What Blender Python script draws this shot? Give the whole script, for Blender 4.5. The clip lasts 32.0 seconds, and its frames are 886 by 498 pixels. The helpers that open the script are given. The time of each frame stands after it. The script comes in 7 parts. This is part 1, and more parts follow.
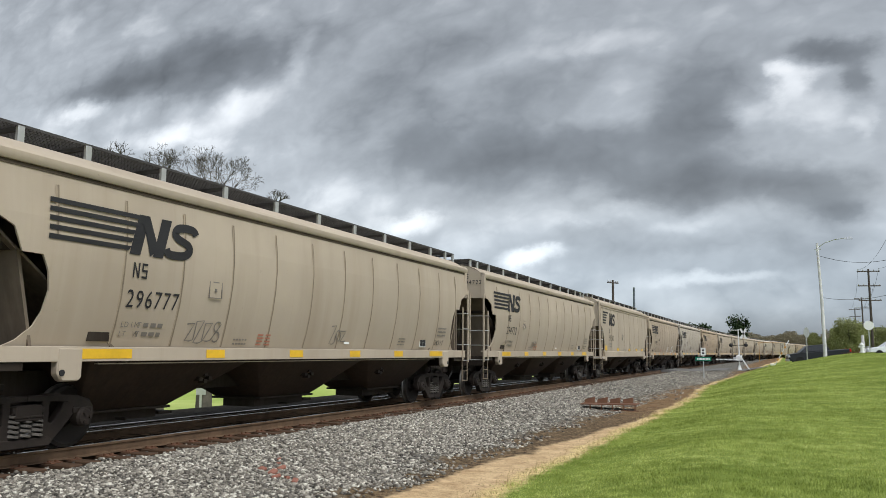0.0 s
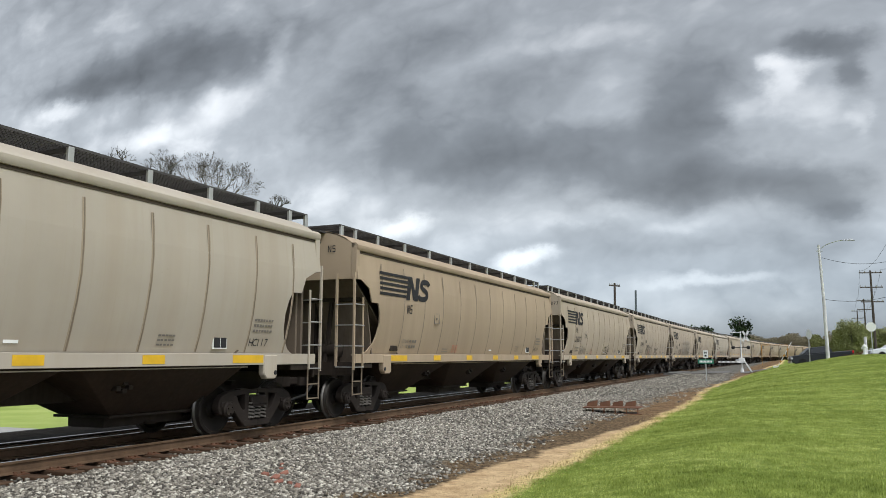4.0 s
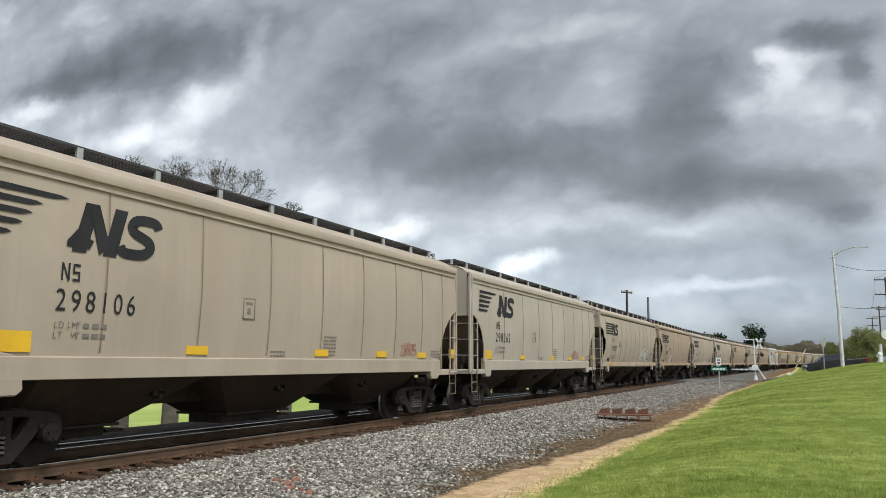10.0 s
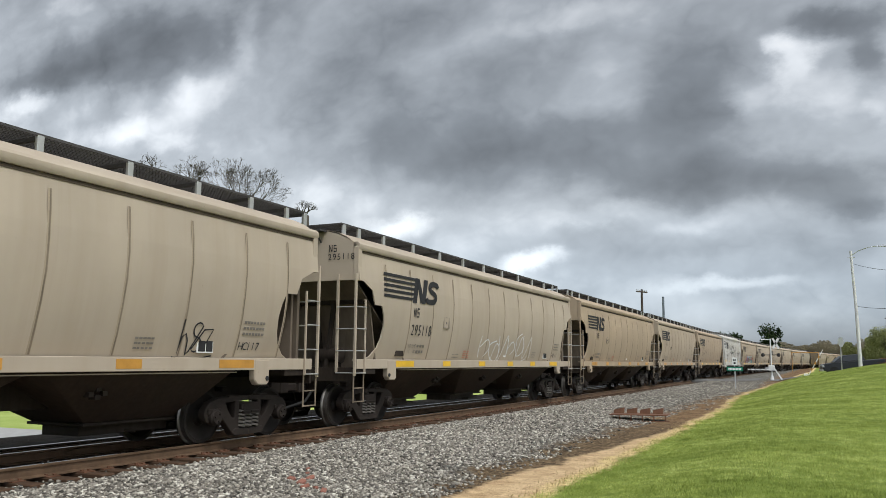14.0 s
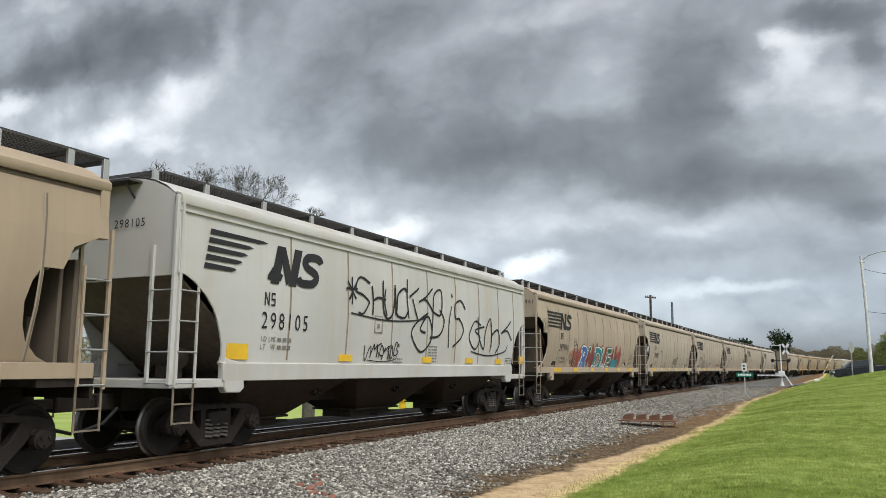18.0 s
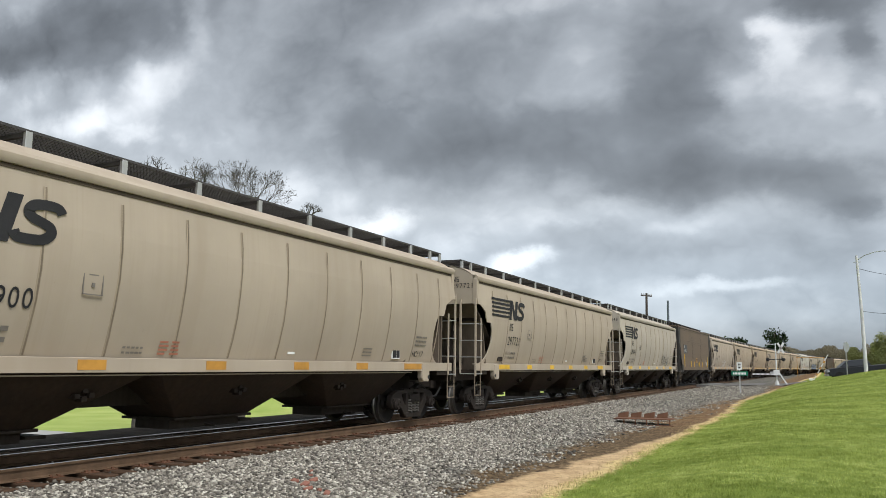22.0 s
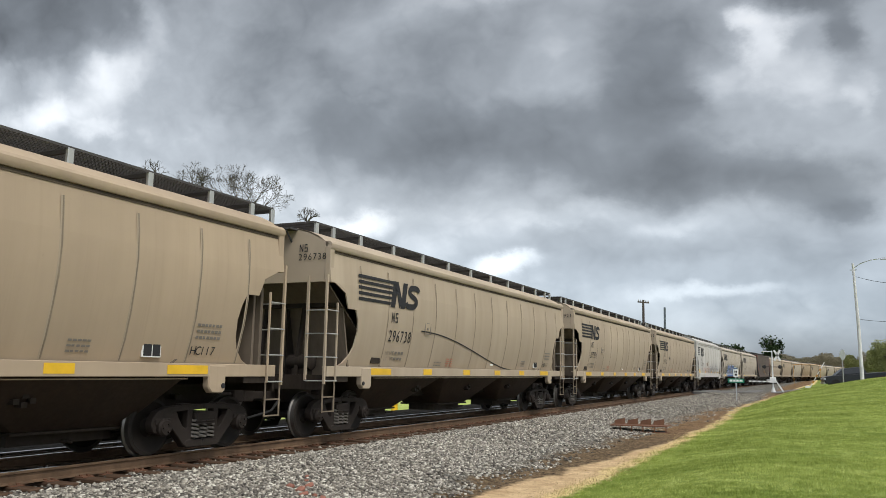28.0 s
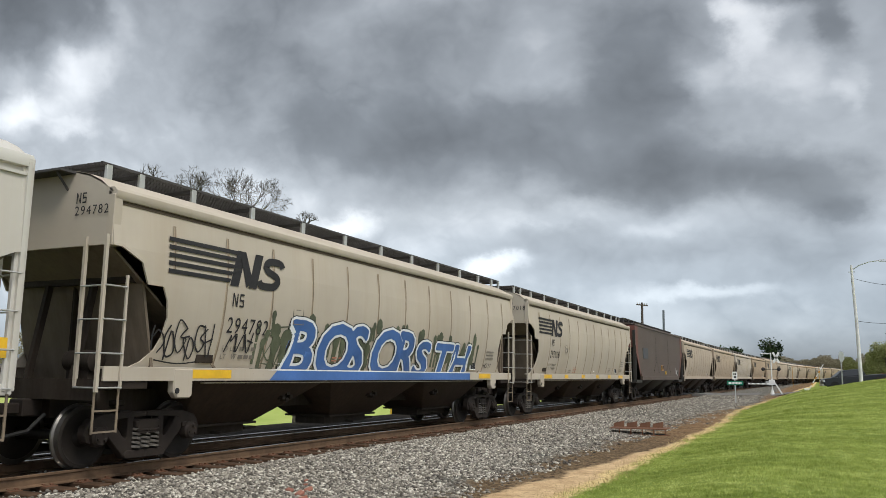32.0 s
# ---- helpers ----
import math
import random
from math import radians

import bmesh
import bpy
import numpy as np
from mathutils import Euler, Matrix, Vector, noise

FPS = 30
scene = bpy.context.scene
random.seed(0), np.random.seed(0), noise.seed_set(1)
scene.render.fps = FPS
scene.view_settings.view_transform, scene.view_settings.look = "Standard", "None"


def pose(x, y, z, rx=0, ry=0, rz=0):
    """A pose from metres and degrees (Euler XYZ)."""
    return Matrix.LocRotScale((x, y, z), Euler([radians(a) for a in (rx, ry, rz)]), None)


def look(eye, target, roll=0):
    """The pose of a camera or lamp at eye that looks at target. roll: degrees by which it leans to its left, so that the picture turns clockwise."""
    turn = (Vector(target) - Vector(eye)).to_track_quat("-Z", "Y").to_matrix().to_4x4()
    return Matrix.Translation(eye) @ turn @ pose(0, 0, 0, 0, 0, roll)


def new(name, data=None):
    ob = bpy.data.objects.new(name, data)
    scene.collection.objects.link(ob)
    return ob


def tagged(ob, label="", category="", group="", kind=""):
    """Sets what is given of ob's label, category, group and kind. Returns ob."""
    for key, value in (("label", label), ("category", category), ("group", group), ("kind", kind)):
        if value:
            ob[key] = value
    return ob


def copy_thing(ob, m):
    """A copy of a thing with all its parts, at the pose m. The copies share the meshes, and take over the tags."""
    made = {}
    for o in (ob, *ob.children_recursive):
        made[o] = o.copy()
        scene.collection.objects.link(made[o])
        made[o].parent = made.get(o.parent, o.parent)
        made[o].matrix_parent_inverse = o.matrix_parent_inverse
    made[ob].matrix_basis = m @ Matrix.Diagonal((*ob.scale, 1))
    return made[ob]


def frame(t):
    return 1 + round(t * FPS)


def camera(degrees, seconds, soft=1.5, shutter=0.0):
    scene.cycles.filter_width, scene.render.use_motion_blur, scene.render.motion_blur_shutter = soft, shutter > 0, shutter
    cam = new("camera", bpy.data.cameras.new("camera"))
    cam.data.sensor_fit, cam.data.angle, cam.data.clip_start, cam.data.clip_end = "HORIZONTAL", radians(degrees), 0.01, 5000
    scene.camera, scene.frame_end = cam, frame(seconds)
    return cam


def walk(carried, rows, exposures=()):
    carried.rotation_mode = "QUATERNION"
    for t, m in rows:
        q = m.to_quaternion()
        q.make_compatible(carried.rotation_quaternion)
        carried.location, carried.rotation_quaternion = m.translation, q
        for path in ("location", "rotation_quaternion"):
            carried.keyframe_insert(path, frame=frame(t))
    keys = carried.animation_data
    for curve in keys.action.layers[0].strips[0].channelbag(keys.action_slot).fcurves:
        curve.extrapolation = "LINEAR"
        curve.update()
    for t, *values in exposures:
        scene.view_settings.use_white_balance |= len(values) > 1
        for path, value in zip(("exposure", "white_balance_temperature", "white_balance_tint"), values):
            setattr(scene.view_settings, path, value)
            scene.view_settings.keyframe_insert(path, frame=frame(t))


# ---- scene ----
D = 10.64          # from the camera's line to the track's middle
EYE = 1.431        # the eye over the rail heads
cam = camera(58.35, 32.0, 0.8)


def aim(t, yaw, pitch, roll):
    return t, pose(0, 0, EYE, 90 + pitch, 0, yaw) @ pose(0, 0, 0, 0, 0, roll)


walk(cam, [aim(*row) for row in (
    (0, 23.218, 7.395, 0.306),
    (0.5, 23.300, 7.443, 0.310),
    (1, 23.344, 7.520, 0.290),
    (1.5, 23.354, 7.597, 0.241),
    (2, 23.350, 7.637, 0.185),
    (2.5, 23.346, 7.644, 0.134),
    (3, 23.341, 7.650, 0.059),
    (3.5, 23.334, 7.667, -0.033),
    (5.5, 23.266, 7.784, 0.022),
    (6, 23.291, 7.774, 0.079),
    (6.5, 23.333, 7.759, 0.089),
    (7, 23.403, 7.757, 0.080),
    (7.5, 23.510, 7.800, 0.077),
    (8, 23.642, 7.889, 0.075),
    (8.5, 23.782, 7.998, 0.064),
    (9, 23.916, 8.096, 0.068),
    (9.5, 24.037, 8.156, 0.082),
    (10, 24.157, 8.166, 0.096),
    (10.5, 24.279, 8.136, 0.122),
    (11, 24.408, 8.083, 0.156),
    (11.5, 24.552, 8.032, 0.206),
    (12, 24.713, 8.004, 0.271),
    (12.5, 24.877, 8.009, 0.321),
    (13, 25.024, 8.039, 0.334),
    (13.5, 25.128, 8.071, 0.311),
    (14, 25.196, 8.094, 0.282),
    (14.5, 25.258, 8.106, 0.277),
    (16.5, 25.644, 8.315, 0.283),
    (17, 25.692, 8.394, 0.252),
    (17.5, 25.735, 8.465, 0.223),
    (18, 25.775, 8.522, 0.221),
    (18.5, 25.811, 8.563, 0.248),
    (19, 25.842, 8.584, 0.281),
    (19.5, 25.854, 8.563, 0.333),
    (20, 25.829, 8.488, 0.410),
    (20.5, 25.769, 8.388, 0.489),
    (21, 25.683, 8.315, 0.547),
    (21.5, 25.593, 8.291, 0.570),
    (22, 25.529, 8.295, 0.592),
    (22.5, 25.494, 8.311, 0.620),
    (23, 25.483, 8.337, 0.633),
    (23.5, 25.490, 8.383, 0.638),
    (24, 25.508, 8.458, 0.632),
    (24.5, 25.532, 8.538, 0.663),
    (25, 25.533, 8.603, 0.725),
    (25.5, 25.493, 8.656, 0.761),
    (27.5, 25.297, 8.679, 0.868),
    (28, 25.331, 8.694, 0.892),
    (28.5, 25.327, 8.723, 0.865),
    (29, 25.286, 8.752, 0.843),
    (29.5, 25.239, 8.792, 0.797),
    (30, 25.210, 8.855, 0.721),
    (30.5, 25.201, 8.910, 0.684),
    (31, 25.208, 8.935, 0.687),
    (31.5, 25.222, 8.942, 0.694),
    (32, 25.232, 8.938, 0.693),
)], ((0, 1.14), (9, 1.13), (14, 1.15), (19, 1.17), (25, 1.22), (32, 1.19)))

# ---- world, sun ----
SUN_AZ, SUN_EL = radians(121), radians(55)
world = bpy.data.worlds.new("overcast_sky")
scene.world = world
world.use_nodes = True
wn, wl = world.node_tree.nodes, world.node_tree.links
sky = wn.new("ShaderNodeTexSky")
sky.sky_type, sky.sun_disc, sky.sun_elevation, sky.sun_rotation = "NISHITA", False, SUN_EL, SUN_AZ
sky.air_density, sky.dust_density = 1.0, 2.0
hsv = wn.new("ShaderNodeHueSaturation")
hsv.inputs["Saturation"].default_value = 0.16
wl.new(sky.outputs[0], hsv.inputs["Color"])
wl.new(hsv.outputs[0], wn["Background"].inputs[0])
wn["Background"].inputs[1].default_value = 0.15
sun_data = bpy.data.lights.new("sun", "SUN")
sun_data.energy, sun_data.angle, sun_data.color = 3.0, radians(22), (1.0, 0.90, 0.77)
sun = new("sun", sun_data)
sun.matrix_world = look((math.sin(SUN_AZ) * math.cos(SUN_EL) * 90, math.cos(SUN_AZ) * math.cos(SUN_EL) * 90, math.sin(SUN_EL) * 90), (0, 0, 0))


# ---- materials ----
def nodes(name):
    m = bpy.data.materials.new(name)
    m.use_nodes = True
    n, l = m.node_tree.nodes, m.node_tree.links
    return m, n, l, n["Principled BSDF"]


def tex(n, l, kind, vec, **inputs):
    t = n.new("ShaderNodeTex" + kind)
    if vec is not None:
        l.new(vec, t.inputs["Vector"])
    for k, v in inputs.items():
        t.inputs[k].default_value = v
    return t


def mapped(n, l, vec, scale):
    m = n.new("ShaderNodeMapping")
    m.inputs["Scale"].default_value = scale
    l.new(vec, m.inputs["Vector"])
    return m.outputs[0]


def ramp(n, l, fac, stops):
    r = n.new("ShaderNodeValToRGB")
    e = r.color_ramp.elements
    e[0].position, e[0].color = stops[0][0], (*stops[0][1], 1)
    e[1].position, e[1].color = stops[-1][0], (*stops[-1][1], 1)
    for p, c in stops[1:-1]:
        x = e.new(p)
        x.color = (*c, 1)
    l.new(fac, r.inputs[0])
    return r.outputs[0]


def mix(n, l, fac, a, b, mode="MIX"):
    m = n.new("ShaderNodeMix")
    m.data_type, m.blend_type = "RGBA", mode
    for v, i in ((fac, 0), (a, 6), (b, 7)):
        if isinstance(v, (int, float)):
            m.inputs[i].default_value = v
        elif isinstance(v, tuple):
            m.inputs[i].default_value = (*v, 1)
        else:
            l.new(v, m.inputs[i])
    return m.outputs[2]


def calc(n, l, op, a, b=None, clamp=False):
    m = n.new("ShaderNodeMath")
    m.operation, m.use_clamp = op, clamp
    for i, v in enumerate((a, b)):
        if v is None:
            continue
        if isinstance(v, (int, float)):
            m.inputs[i].default_value = v
        else:
            l.new(v, m.inputs[i])
    return m.outputs[0]


def bump(n, l, bsdf, height, strength=0.3, distance=0.01):
    b = n.new("ShaderNodeBump")
    b.inputs["Strength"].default_value, b.inputs["Distance"].default_value = strength, distance
    l.new(height, b.inputs["Height"])
    l.new(b.outputs[0], bsdf.inputs["Normal"])


def plain(name, color, rough=0.6, metal=0.0, scale=3.0, vary=0.25, relief=0.15, dirt=None, streak=1.0):
    """A weathered surface: coarse and fine blotches round one colour, fine relief, optional dirt streaks."""
    m, n, l, b = nodes(name)
    co = n.new("ShaderNodeTexCoord").outputs["Object"]
    big = tex(n, l, "Noise", co, Scale=scale * 0.35, Detail=4.0, Roughness=0.6)
    fine = tex(n, l, "Noise", co, Scale=scale * 9, Detail=3.0, Roughness=0.6)
    lo, hi = [c * (1 - vary) for c in color], [min(1, c * (1 + vary)) for c in color]
    col = ramp(n, l, big.outputs[0], ((0.3, lo), (0.7, hi)))
    col = mix(n, l, calc(n, l, "MULTIPLY", fine.outputs[0], vary * 0.8), col, tuple(c * 0.55 for c in color))
    if dirt:
        st = tex(n, l, "Noise", mapped(n, l, co, (2.2, 2.2, 0.16 / streak)), Scale=3.0, Detail=6.0, Roughness=0.65)
        patch = tex(n, l, "Noise", co, Scale=0.55, Detail=3.0)
        f = calc(n, l, "MULTIPLY", ramp(n, l, st.outputs[0], ((0.42, (0, 0, 0)), (0.75, (1, 1, 1)))), ramp(n, l, patch.outputs[0], ((0.3, (0.15,) * 3), (0.7, (0.75,) * 3))))
        col = mix(n, l, f, col, dirt)
    l.new(col, b.inputs["Base Color"])
    l.new(calc(n, l, "ADD", calc(n, l, "MULTIPLY", fine.outputs[0], 0.25), rough - 0.12, True), b.inputs["Roughness"])
    b.inputs["Metallic"].default_value = metal
    b.inputs["Specular IOR Level"].default_value = 0.25 if rough > 0.6 else 0.5
    if relief:
        bump(n, l, b, fine.outputs[0], relief, 0.004)
    return m


def wagon_paint(name, color, dirt, rough=0.75):
    """Sun-bleached wagon paint: soft broad runs, faint fine streaks, dust clouds, a little oil-canning of the sheet."""
    m, n, l, b = nodes(name)
    own = n.new("ShaderNodeObjectInfo").outputs["Random"]
    push = n.new("ShaderNodeCombineXYZ")
    l.new(calc(n, l, "MULTIPLY", own, 83.0), push.inputs[1])
    add = n.new("ShaderNodeVectorMath")
    l.new(n.new("ShaderNodeTexCoord").outputs["Object"], add.inputs[0])
    l.new(push.outputs[0], add.inputs[1])
    co = add.outputs[0]
    cloud = tex(n, l, "Noise", co, Scale=0.45, Detail=5.0, Roughness=0.6)
    fine = tex(n, l, "Noise", co, Scale=26.0, Detail=3.0, Roughness=0.6)
    col = ramp(n, l, cloud.outputs[0], ((0.3, tuple(c * 0.90 for c in color)), (0.7, tuple(c * 1.07 for c in color))))
    runs = tex(n, l, "Noise", mapped(n, l, co, (0.3, 1.5, 0.13)), Scale=1.0, Detail=4.0, Roughness=0.55)
    col = mix(n, l, ramp(n, l, runs.outputs[0], ((0.46, (0, 0, 0)), (0.80, (0.72,) * 3))), col, dirt)
    thin = tex(n, l, "Noise", mapped(n, l, co, (1.0, 13.0, 0.30)), Scale=1.0, Detail=3.0, Roughness=0.6)
    col = mix(n, l, ramp(n, l, thin.outputs[0], ((0.56, (0, 0, 0)), (0.80, (0.30,) * 3))), col, dirt)
    spots = tex(n, l, "Noise", co, Scale=7.0, Detail=6.0, Roughness=0.7)
    col = mix(n, l, ramp(n, l, spots.outputs[0], ((0.68, (0, 0, 0)), (0.76, (0.5,) * 3))), col, tuple(c * 0.55 for c in dirt))
    l.new(col, b.inputs["Base Color"])
    l.new(calc(n, l, "ADD", calc(n, l, "MULTIPLY", cloud.outputs[0], 0.3), rough - 0.15, True), b.inputs["Roughness"])
    b.inputs["Specular IOR Level"].default_value = 0.4
    dent = tex(n, l, "Noise", mapped(n, l, co, (1.0, 0.9, 0.5)), Scale=1.0, Detail=1.0)
    bump(n, l, b, calc(n, l, "ADD", dent.outputs[0], calc(n, l, "MULTIPLY", fine.outputs[0], 0.03)), 0.5, 0.05)
    return m


TINTS = {
    "tan": wagon_paint("tan_paint", (0.385, 0.290, 0.198), (0.29, 0.215, 0.145)),
    "dust": wagon_paint("dusty_tan_paint", (0.40, 0.316, 0.229), (0.31, 0.235, 0.165)),
    "beige": wagon_paint("beige_paint", (0.415, 0.34, 0.26), (0.34, 0.265, 0.19)),
    "pale": wagon_paint("pale_grey_paint", (0.43, 0.372, 0.302), (0.37, 0.30, 0.22)),
    "white": wagon_paint("white_paint", (0.505, 0.48, 0.44), (0.44, 0.365, 0.28), 0.65),
}
PAINT = TINTS["tan"]
BROWN = plain("brown_paint", (0.132, 0.087, 0.053), 0.58, scale=0.8, vary=0.12, dirt=(0.160, 0.112, 0.072))
LAP = plain("brown_lap_shadow", (0.07, 0.05, 0.032), 0.6, scale=2, vary=0.2)
RUSTEND = plain("oxide_red_end_paint", (0.15, 0.05, 0.035), 0.6, scale=1.0, vary=0.2, dirt=(0.08, 0.05, 0.04))
RUSTRED = plain("dark_brown_paint", (0.085, 0.06, 0.048), 0.6, scale=1.0, vary=0.2, dirt=(0.08, 0.05, 0.04))
DARKEND = plain("black_brown_paint", (0.022, 0.019, 0.016), 0.6, scale=1.4, vary=0.25, dirt=(0.07, 0.06, 0.05))
# grimy steel, toned darker still to carry the shade below the cars
SHADE = plain("grimy_steel_and_shade", (0.022, 0.0145, 0.010), 0.75, scale=1.6, vary=0.3, dirt=(0.05, 0.04, 0.03))
# bins: road grime, with the underbody shade put into the colour too
HOPPER = plain("grimed_and_shaded_paint", (0.047, 0.030, 0.0205), 0.75, scale=1.4, vary=0.25, dirt=(0.022, 0.018, 0.014))
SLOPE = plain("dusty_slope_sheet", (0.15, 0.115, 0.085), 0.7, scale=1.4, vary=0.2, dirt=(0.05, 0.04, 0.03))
STEEL = plain("dull_spring_steel", (0.12, 0.105, 0.09), 0.6, 0.2, scale=9, vary=0.3)
# seam borders: the soft shading beside each weld, as a flat colour
SEAM_SHADE = plain("soft_seam_shade", (0.33, 0.262, 0.19), 0.8, scale=4, vary=0.12)
SEAM = plain("dirty_weld", (0.20, 0.155, 0.11), 0.7, scale=6, vary=0.3)
# brown for dirty rungs and for the painted eave shade
DIRT_SHADE = plain("brown_dirt_and_shade", (0.075, 0.056, 0.038), 0.8, scale=5, vary=0.3)
CAST = plain("cast_steel", (0.023, 0.0165, 0.013), 0.75, 0.0, scale=9, vary=0.3, relief=0.3)
TREAD = plain("bright_tread", (0.45, 0.43, 0.41), 0.22, 1.0, scale=20, vary=0.15)
RIM = plain("worn_wheel_rim", (0.16, 0.145, 0.13), 0.4, 0.8, scale=14, vary=0.25)
WHEEL = plain("oily_wheel_plate", (0.019, 0.0145, 0.0115), 0.75, 0.0, scale=7, vary=0.35)
GALV = plain("galvanised_steel", (0.5, 0.49, 0.46), 0.4, 0.6, scale=8, vary=0.15)
GRATE = plain("dark_grating_steel", (0.062, 0.057, 0.055), 0.7, 0.0, scale=8, vary=0.2)
YELLOW = plain("reflective_yellow", (0.72, 0.42, 0.02), 0.35, scale=8, vary=0.12)
ORANGE = plain("dull_orange_reflector", (0.50, 0.24, 0.04), 0.45, scale=8, vary=0.2)
INK = plain("black_lettering", (0.026, 0.025, 0.026), 0.75, scale=5, vary=0.2, relief=0)
GREYINK = plain("faded_lettering", (0.19, 0.165, 0.14), 0.6, scale=5, vary=0.2, relief=0)
REDINK = plain("faded_red_lettering", (0.42, 0.16, 0.10), 0.6, scale=5, vary=0.2, relief=0)
WHITE = plain("white_enamel", (0.75, 0.74, 0.71), 0.4, scale=6, vary=0.06)
RAILSIDE = plain("rusty_rail", (0.145, 0.088, 0.052), 0.8, 0.1, scale=9, vary=0.3, relief=0.4)
TIEWOOD = plain("creosoted_tie", (0.085, 0.048, 0.028), 0.85, scale=6, vary=0.4, relief=0.6)
RUST = plain("red_rust", (0.15, 0.072, 0.042), 0.8, 0.1, scale=10, vary=0.35, relief=0.5)
BRICK = plain("broken_brick", (0.28, 0.12, 0.085), 0.85, scale=20, vary=0.3, relief=0.5)
WOODPOLE = plain("weathered_pole", (0.62, 0.60, 0.585), 0.85, scale=5, vary=0.2, relief=0.5)
DARKPOLE = plain("dark_creosote_pole", (0.075, 0.06, 0.05), 0.85, scale=5, vary=0.25, relief=0.5)
BARK = plain("grey_bark", (0.095, 0.082, 0.07), 0.9, scale=9, vary=0.3, relief=0.8)
ALU = plain("brushed_aluminium", (0.55, 0.55, 0.55), 0.4, 0.8, scale=10, vary=0.1)
RUBBER = plain("tyre_rubber", (0.022, 0.021, 0.02), 0.85, scale=12, vary=0.2)
CARDARK = plain("black_car_paint", (0.012, 0.013, 0.015), 0.32, 0.0, scale=4, vary=0.12, relief=0)
CARWHITE = plain("white_car_paint", (0.72, 0.73, 0.74), 0.25, scale=4, vary=0.05, relief=0)
REDLENS = plain("red_lens", (0.5, 0.01, 0.01), 0.2, scale=4, vary=0.1, relief=0)
GREEN = plain("green_sign_sheeting", (0.0, 0.16, 0.09), 0.4, scale=6, vary=0.1, relief=0)
ASPHALT = plain("worn_asphalt", (0.155, 0.148, 0.14), 0.9, scale=5, vary=0.2, relief=0.5)
PALEROAD = plain("pale_gravel_drive", (0.36, 0.345, 0.33), 0.9, scale=4, vary=0.12, relief=0.5)
BLUE = plain("blue_spray_paint", (0.05, 0.125, 0.34), 0.5, scale=1.5, vary=0.35, relief=0)
TEAL = plain("teal_spray_paint", (0.02, 0.20, 0.23), 0.5, scale=1.5, vary=0.3, relief=0)
LEAFGREEN = plain("dark_green_spray_paint", (0.05, 0.14, 0.07), 0.5, scale=1.5, vary=0.4, relief=0)
SPRAYRED = plain("red_spray_paint", (0.32, 0.075, 0.06), 0.6, scale=2.5, vary=0.35, relief=0)
MOSS = plain("olive_spray_paint", (0.09, 0.10, 0.06), 0.6, scale=3, vary=0.5, relief=0)
SPRAYDUST = plain("scrubbed_pale_paint", (0.52, 0.48, 0.43), 0.8, scale=3, vary=0.1, relief=0)
NAVY = plain("navy_spray_paint", (0.03, 0.036, 0.075), 0.6, scale=3, vary=0.2, relief=0)
SPRAYWHITE = plain("white_spray_paint", (0.7, 0.71, 0.72), 0.5, scale=3, vary=0.06, relief=0)

GLASS, gn, gl, gb = nodes("car_glass")
gb.inputs["Base Color"].default_value = (0.02, 0.025, 0.03, 1)
gb.inputs["Roughness"].default_value = 0.06
gb.inputs["Metallic"].default_value = 0.0


def foliage(name, dark, light, single=0.6):
    m, n, l, b = nodes(name)
    geo = n.new("ShaderNodeNewGeometry")
    co = n.new("ShaderNodeTexCoord").outputs["Object"]
    f = calc(n, l, "ADD", calc(n, l, "MULTIPLY", geo.outputs["Random Per Island"], single), calc(n, l, "MULTIPLY", tex(n, l, "Noise", co, Scale=0.5 * single / 0.6, Detail=3.0).outputs[0], 1.1 - single))
    l.new(ramp(n, l, f, ((0.2, dark), (0.9, light))), b.inputs["Base Color"])
    b.inputs["Roughness"].default_value = 0.8
    b.inputs["Specular IOR Level"].default_value = 0.2
    back = n.new("ShaderNodeBsdfTranslucent")
    l.new(b.inputs["Base Color"].links[0].from_socket, back.inputs["Color"])
    both = n.new("ShaderNodeMixShader")
    both.inputs[0].default_value = 0.42
    l.new(b.outputs[0], both.inputs[1])
    l.new(back.outputs[0], both.inputs[2])
    l.new(both.outputs[0], n["Material Output"].inputs[0])
    return m


def lawn_blades():
    """Mown grass: each blade its own green, in light and dark tufts and wide mown patches."""
    m, n, l, b = nodes("grass_blades")
    co = n.new("ShaderNodeTexCoord").outputs["Object"]
    own = calc(n, l, "MULTIPLY", n.new("ShaderNodeNewGeometry").outputs["Random Per Island"], 0.46)
    tuft = ramp(n, l, tex(n, l, "Noise", co, Scale=3.4, Detail=3.0).outputs[0], ((0.36, (0, 0, 0)), (0.64, (0.30,) * 3)))
    wide = ramp(n, l, tex(n, l, "Noise", mapped(n, l, co, (0.28, 0.5, 0.3)), Scale=1.0, Detail=3.0).outputs[0], ((0.36, (0, 0, 0)), (0.64, (0.24,) * 3)))
    f = calc(n, l, "ADD", own, calc(n, l, "ADD", tuft, wide))
    l.new(ramp(n, l, f, ((0.05, (0.105, 0.152, 0.023)), (0.5, (0.325, 0.39, 0.079)), (0.95, (0.78, 0.81, 0.30)))), b.inputs["Base Color"])
    b.inputs["Roughness"].default_value = 0.65
    b.inputs["Specular IOR Level"].default_value = 0.3
    back = n.new("ShaderNodeBsdfTranslucent")
    l.new(b.inputs["Base Color"].links[0].from_socket, back.inputs["Color"])
    both = n.new("ShaderNodeMixShader")
    both.inputs[0].default_value = 0.35
    l.new(b.outputs[0], both.inputs[1])
    l.new(back.outputs[0], both.inputs[2])
    l.new(both.outputs[0], n["Material Output"].inputs[0])
    return m


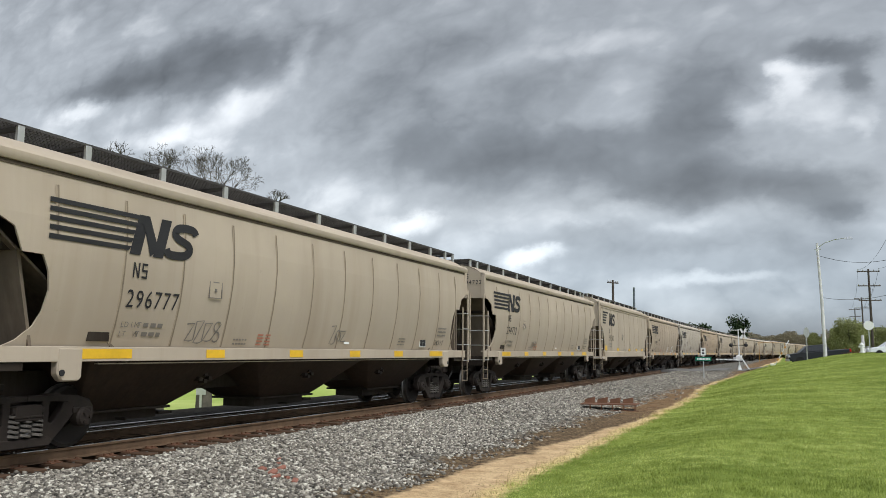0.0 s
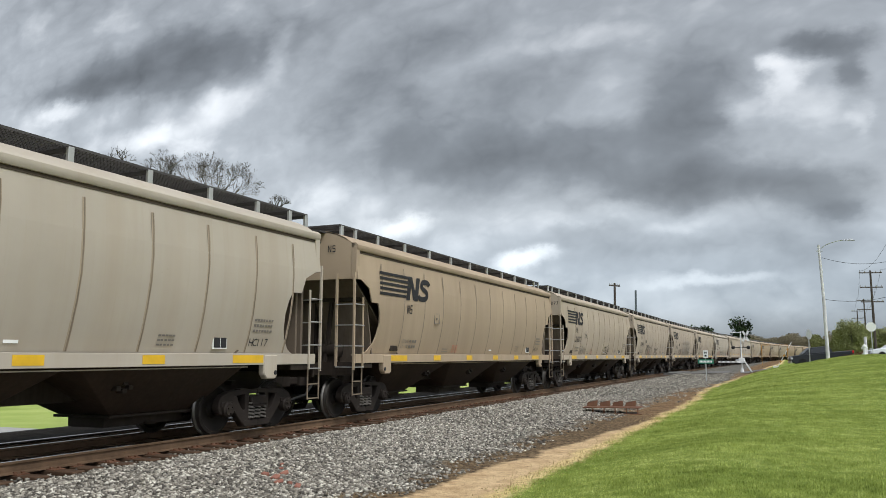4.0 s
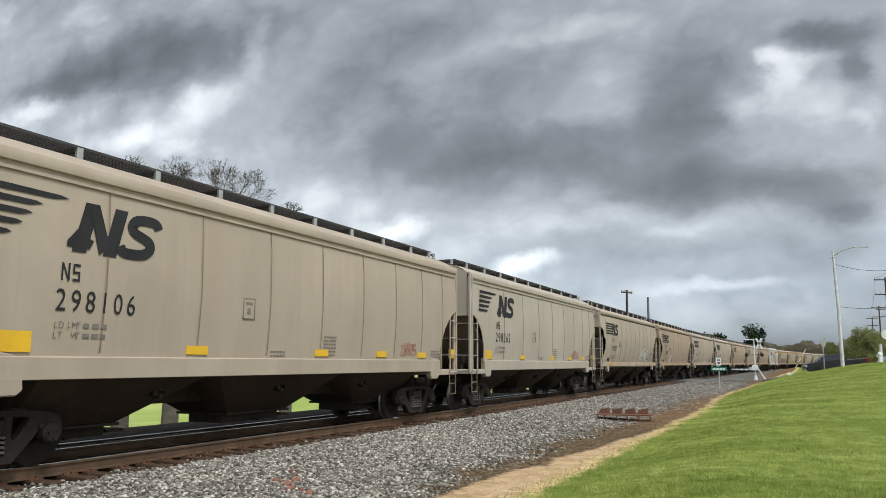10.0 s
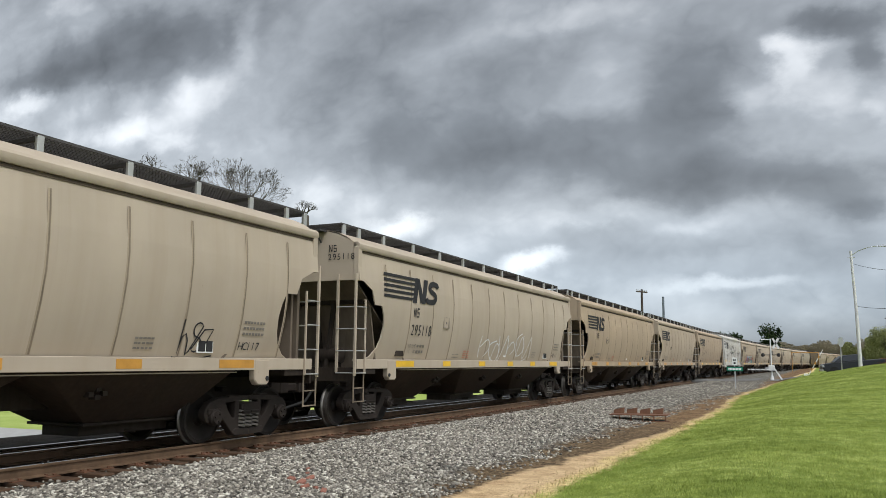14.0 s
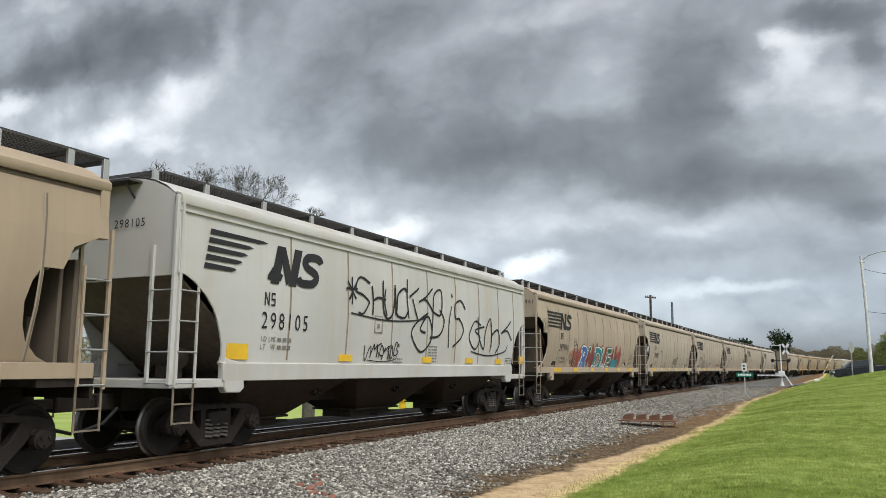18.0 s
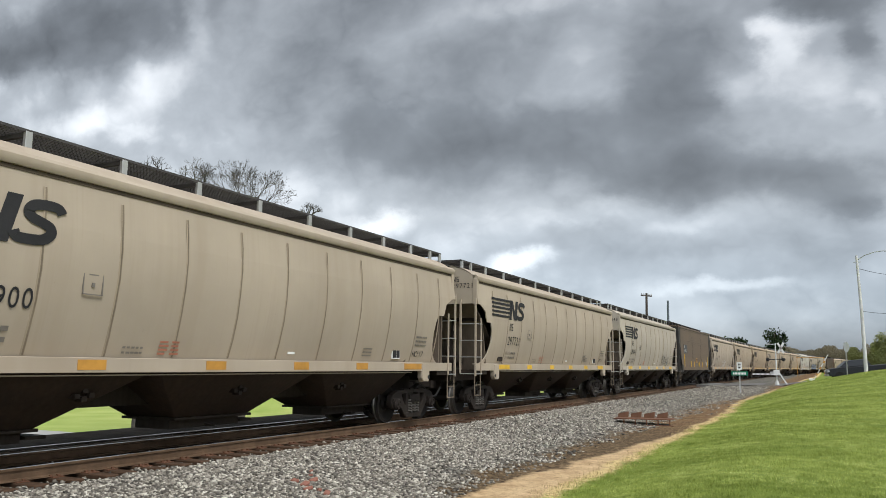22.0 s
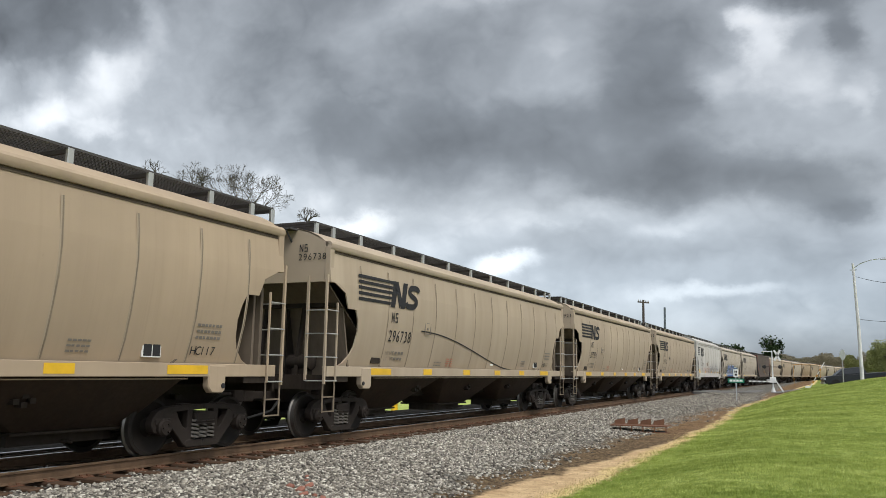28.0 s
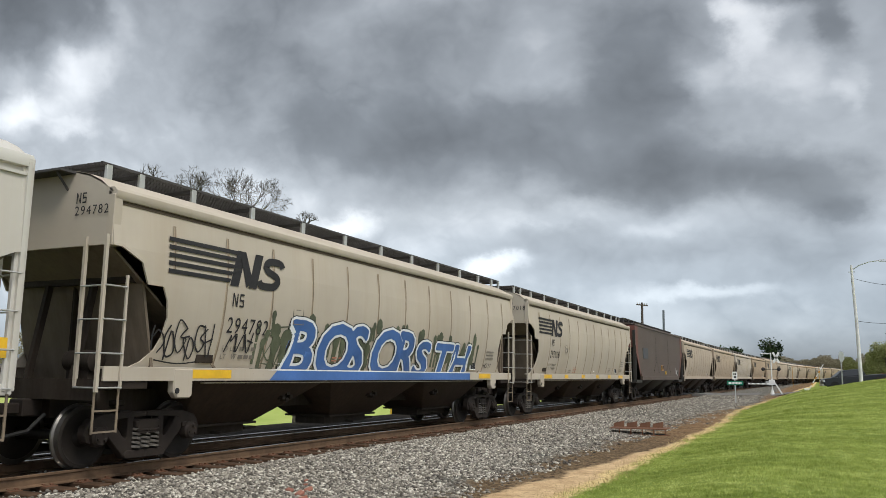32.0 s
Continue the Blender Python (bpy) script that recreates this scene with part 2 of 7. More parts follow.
PINE = foliage("pine_needles", (0.012, 0.025, 0.010), (0.045, 0.07, 0.025))
SPRING = foliage("spring_leaves", (0.20, 0.215, 0.085), (0.34, 0.35, 0.15), 0.4)
WOODS = foliage("bare_woods", (0.17, 0.148, 0.10), (0.26, 0.228, 0.155), 0.2)
WOODGREEN = foliage("budding_woods", (0.115, 0.13, 0.045), (0.21, 0.215, 0.085), 0.3)
SHRUB = foliage("russet_shrub", (0.10, 0.05, 0.03), (0.24, 0.13, 0.07))
BLADE = lawn_blades()
DRYBLADE = foliage("dry_grass_blades", (0.30, 0.22, 0.09), (0.62, 0.50, 0.25))
STONE, sn, sl, sb = nodes("ballast_stone")
sl.new(ramp(sn, sl, sn.new("ShaderNodeNewGeometry").outputs["Random Per Island"], ((0.0, (0.046, 0.039, 0.032)), (0.42, (0.172, 0.150, 0.123)), (0.80, (0.345, 0.31, 0.255)), (0.98, (0.62, 0.575, 0.49)))), sb.inputs["Base Color"])
sb.inputs["Roughness"].default_value = 0.85


# The lie of the land: x across the track, y along it.
def smooth(a, b, v):
    v = np.clip((np.asarray(v, float) - a) / (b - a), 0, 1)
    return v * v * (3 - 2 * v)


def land(x, y):
    x, y = np.asarray(x, float), np.asarray(y, float)
    right = -0.24 - 0.22 * smooth(-D + 1.9, -5.2, x) + 0.30 * smooth(-3.6, -1.0, x)
    left = -0.24 + 0.10 * smooth(1.9, 4.0, -(x + D)) - 2.76 * smooth(4.5, 9.5, -(x + D)) * (1 - 0.9 * smooth(58, 70, y))
    z = np.where(x > -D, right, left)
    hill = 1.36 * smooth(16, 60, y) * smooth(-4.4, 5.5, x) + 0.5 * smooth(40, 75, y) * smooth(-9.0, -3.5, x)
    far = smooth(61, 72, y)
    z = z - 0.46 * smooth(70, 79, y) * smooth(-2.5, 0.5, x) * (1 - smooth(5.0, 8.5, x))
    z = z + 0.21 * smooth(60, 69, y) * smooth(1.4, 2.3, x + D) * (1 - smooth(6, 8, x + D))
    return z + hill * (1 - 0.35 * far) + 0.25 * smooth(60, 110, y) * smooth(3, 8, x + D)


def ground_material():
    m, n, l, b = nodes("ground")
    co = n.new("ShaderNodeTexCoord").outputs["Object"]
    sep = n.new("ShaderNodeSeparateXYZ")
    l.new(co, sep.inputs[0])
    wob = calc(n, l, "MULTIPLY", calc(n, l, "SUBTRACT", tex(n, l, "Noise", co, Scale=0.55, Detail=6.0, Roughness=0.65).outputs[0], 0.5), 2.2)
    wob2 = calc(n, l, "MULTIPLY", calc(n, l, "SUBTRACT", tex(n, l, "Noise", co, Scale=2.6, Detail=5.0, Roughness=0.7).outputs[0], 0.5), 0.7)
    x = calc(n, l, "ADD", sep.outputs[0], calc(n, l, "ADD", wob, wob2))
    x2 = calc(n, l, "ADD", sep.outputs[0], calc(n, l, "ADD", calc(n, l, "MULTIPLY", wob, 0.42), calc(n, l, "MULTIPLY", wob2, 0.55)))

    def band(v, a, c):
        r = n.new("ShaderNodeMapRange")
        r.inputs["From Min"].default_value, r.inputs["From Max"].default_value = a, c
        l.new(v, r.inputs[0])
        return r.outputs[0]
    vor = tex(n, l, "Voronoi", co, Scale=24.0)
    gravel = ramp(n, l, vor.outputs["Color"], ((0.05, (0.06, 0.055, 0.048)), (0.5, (0.16, 0.148, 0.128)), (0.95, (0.36, 0.34, 0.29))))
    gravel = mix(n, l, calc(n, l, "MULTIPLY", ramp(n, l, vor.outputs["Distance"], ((0.3, (0, 0, 0)), (0.9, (1, 1, 1)))), 0.7), gravel, (0.03, 0.028, 0.026))
    fine = tex(n, l, "Noise", co, Scale=38.0, Detail=5.0, Roughness=0.7)
    mid = tex(n, l, "Noise", co, Scale=3.0, Detail=5.0, Roughness=0.65)
    clod = tex(n, l, "Noise", co, Scale=11.0, Detail=7.0, Roughness=0.75)
    dirt = ramp(n, l, mid.outputs[0], ((0.3, (0.035, 0.022, 0.014)), (0.5, (0.085, 0.052, 0.030)), (0.7, (0.20, 0.13, 0.075))))
    y = sep.outputs[1]
    clay = ramp(n, l, mid.outputs[0], ((0.3, (0.07, 0.036, 0.018)), (0.7, (0.27, 0.15, 0.075))))
    dirt = mix(n, l, band(calc(n, l, "ADD", y, calc(n, l, "MULTIPLY", wob, 4.0)), 21, 30), dirt, clay)
    dirt = mix(n, l, ramp(n, l, clod.outputs[0], ((0.46, (0, 0, 0)), (0.62, (0.8,) * 3))), dirt, (0.27, 0.20, 0.115))
    dirt = mix(n, l, ramp(n, l, clod.outputs[0], ((0.38, (0.85,) * 3), (0.47, (0, 0, 0)))), dirt, (0.022, 0.015, 0.01))
    sand = ramp(n, l, mid.outputs[0], ((0.3, (0.44, 0.29, 0.155)), (0.7, (0.76, 0.55, 0.325))))
    sand = mix(n, l, calc(n, l, "MULTIPLY", fine.outputs[0], 0.32), sand, (0.22, 0.145, 0.075))
    sand = mix(n, l, ramp(n, l, clod.outputs[0], ((0.36, (0.6,) * 3), (0.49, (0, 0, 0)))), sand, (0.17, 0.11, 0.055))
    straws = ramp(n, l, clod.outputs[0], ((0.35, (0.34, 0.23, 0.10)), (0.5, (0.62, 0.46, 0.22)), (0.68, (0.80, 0.65, 0.36))))
    lawn = tex(n, l, "Noise", co, Scale=0.45, Detail=4.0)
    grass = ramp(n, l, lawn.outputs[0], ((0.3, (0.14, 0.19, 0.028)), (0.7, (0.28, 0.33, 0.07))))
    grass = mix(n, l, calc(n, l, "MULTIPLY", fine.outputs[0], 0.45), grass, (0.07, 0.11, 0.02))
    far = ramp(n, l, tex(n, l, "Noise", co, Scale=0.2, Detail=4.0).outputs[0], ((0.3, (0.26, 0.34, 0.075)), (0.7, (0.42, 0.47, 0.15))))

    def along(v, a, c, start, end):
        r = n.new("ShaderNodeMapRange")
        r.interpolation_type = "SMOOTHSTEP"
        for k, q in zip(("From Min", "From Max", "To Min", "To Max"), (a, c, start, end)):
            r.inputs[k].default_value = q
        l.new(v, r.inputs[0])
        return r.outputs[0]
    edge = calc(n, l, "ADD", along(y, 34, 46, 0, 0.4), along(y, 47, 72, 0, -1.9))
    edge = calc(n, l, "ADD", edge, along(y, 72, 110, 0, -1.3))
    x3 = calc(n, l, "ADD", x2, edge)
    x4 = calc(n, l, "ADD", x2, calc(n, l, "ADD", edge, along(y, 11, 24, 0.82, -0.05)))
    right = mix(n, l, band(calc(n, l, "ADD", x, along(y, 44, 56, 0, -1.8)), -5.95, -5.45), gravel, dirt)
    right = mix(n, l, band(x4, -4.10, -3.95), right, sand)
    right = mix(n, l, band(x3, -3.98, -3.80), right, straws)
    right = mix(n, l, band(x3, -3.66, -3.50), right, grass)
    # near-black bed: the shade under and beyond the train is in this colour
    shaded_bed = ramp(n, l, mid.outputs[0], ((0.3, (0.012, 0.010, 0.008)), (0.7, (0.04, 0.033, 0.026))))
    left = mix(n, l, band(x2, -D - 5.6, -D - 5.0), far, shaded_bed)
    bed = mix(n, l, band(x2, -D + 1.15, -D + 1.55), shaded_bed, right)
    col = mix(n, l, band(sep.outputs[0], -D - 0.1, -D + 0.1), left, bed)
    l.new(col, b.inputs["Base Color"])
    b.inputs["Roughness"].default_value = 0.92
    b.inputs["Specular IOR Level"].default_value = 0.1
    bump(n, l, b, calc(n, l, "ADD", vor.outputs["Distance"], fine.outputs[0]), 0.6, 0.03)
    return m


GROUND = ground_material()


CLOUDS = [  # bearing, height, breadth, depth, brightness
    (-1.097, 0.548, 0.322, 0.072, -0.364),
    (-1.286, 0.526, 0.175, 0.027, -0.13),
    (-1.07, 0.402, 0.141, 0.03, 0.208),
    (-1.347, 0.486, 0.093, 0.027, 0.234),
    (-0.929, 0.447, 0.072, 0.034, 0.156),
    (-0.82, 0.53, 0.028, 0.056, 0.156),
    (-0.967, 0.37, 0.073, 0.019, 0.156),
    (-0.61, 0.388, 0.122, 0.112, -0.169),
    (-0.482, 0.305, 0.135, 0.065, -0.221),
    (-0.286, 0.283, 0.175, 0.052, -0.286),
    (-0.113, 0.228, 0.122, 0.041, -0.338),
    (-0.51, 0.5, 0.106, 0.042, -0.13),
    (-0.124, 0.363, 0.071, 0.063, -0.221),
    (-0.359, 0.392, 0.116, 0.063, -0.13),
    (-0.121, 0.306, 0.076, 0.042, -0.13),
    (-0.276, 0.456, 0.116, 0.023, 0.13),
    (-0.01, 0.351, 0.027, 0.04, 0.26),
    (-0.02, 0.38, 0.018, 0.017, 0.156),
    (-0.056, 0.311, 0.025, 0.02, 0.13),
    (0.028, 0.305, 0.039, 0.033, 0.13),
    (0.077, 0.286, 0.016, 0.025, 0.13),
    (0.016, 0.38, 0.023, 0.02, 0.13),
    (0.041, 0.399, 0.061, 0.023, -0.338),
    (0.071, 0.351, 0.022, 0.032, -0.234),
    (0.026, 0.202, 0.071, 0.038, -0.26),
    (0.032, 0.137, 0.065, 0.032, -0.07),
    (0.052, 0.174, 0.033, 0.016, -0.156),
    (0.003, 0.126, 0.067, 0.032, -0.05),
    (-0.331, 0.137, 0.053, 0.015, 0.26),
    (-0.231, 0.193, 0.076, 0.018, 0.117),
    (-0.284, 0.164, 0.065, 0.026, -0.078),
    (-0.541, 0.197, 0.063, 0.018, 0.195),
    (-0.09, 0.091, 0.078, 0.009, 0.156),
    (-0.2, 0.123, 0.087, 0.021, -0.052),
    (-0.13, 0.168, 0.051, 0.014, 0.039),
    (-0.436, 0.166, 0.05, 0.016, 0.039),
    (-0.151, 0.142, 0.083, 0.021, -0.104),
    (-0.433, 0.228, 0.098, 0.024, -0.104),
    (-0.031, 0.062, 0.112, 0.016, 0.06),
    (-0.675, 0.258, 0.05, 0.035, 0.13),
]


def cloud_material(height):
    """A cloud layer that lets more or less of the bright sky above it through."""
    m, n, l, b = nodes("cloud_layer")
    co = n.new("ShaderNodeTexCoord").outputs["Object"]
    sep = n.new("ShaderNodeSeparateXYZ")
    l.new(co, sep.inputs[0])
    u = calc(n, l, "DIVIDE", sep.outputs[0], sep.outputs[1])
    w = calc(n, l, "DIVIDE", sep.outputs[2], sep.outputs[1])
    flat = n.new("ShaderNodeCombineXYZ")
    l.new(u, flat.inputs[0])
    l.new(w, flat.inputs[1])
    p = mapped(n, l, co, (1 / height, 1 / height, 0.0))
    def pushed(vec, by, noise_scale, detail, amount):
        t = tex(n, l, "Noise", mapped(n, l, vec, noise_scale), Scale=1.0, Detail=detail, Roughness=0.6)
        c = n.new("ShaderNodeVectorMath")
        c.operation = "SUBTRACT"
        l.new(t.outputs["Color"], c.inputs[0])
        c.inputs[1].default_value = (0.5, 0.5, 0.5)
        k = n.new("ShaderNodeVectorMath")
        k.operation = "MULTIPLY_ADD"
        l.new(c.outputs[0], k.inputs[0])
        k.inputs[1].default_value = amount
        l.new(by, k.inputs[2])
        return k.outputs[0]
    soft = pushed(flat.outputs[0], flat.outputs[0], (6.0, 9.0, 1.0), 3.0, (0.07, 0.045, 0.0))
    a = tex(n, l, "Noise", mapped(n, l, soft, (4.6, 7.4, 1.0)), Scale=1.0, Detail=7.0, Roughness=0.5)
    e = tex(n, l, "Noise", mapped(n, l, soft, (14.0, 21.0, 1.0)), Scale=1.0, Detail=7.0, Roughness=0.5)
    puff = tex(n, l, "Noise", mapped(n, l, soft, (7.0, 9.5, 1.0)), Scale=1.0, Detail=4.0, Roughness=0.5)
    v = calc(n, l, "ADD", 0.52, calc(n, l, "MULTIPLY", calc(n, l, "SUBTRACT", a.outputs[0], 0.5), 0.30))
    v = calc(n, l, "ADD", v, calc(n, l, "MULTIPLY", calc(n, l, "SUBTRACT", e.outputs[0], 0.5), 0.13))
    v = calc(n, l, "ADD", v, calc(n, l, "MULTIPLY", calc(n, l, "SUBTRACT", calc(n, l, "ABSOLUTE", calc(n, l, "SUBTRACT", puff.outputs[0], 0.5)), 0.09), 0.55))
    low = n.new("ShaderNodeMapRange")
    low.inputs["From Min"].default_value, low.inputs["From Max"].default_value, low.inputs["To Max"].default_value = 0.16, 0.03, 0.065
    l.new(w, low.inputs[0])
    v = calc(n, l, "ADD", v, low.outputs[0])
    blob_space = pushed(flat.outputs[0], flat.outputs[0], (9.0, 12.0, 1.0), 6.0, (0.085, 0.06, 0.0))
    for cu, cw, su, sw, amount in CLOUDS:
        d = n.new("ShaderNodeVectorMath")
        d.operation = "MULTIPLY_ADD"
        l.new(blob_space, d.inputs[0])
        d.inputs[1].default_value = (1 / su, 1 / sw, 0)
        d.inputs[2].default_value = (-cu / su, -cw / sw, 0)
        ln = n.new("ShaderNodeVectorMath")
        ln.operation = "LENGTH"
        l.new(d.outputs[0], ln.inputs[0])
        r = n.new("ShaderNodeMapRange")
        r.interpolation_type = "SMOOTHERSTEP"
        r.inputs["From Min"].default_value, r.inputs["From Max"].default_value = 1.6, 0.0
        r.inputs["To Max"].default_value = amount
        l.new(ln.outputs["Value"], r.inputs[0])
        v = calc(n, l, "ADD", v, r.outputs[0])
    col = ramp(n, l, v, ((0.0, (0.098, 0.107, 0.116)), (0.3, (0.208, 0.225, 0.241)), (0.52, (0.383, 0.406, 0.425)), (0.75, (0.71, 0.724, 0.73)), (0.97, (0.98, 0.955, 0.91))))
    haze = n.new("ShaderNodeMapRange")
    haze.inputs["From Min"].default_value, haze.inputs["From Max"].default_value = 0.20, 0.06
    l.new(w, haze.inputs[0])
    col = mix(n, l, haze.outputs[0], col, mix(n, l, 1.0, col, (0.86, 0.92, 1.0), "MULTIPLY"))
    t = n.new("ShaderNodeBsdfTransparent")
    l.new(col, t.inputs[0])
    l.new(t.outputs[0], n["Material Output"].inputs[0])
    return m


# ---- mesh helpers ----
class Shape:
    """Collects points and faces of one mesh."""

    def __init__(self):
        self.v, self.f, self.mi, self.slot = [], [], [], 0

    def add(self, verts, faces):
        o = len(self.v)
        self.v += [tuple(p) for p in verts]
        self.f += [tuple(i + o for i in f) for f in faces]
        self.mi += [self.slot] * len(faces)
        return self

    def use(self, slot):
        self.slot = slot
        return self

    def box(self, x0, x1, y0, y1, z0, z1):
        v = [(x, y, z) for z in (z0, z1) for x, y in ((x0, y0), (x1, y0), (x1, y1), (x0, y1))]
        return self.add(v, [(3, 2, 1, 0), (4, 5, 6, 7), (0, 1, 5, 4), (1, 2, 6, 5), (2, 3, 7, 6), (3, 0, 4, 7)])

    def prism(self, outline, a, b, axis="x"):
        """An outline of (p, q) pushed from a to b along an axis: x takes (y, z), y takes (x, z), z takes (x, y)."""
        place = {"x": lambda p, q, s: (s, p, q), "y": lambda p, q, s: (p, s, q), "z": lambda p, q, s: (p, q, s)}[axis]
        n = len(outline)
        v = [place(p, q, s) for s in (a, b) for p, q in outline]
        return self.add(v, [tuple(range(n)), tuple(range(2 * n - 1, n - 1, -1))] + [(i, (i + 1) % n, n + (i + 1) % n, n + i) for i in range(n)])

    def loft(self, low, high):
        """A closed body between two rings of points."""
        n = len(low)
        return self.add(list(low) + list(high), [tuple(range(n)), tuple(range(2 * n - 1, n - 1, -1))] + [(i, (i + 1) % n, n + (i + 1) % n, n + i) for i in range(n)])

    def tube(self, points, r, sides=6, r_end=None):
        """A round bar along points."""
        pts = [Vector(p) for p in points]
        rings = []
        for i, p in enumerate(pts):
            d = (pts[min(i + 1, len(pts) - 1)] - pts[max(i - 1, 0)]).normalized()
            s = d.cross(Vector((0, 0, 1)) if abs(d.z) < 0.9 else Vector((1, 0, 0))).normalized()
            q = d.cross(s)
            k = r if r_end is None else r + (r_end - r) * i / (len(pts) - 1)
            rings.append([p + (s * math.cos(2 * math.pi * j / sides) + q * math.sin(2 * math.pi * j / sides)) * k for j in range(sides)])
        v = [p for ring in rings for p in ring]
        f = [(i * sides + j, i * sides + (j + 1) % sides, (i + 1) * sides + (j + 1) % sides, (i + 1) * sides + j) for i in range(len(rings) - 1) for j in range(sides)]
        f += [tuple(range(sides - 1, -1, -1)), tuple((len(rings) - 1) * sides + j for j in range(sides))]
        return self.add(v, f)

    def lathe(self, profile, sides=24, axis="x", centre=(0, 0, 0), caps=True):
        """A profile of (along, radius) turned about an axis."""
        v, f = [], []
        for s, r in profile:
            for j in range(sides):
                a = 2 * math.pi * j / sides
                c, d = r * math.cos(a), r * math.sin(a)
                p = {"x": (s, c, d), "y": (c, s, d), "z": (c, d, s)}[axis]
                v.append((p[0] + centre[0], p[1] + centre[1], p[2] + centre[2]))
        m = len(profile)
        f = [(i * sides + j, i * sides + (j + 1) % sides, (i + 1) * sides + (j + 1) % sides, (i + 1) * sides + j) for i in range(m - 1) for j in range(sides)]
        if caps:
            f += [tuple(range(sides)), tuple((m - 1) * sides + j for j in range(sides))]
        return self.add(v, f)

    def sheet(self, place, nu, nv, thick):
        """A curved plate: place(u, v) gives a point, thick is the way to its back."""
        front = [Vector(place(i / nu, j / nv)) for j in range(nv + 1) for i in range(nu + 1)]
        back = [p + Vector(thick) for p in front]
        w, k = nu + 1, len(front)
        f = []
        for j in range(nv):
            for i in range(nu):
                a = j * w + i
                f += [(a, a + 1, a + w + 1, a + w), (k + a + w, k + a + w + 1, k + a + 1, k + a)]
        rim = [i for i in range(nu)] + [j * w + nu for j in range(nv)] + [nv * w + i for i in range(nu, 0, -1)] + [j * w for j in range(nv, 0, -1)]
        f += [(a, k + a, k + b, b) for a, b in zip(rim, rim[1:] + rim[:1])]
        return self.add(front + back, f)

    def mesh(self, name, *mats, sharp=35, bevel=0.0):
        me = bpy.data.meshes.new(name)
        bm = bmesh.new()
        vs = [bm.verts.new(p) for p in self.v]
        for f, i in zip(self.f, self.mi):
            try:
                bm.faces.new([vs[j] for j in f]).material_index = i
            except ValueError:
                pass
        bmesh.ops.recalc_face_normals(bm, faces=bm.faces)
        if bevel:
            bmesh.ops.bevel(bm, geom=bm.edges[:], offset=bevel, segments=1, affect="EDGES", clamp_overlap=True)
        for f in bm.faces:
            f.smooth = True
        bm.to_mesh(me)
        bm.free()
        me.set_sharp_from_angle(angle=radians(sharp))
        for m in mats:
            me.materials.append(m)
        return me


def part(name, shape, material, parent, label="", at=None, sharp=35, bevel=0.0):
    """One mesh object under a thing or a part."""
    me = shape if isinstance(shape, bpy.types.Mesh) else shape.mesh(name, *(material if isinstance(material, tuple) else (material,)), sharp=sharp, bevel=bevel)
    ob = new(name, me)
    ob.parent = parent
    if at is not None:
        ob.matrix_basis = at
    return tagged(ob, label)


def thing(name, label, category, at=None, group="", kind="", data=None):
    ob = new(name, data)
    if at is not None:
        ob.matrix_basis = at
    return tagged(ob, label, category, group, kind)


# ---- lettering from the built-in font ----
def glyphs(chars):
    made = {}
    obs = []
    for ch in chars:
        cu = bpy.data.curves.new("glyph", "FONT")
        cu.body, cu.size, cu.resolution_u = ch, 1.0, 3
        obs.append((ch, new("glyph", cu)))
    bpy.context.view_layer.update()
    deps = bpy.context.evaluated_depsgraph_get()
    for ch, ob in obs:
        me = bpy.data.meshes.new_from_object(ob.evaluated_get(deps))
        made[ch] = ([v.co.copy() for v in me.vertices], [tuple(p.vertices) for p in me.polygons])
        bpy.data.meshes.remove(me)
        cu = ob.data
        bpy.data.objects.remove(ob)
        bpy.data.curves.remove(cu)
    return made


GLYPH = glyphs("0123456789RIDLEFWBOSGTHCM")


def write(shape, text, y, z, height, surface, advance=0.62, lift=0.012, slant=0.0, squeeze=1.0, bounce=0.0):
    """Letters along +y on a surface x = surface(z), the first one's foot at y, z."""
    k = height / 0.70
    for i, ch in enumerate(text):
        if ch in GLYPH:
            v, f = GLYPH[ch]
            dz = bounce * math.sin(i * 2.3)
            shape.add([(surface(z + dz + p.y * k) + lift, y + (p.x * squeeze + p.y * slant) * k, z + dz + p.y * k) for p in v], f)
        y += advance * k * squeeze
    return shape


def ribbon(shape, pts, width, surface, lift=0.014):
    """A painted stroke along points (y, z) on a surface."""
    n = len(pts)
    v = []
    for i, (y, z) in enumerate(pts):
        a, b = pts[max(i - 1, 0)], pts[min(i + 1, n - 1)]
        dy, dz = b[0] - a[0], b[1] - a[1]
        k = width / 2 / max(math.hypot(dy, dz), 1e-6)
        for s in (1, -1):
            v.append((surface(z + s * dy * k) + lift, y - s * dz * k, z + s * dy * k))
    return shape.add(v, [(2 * i, 2 * i + 1, 2 * i + 3, 2 * i + 2) for i in range(n - 1)])


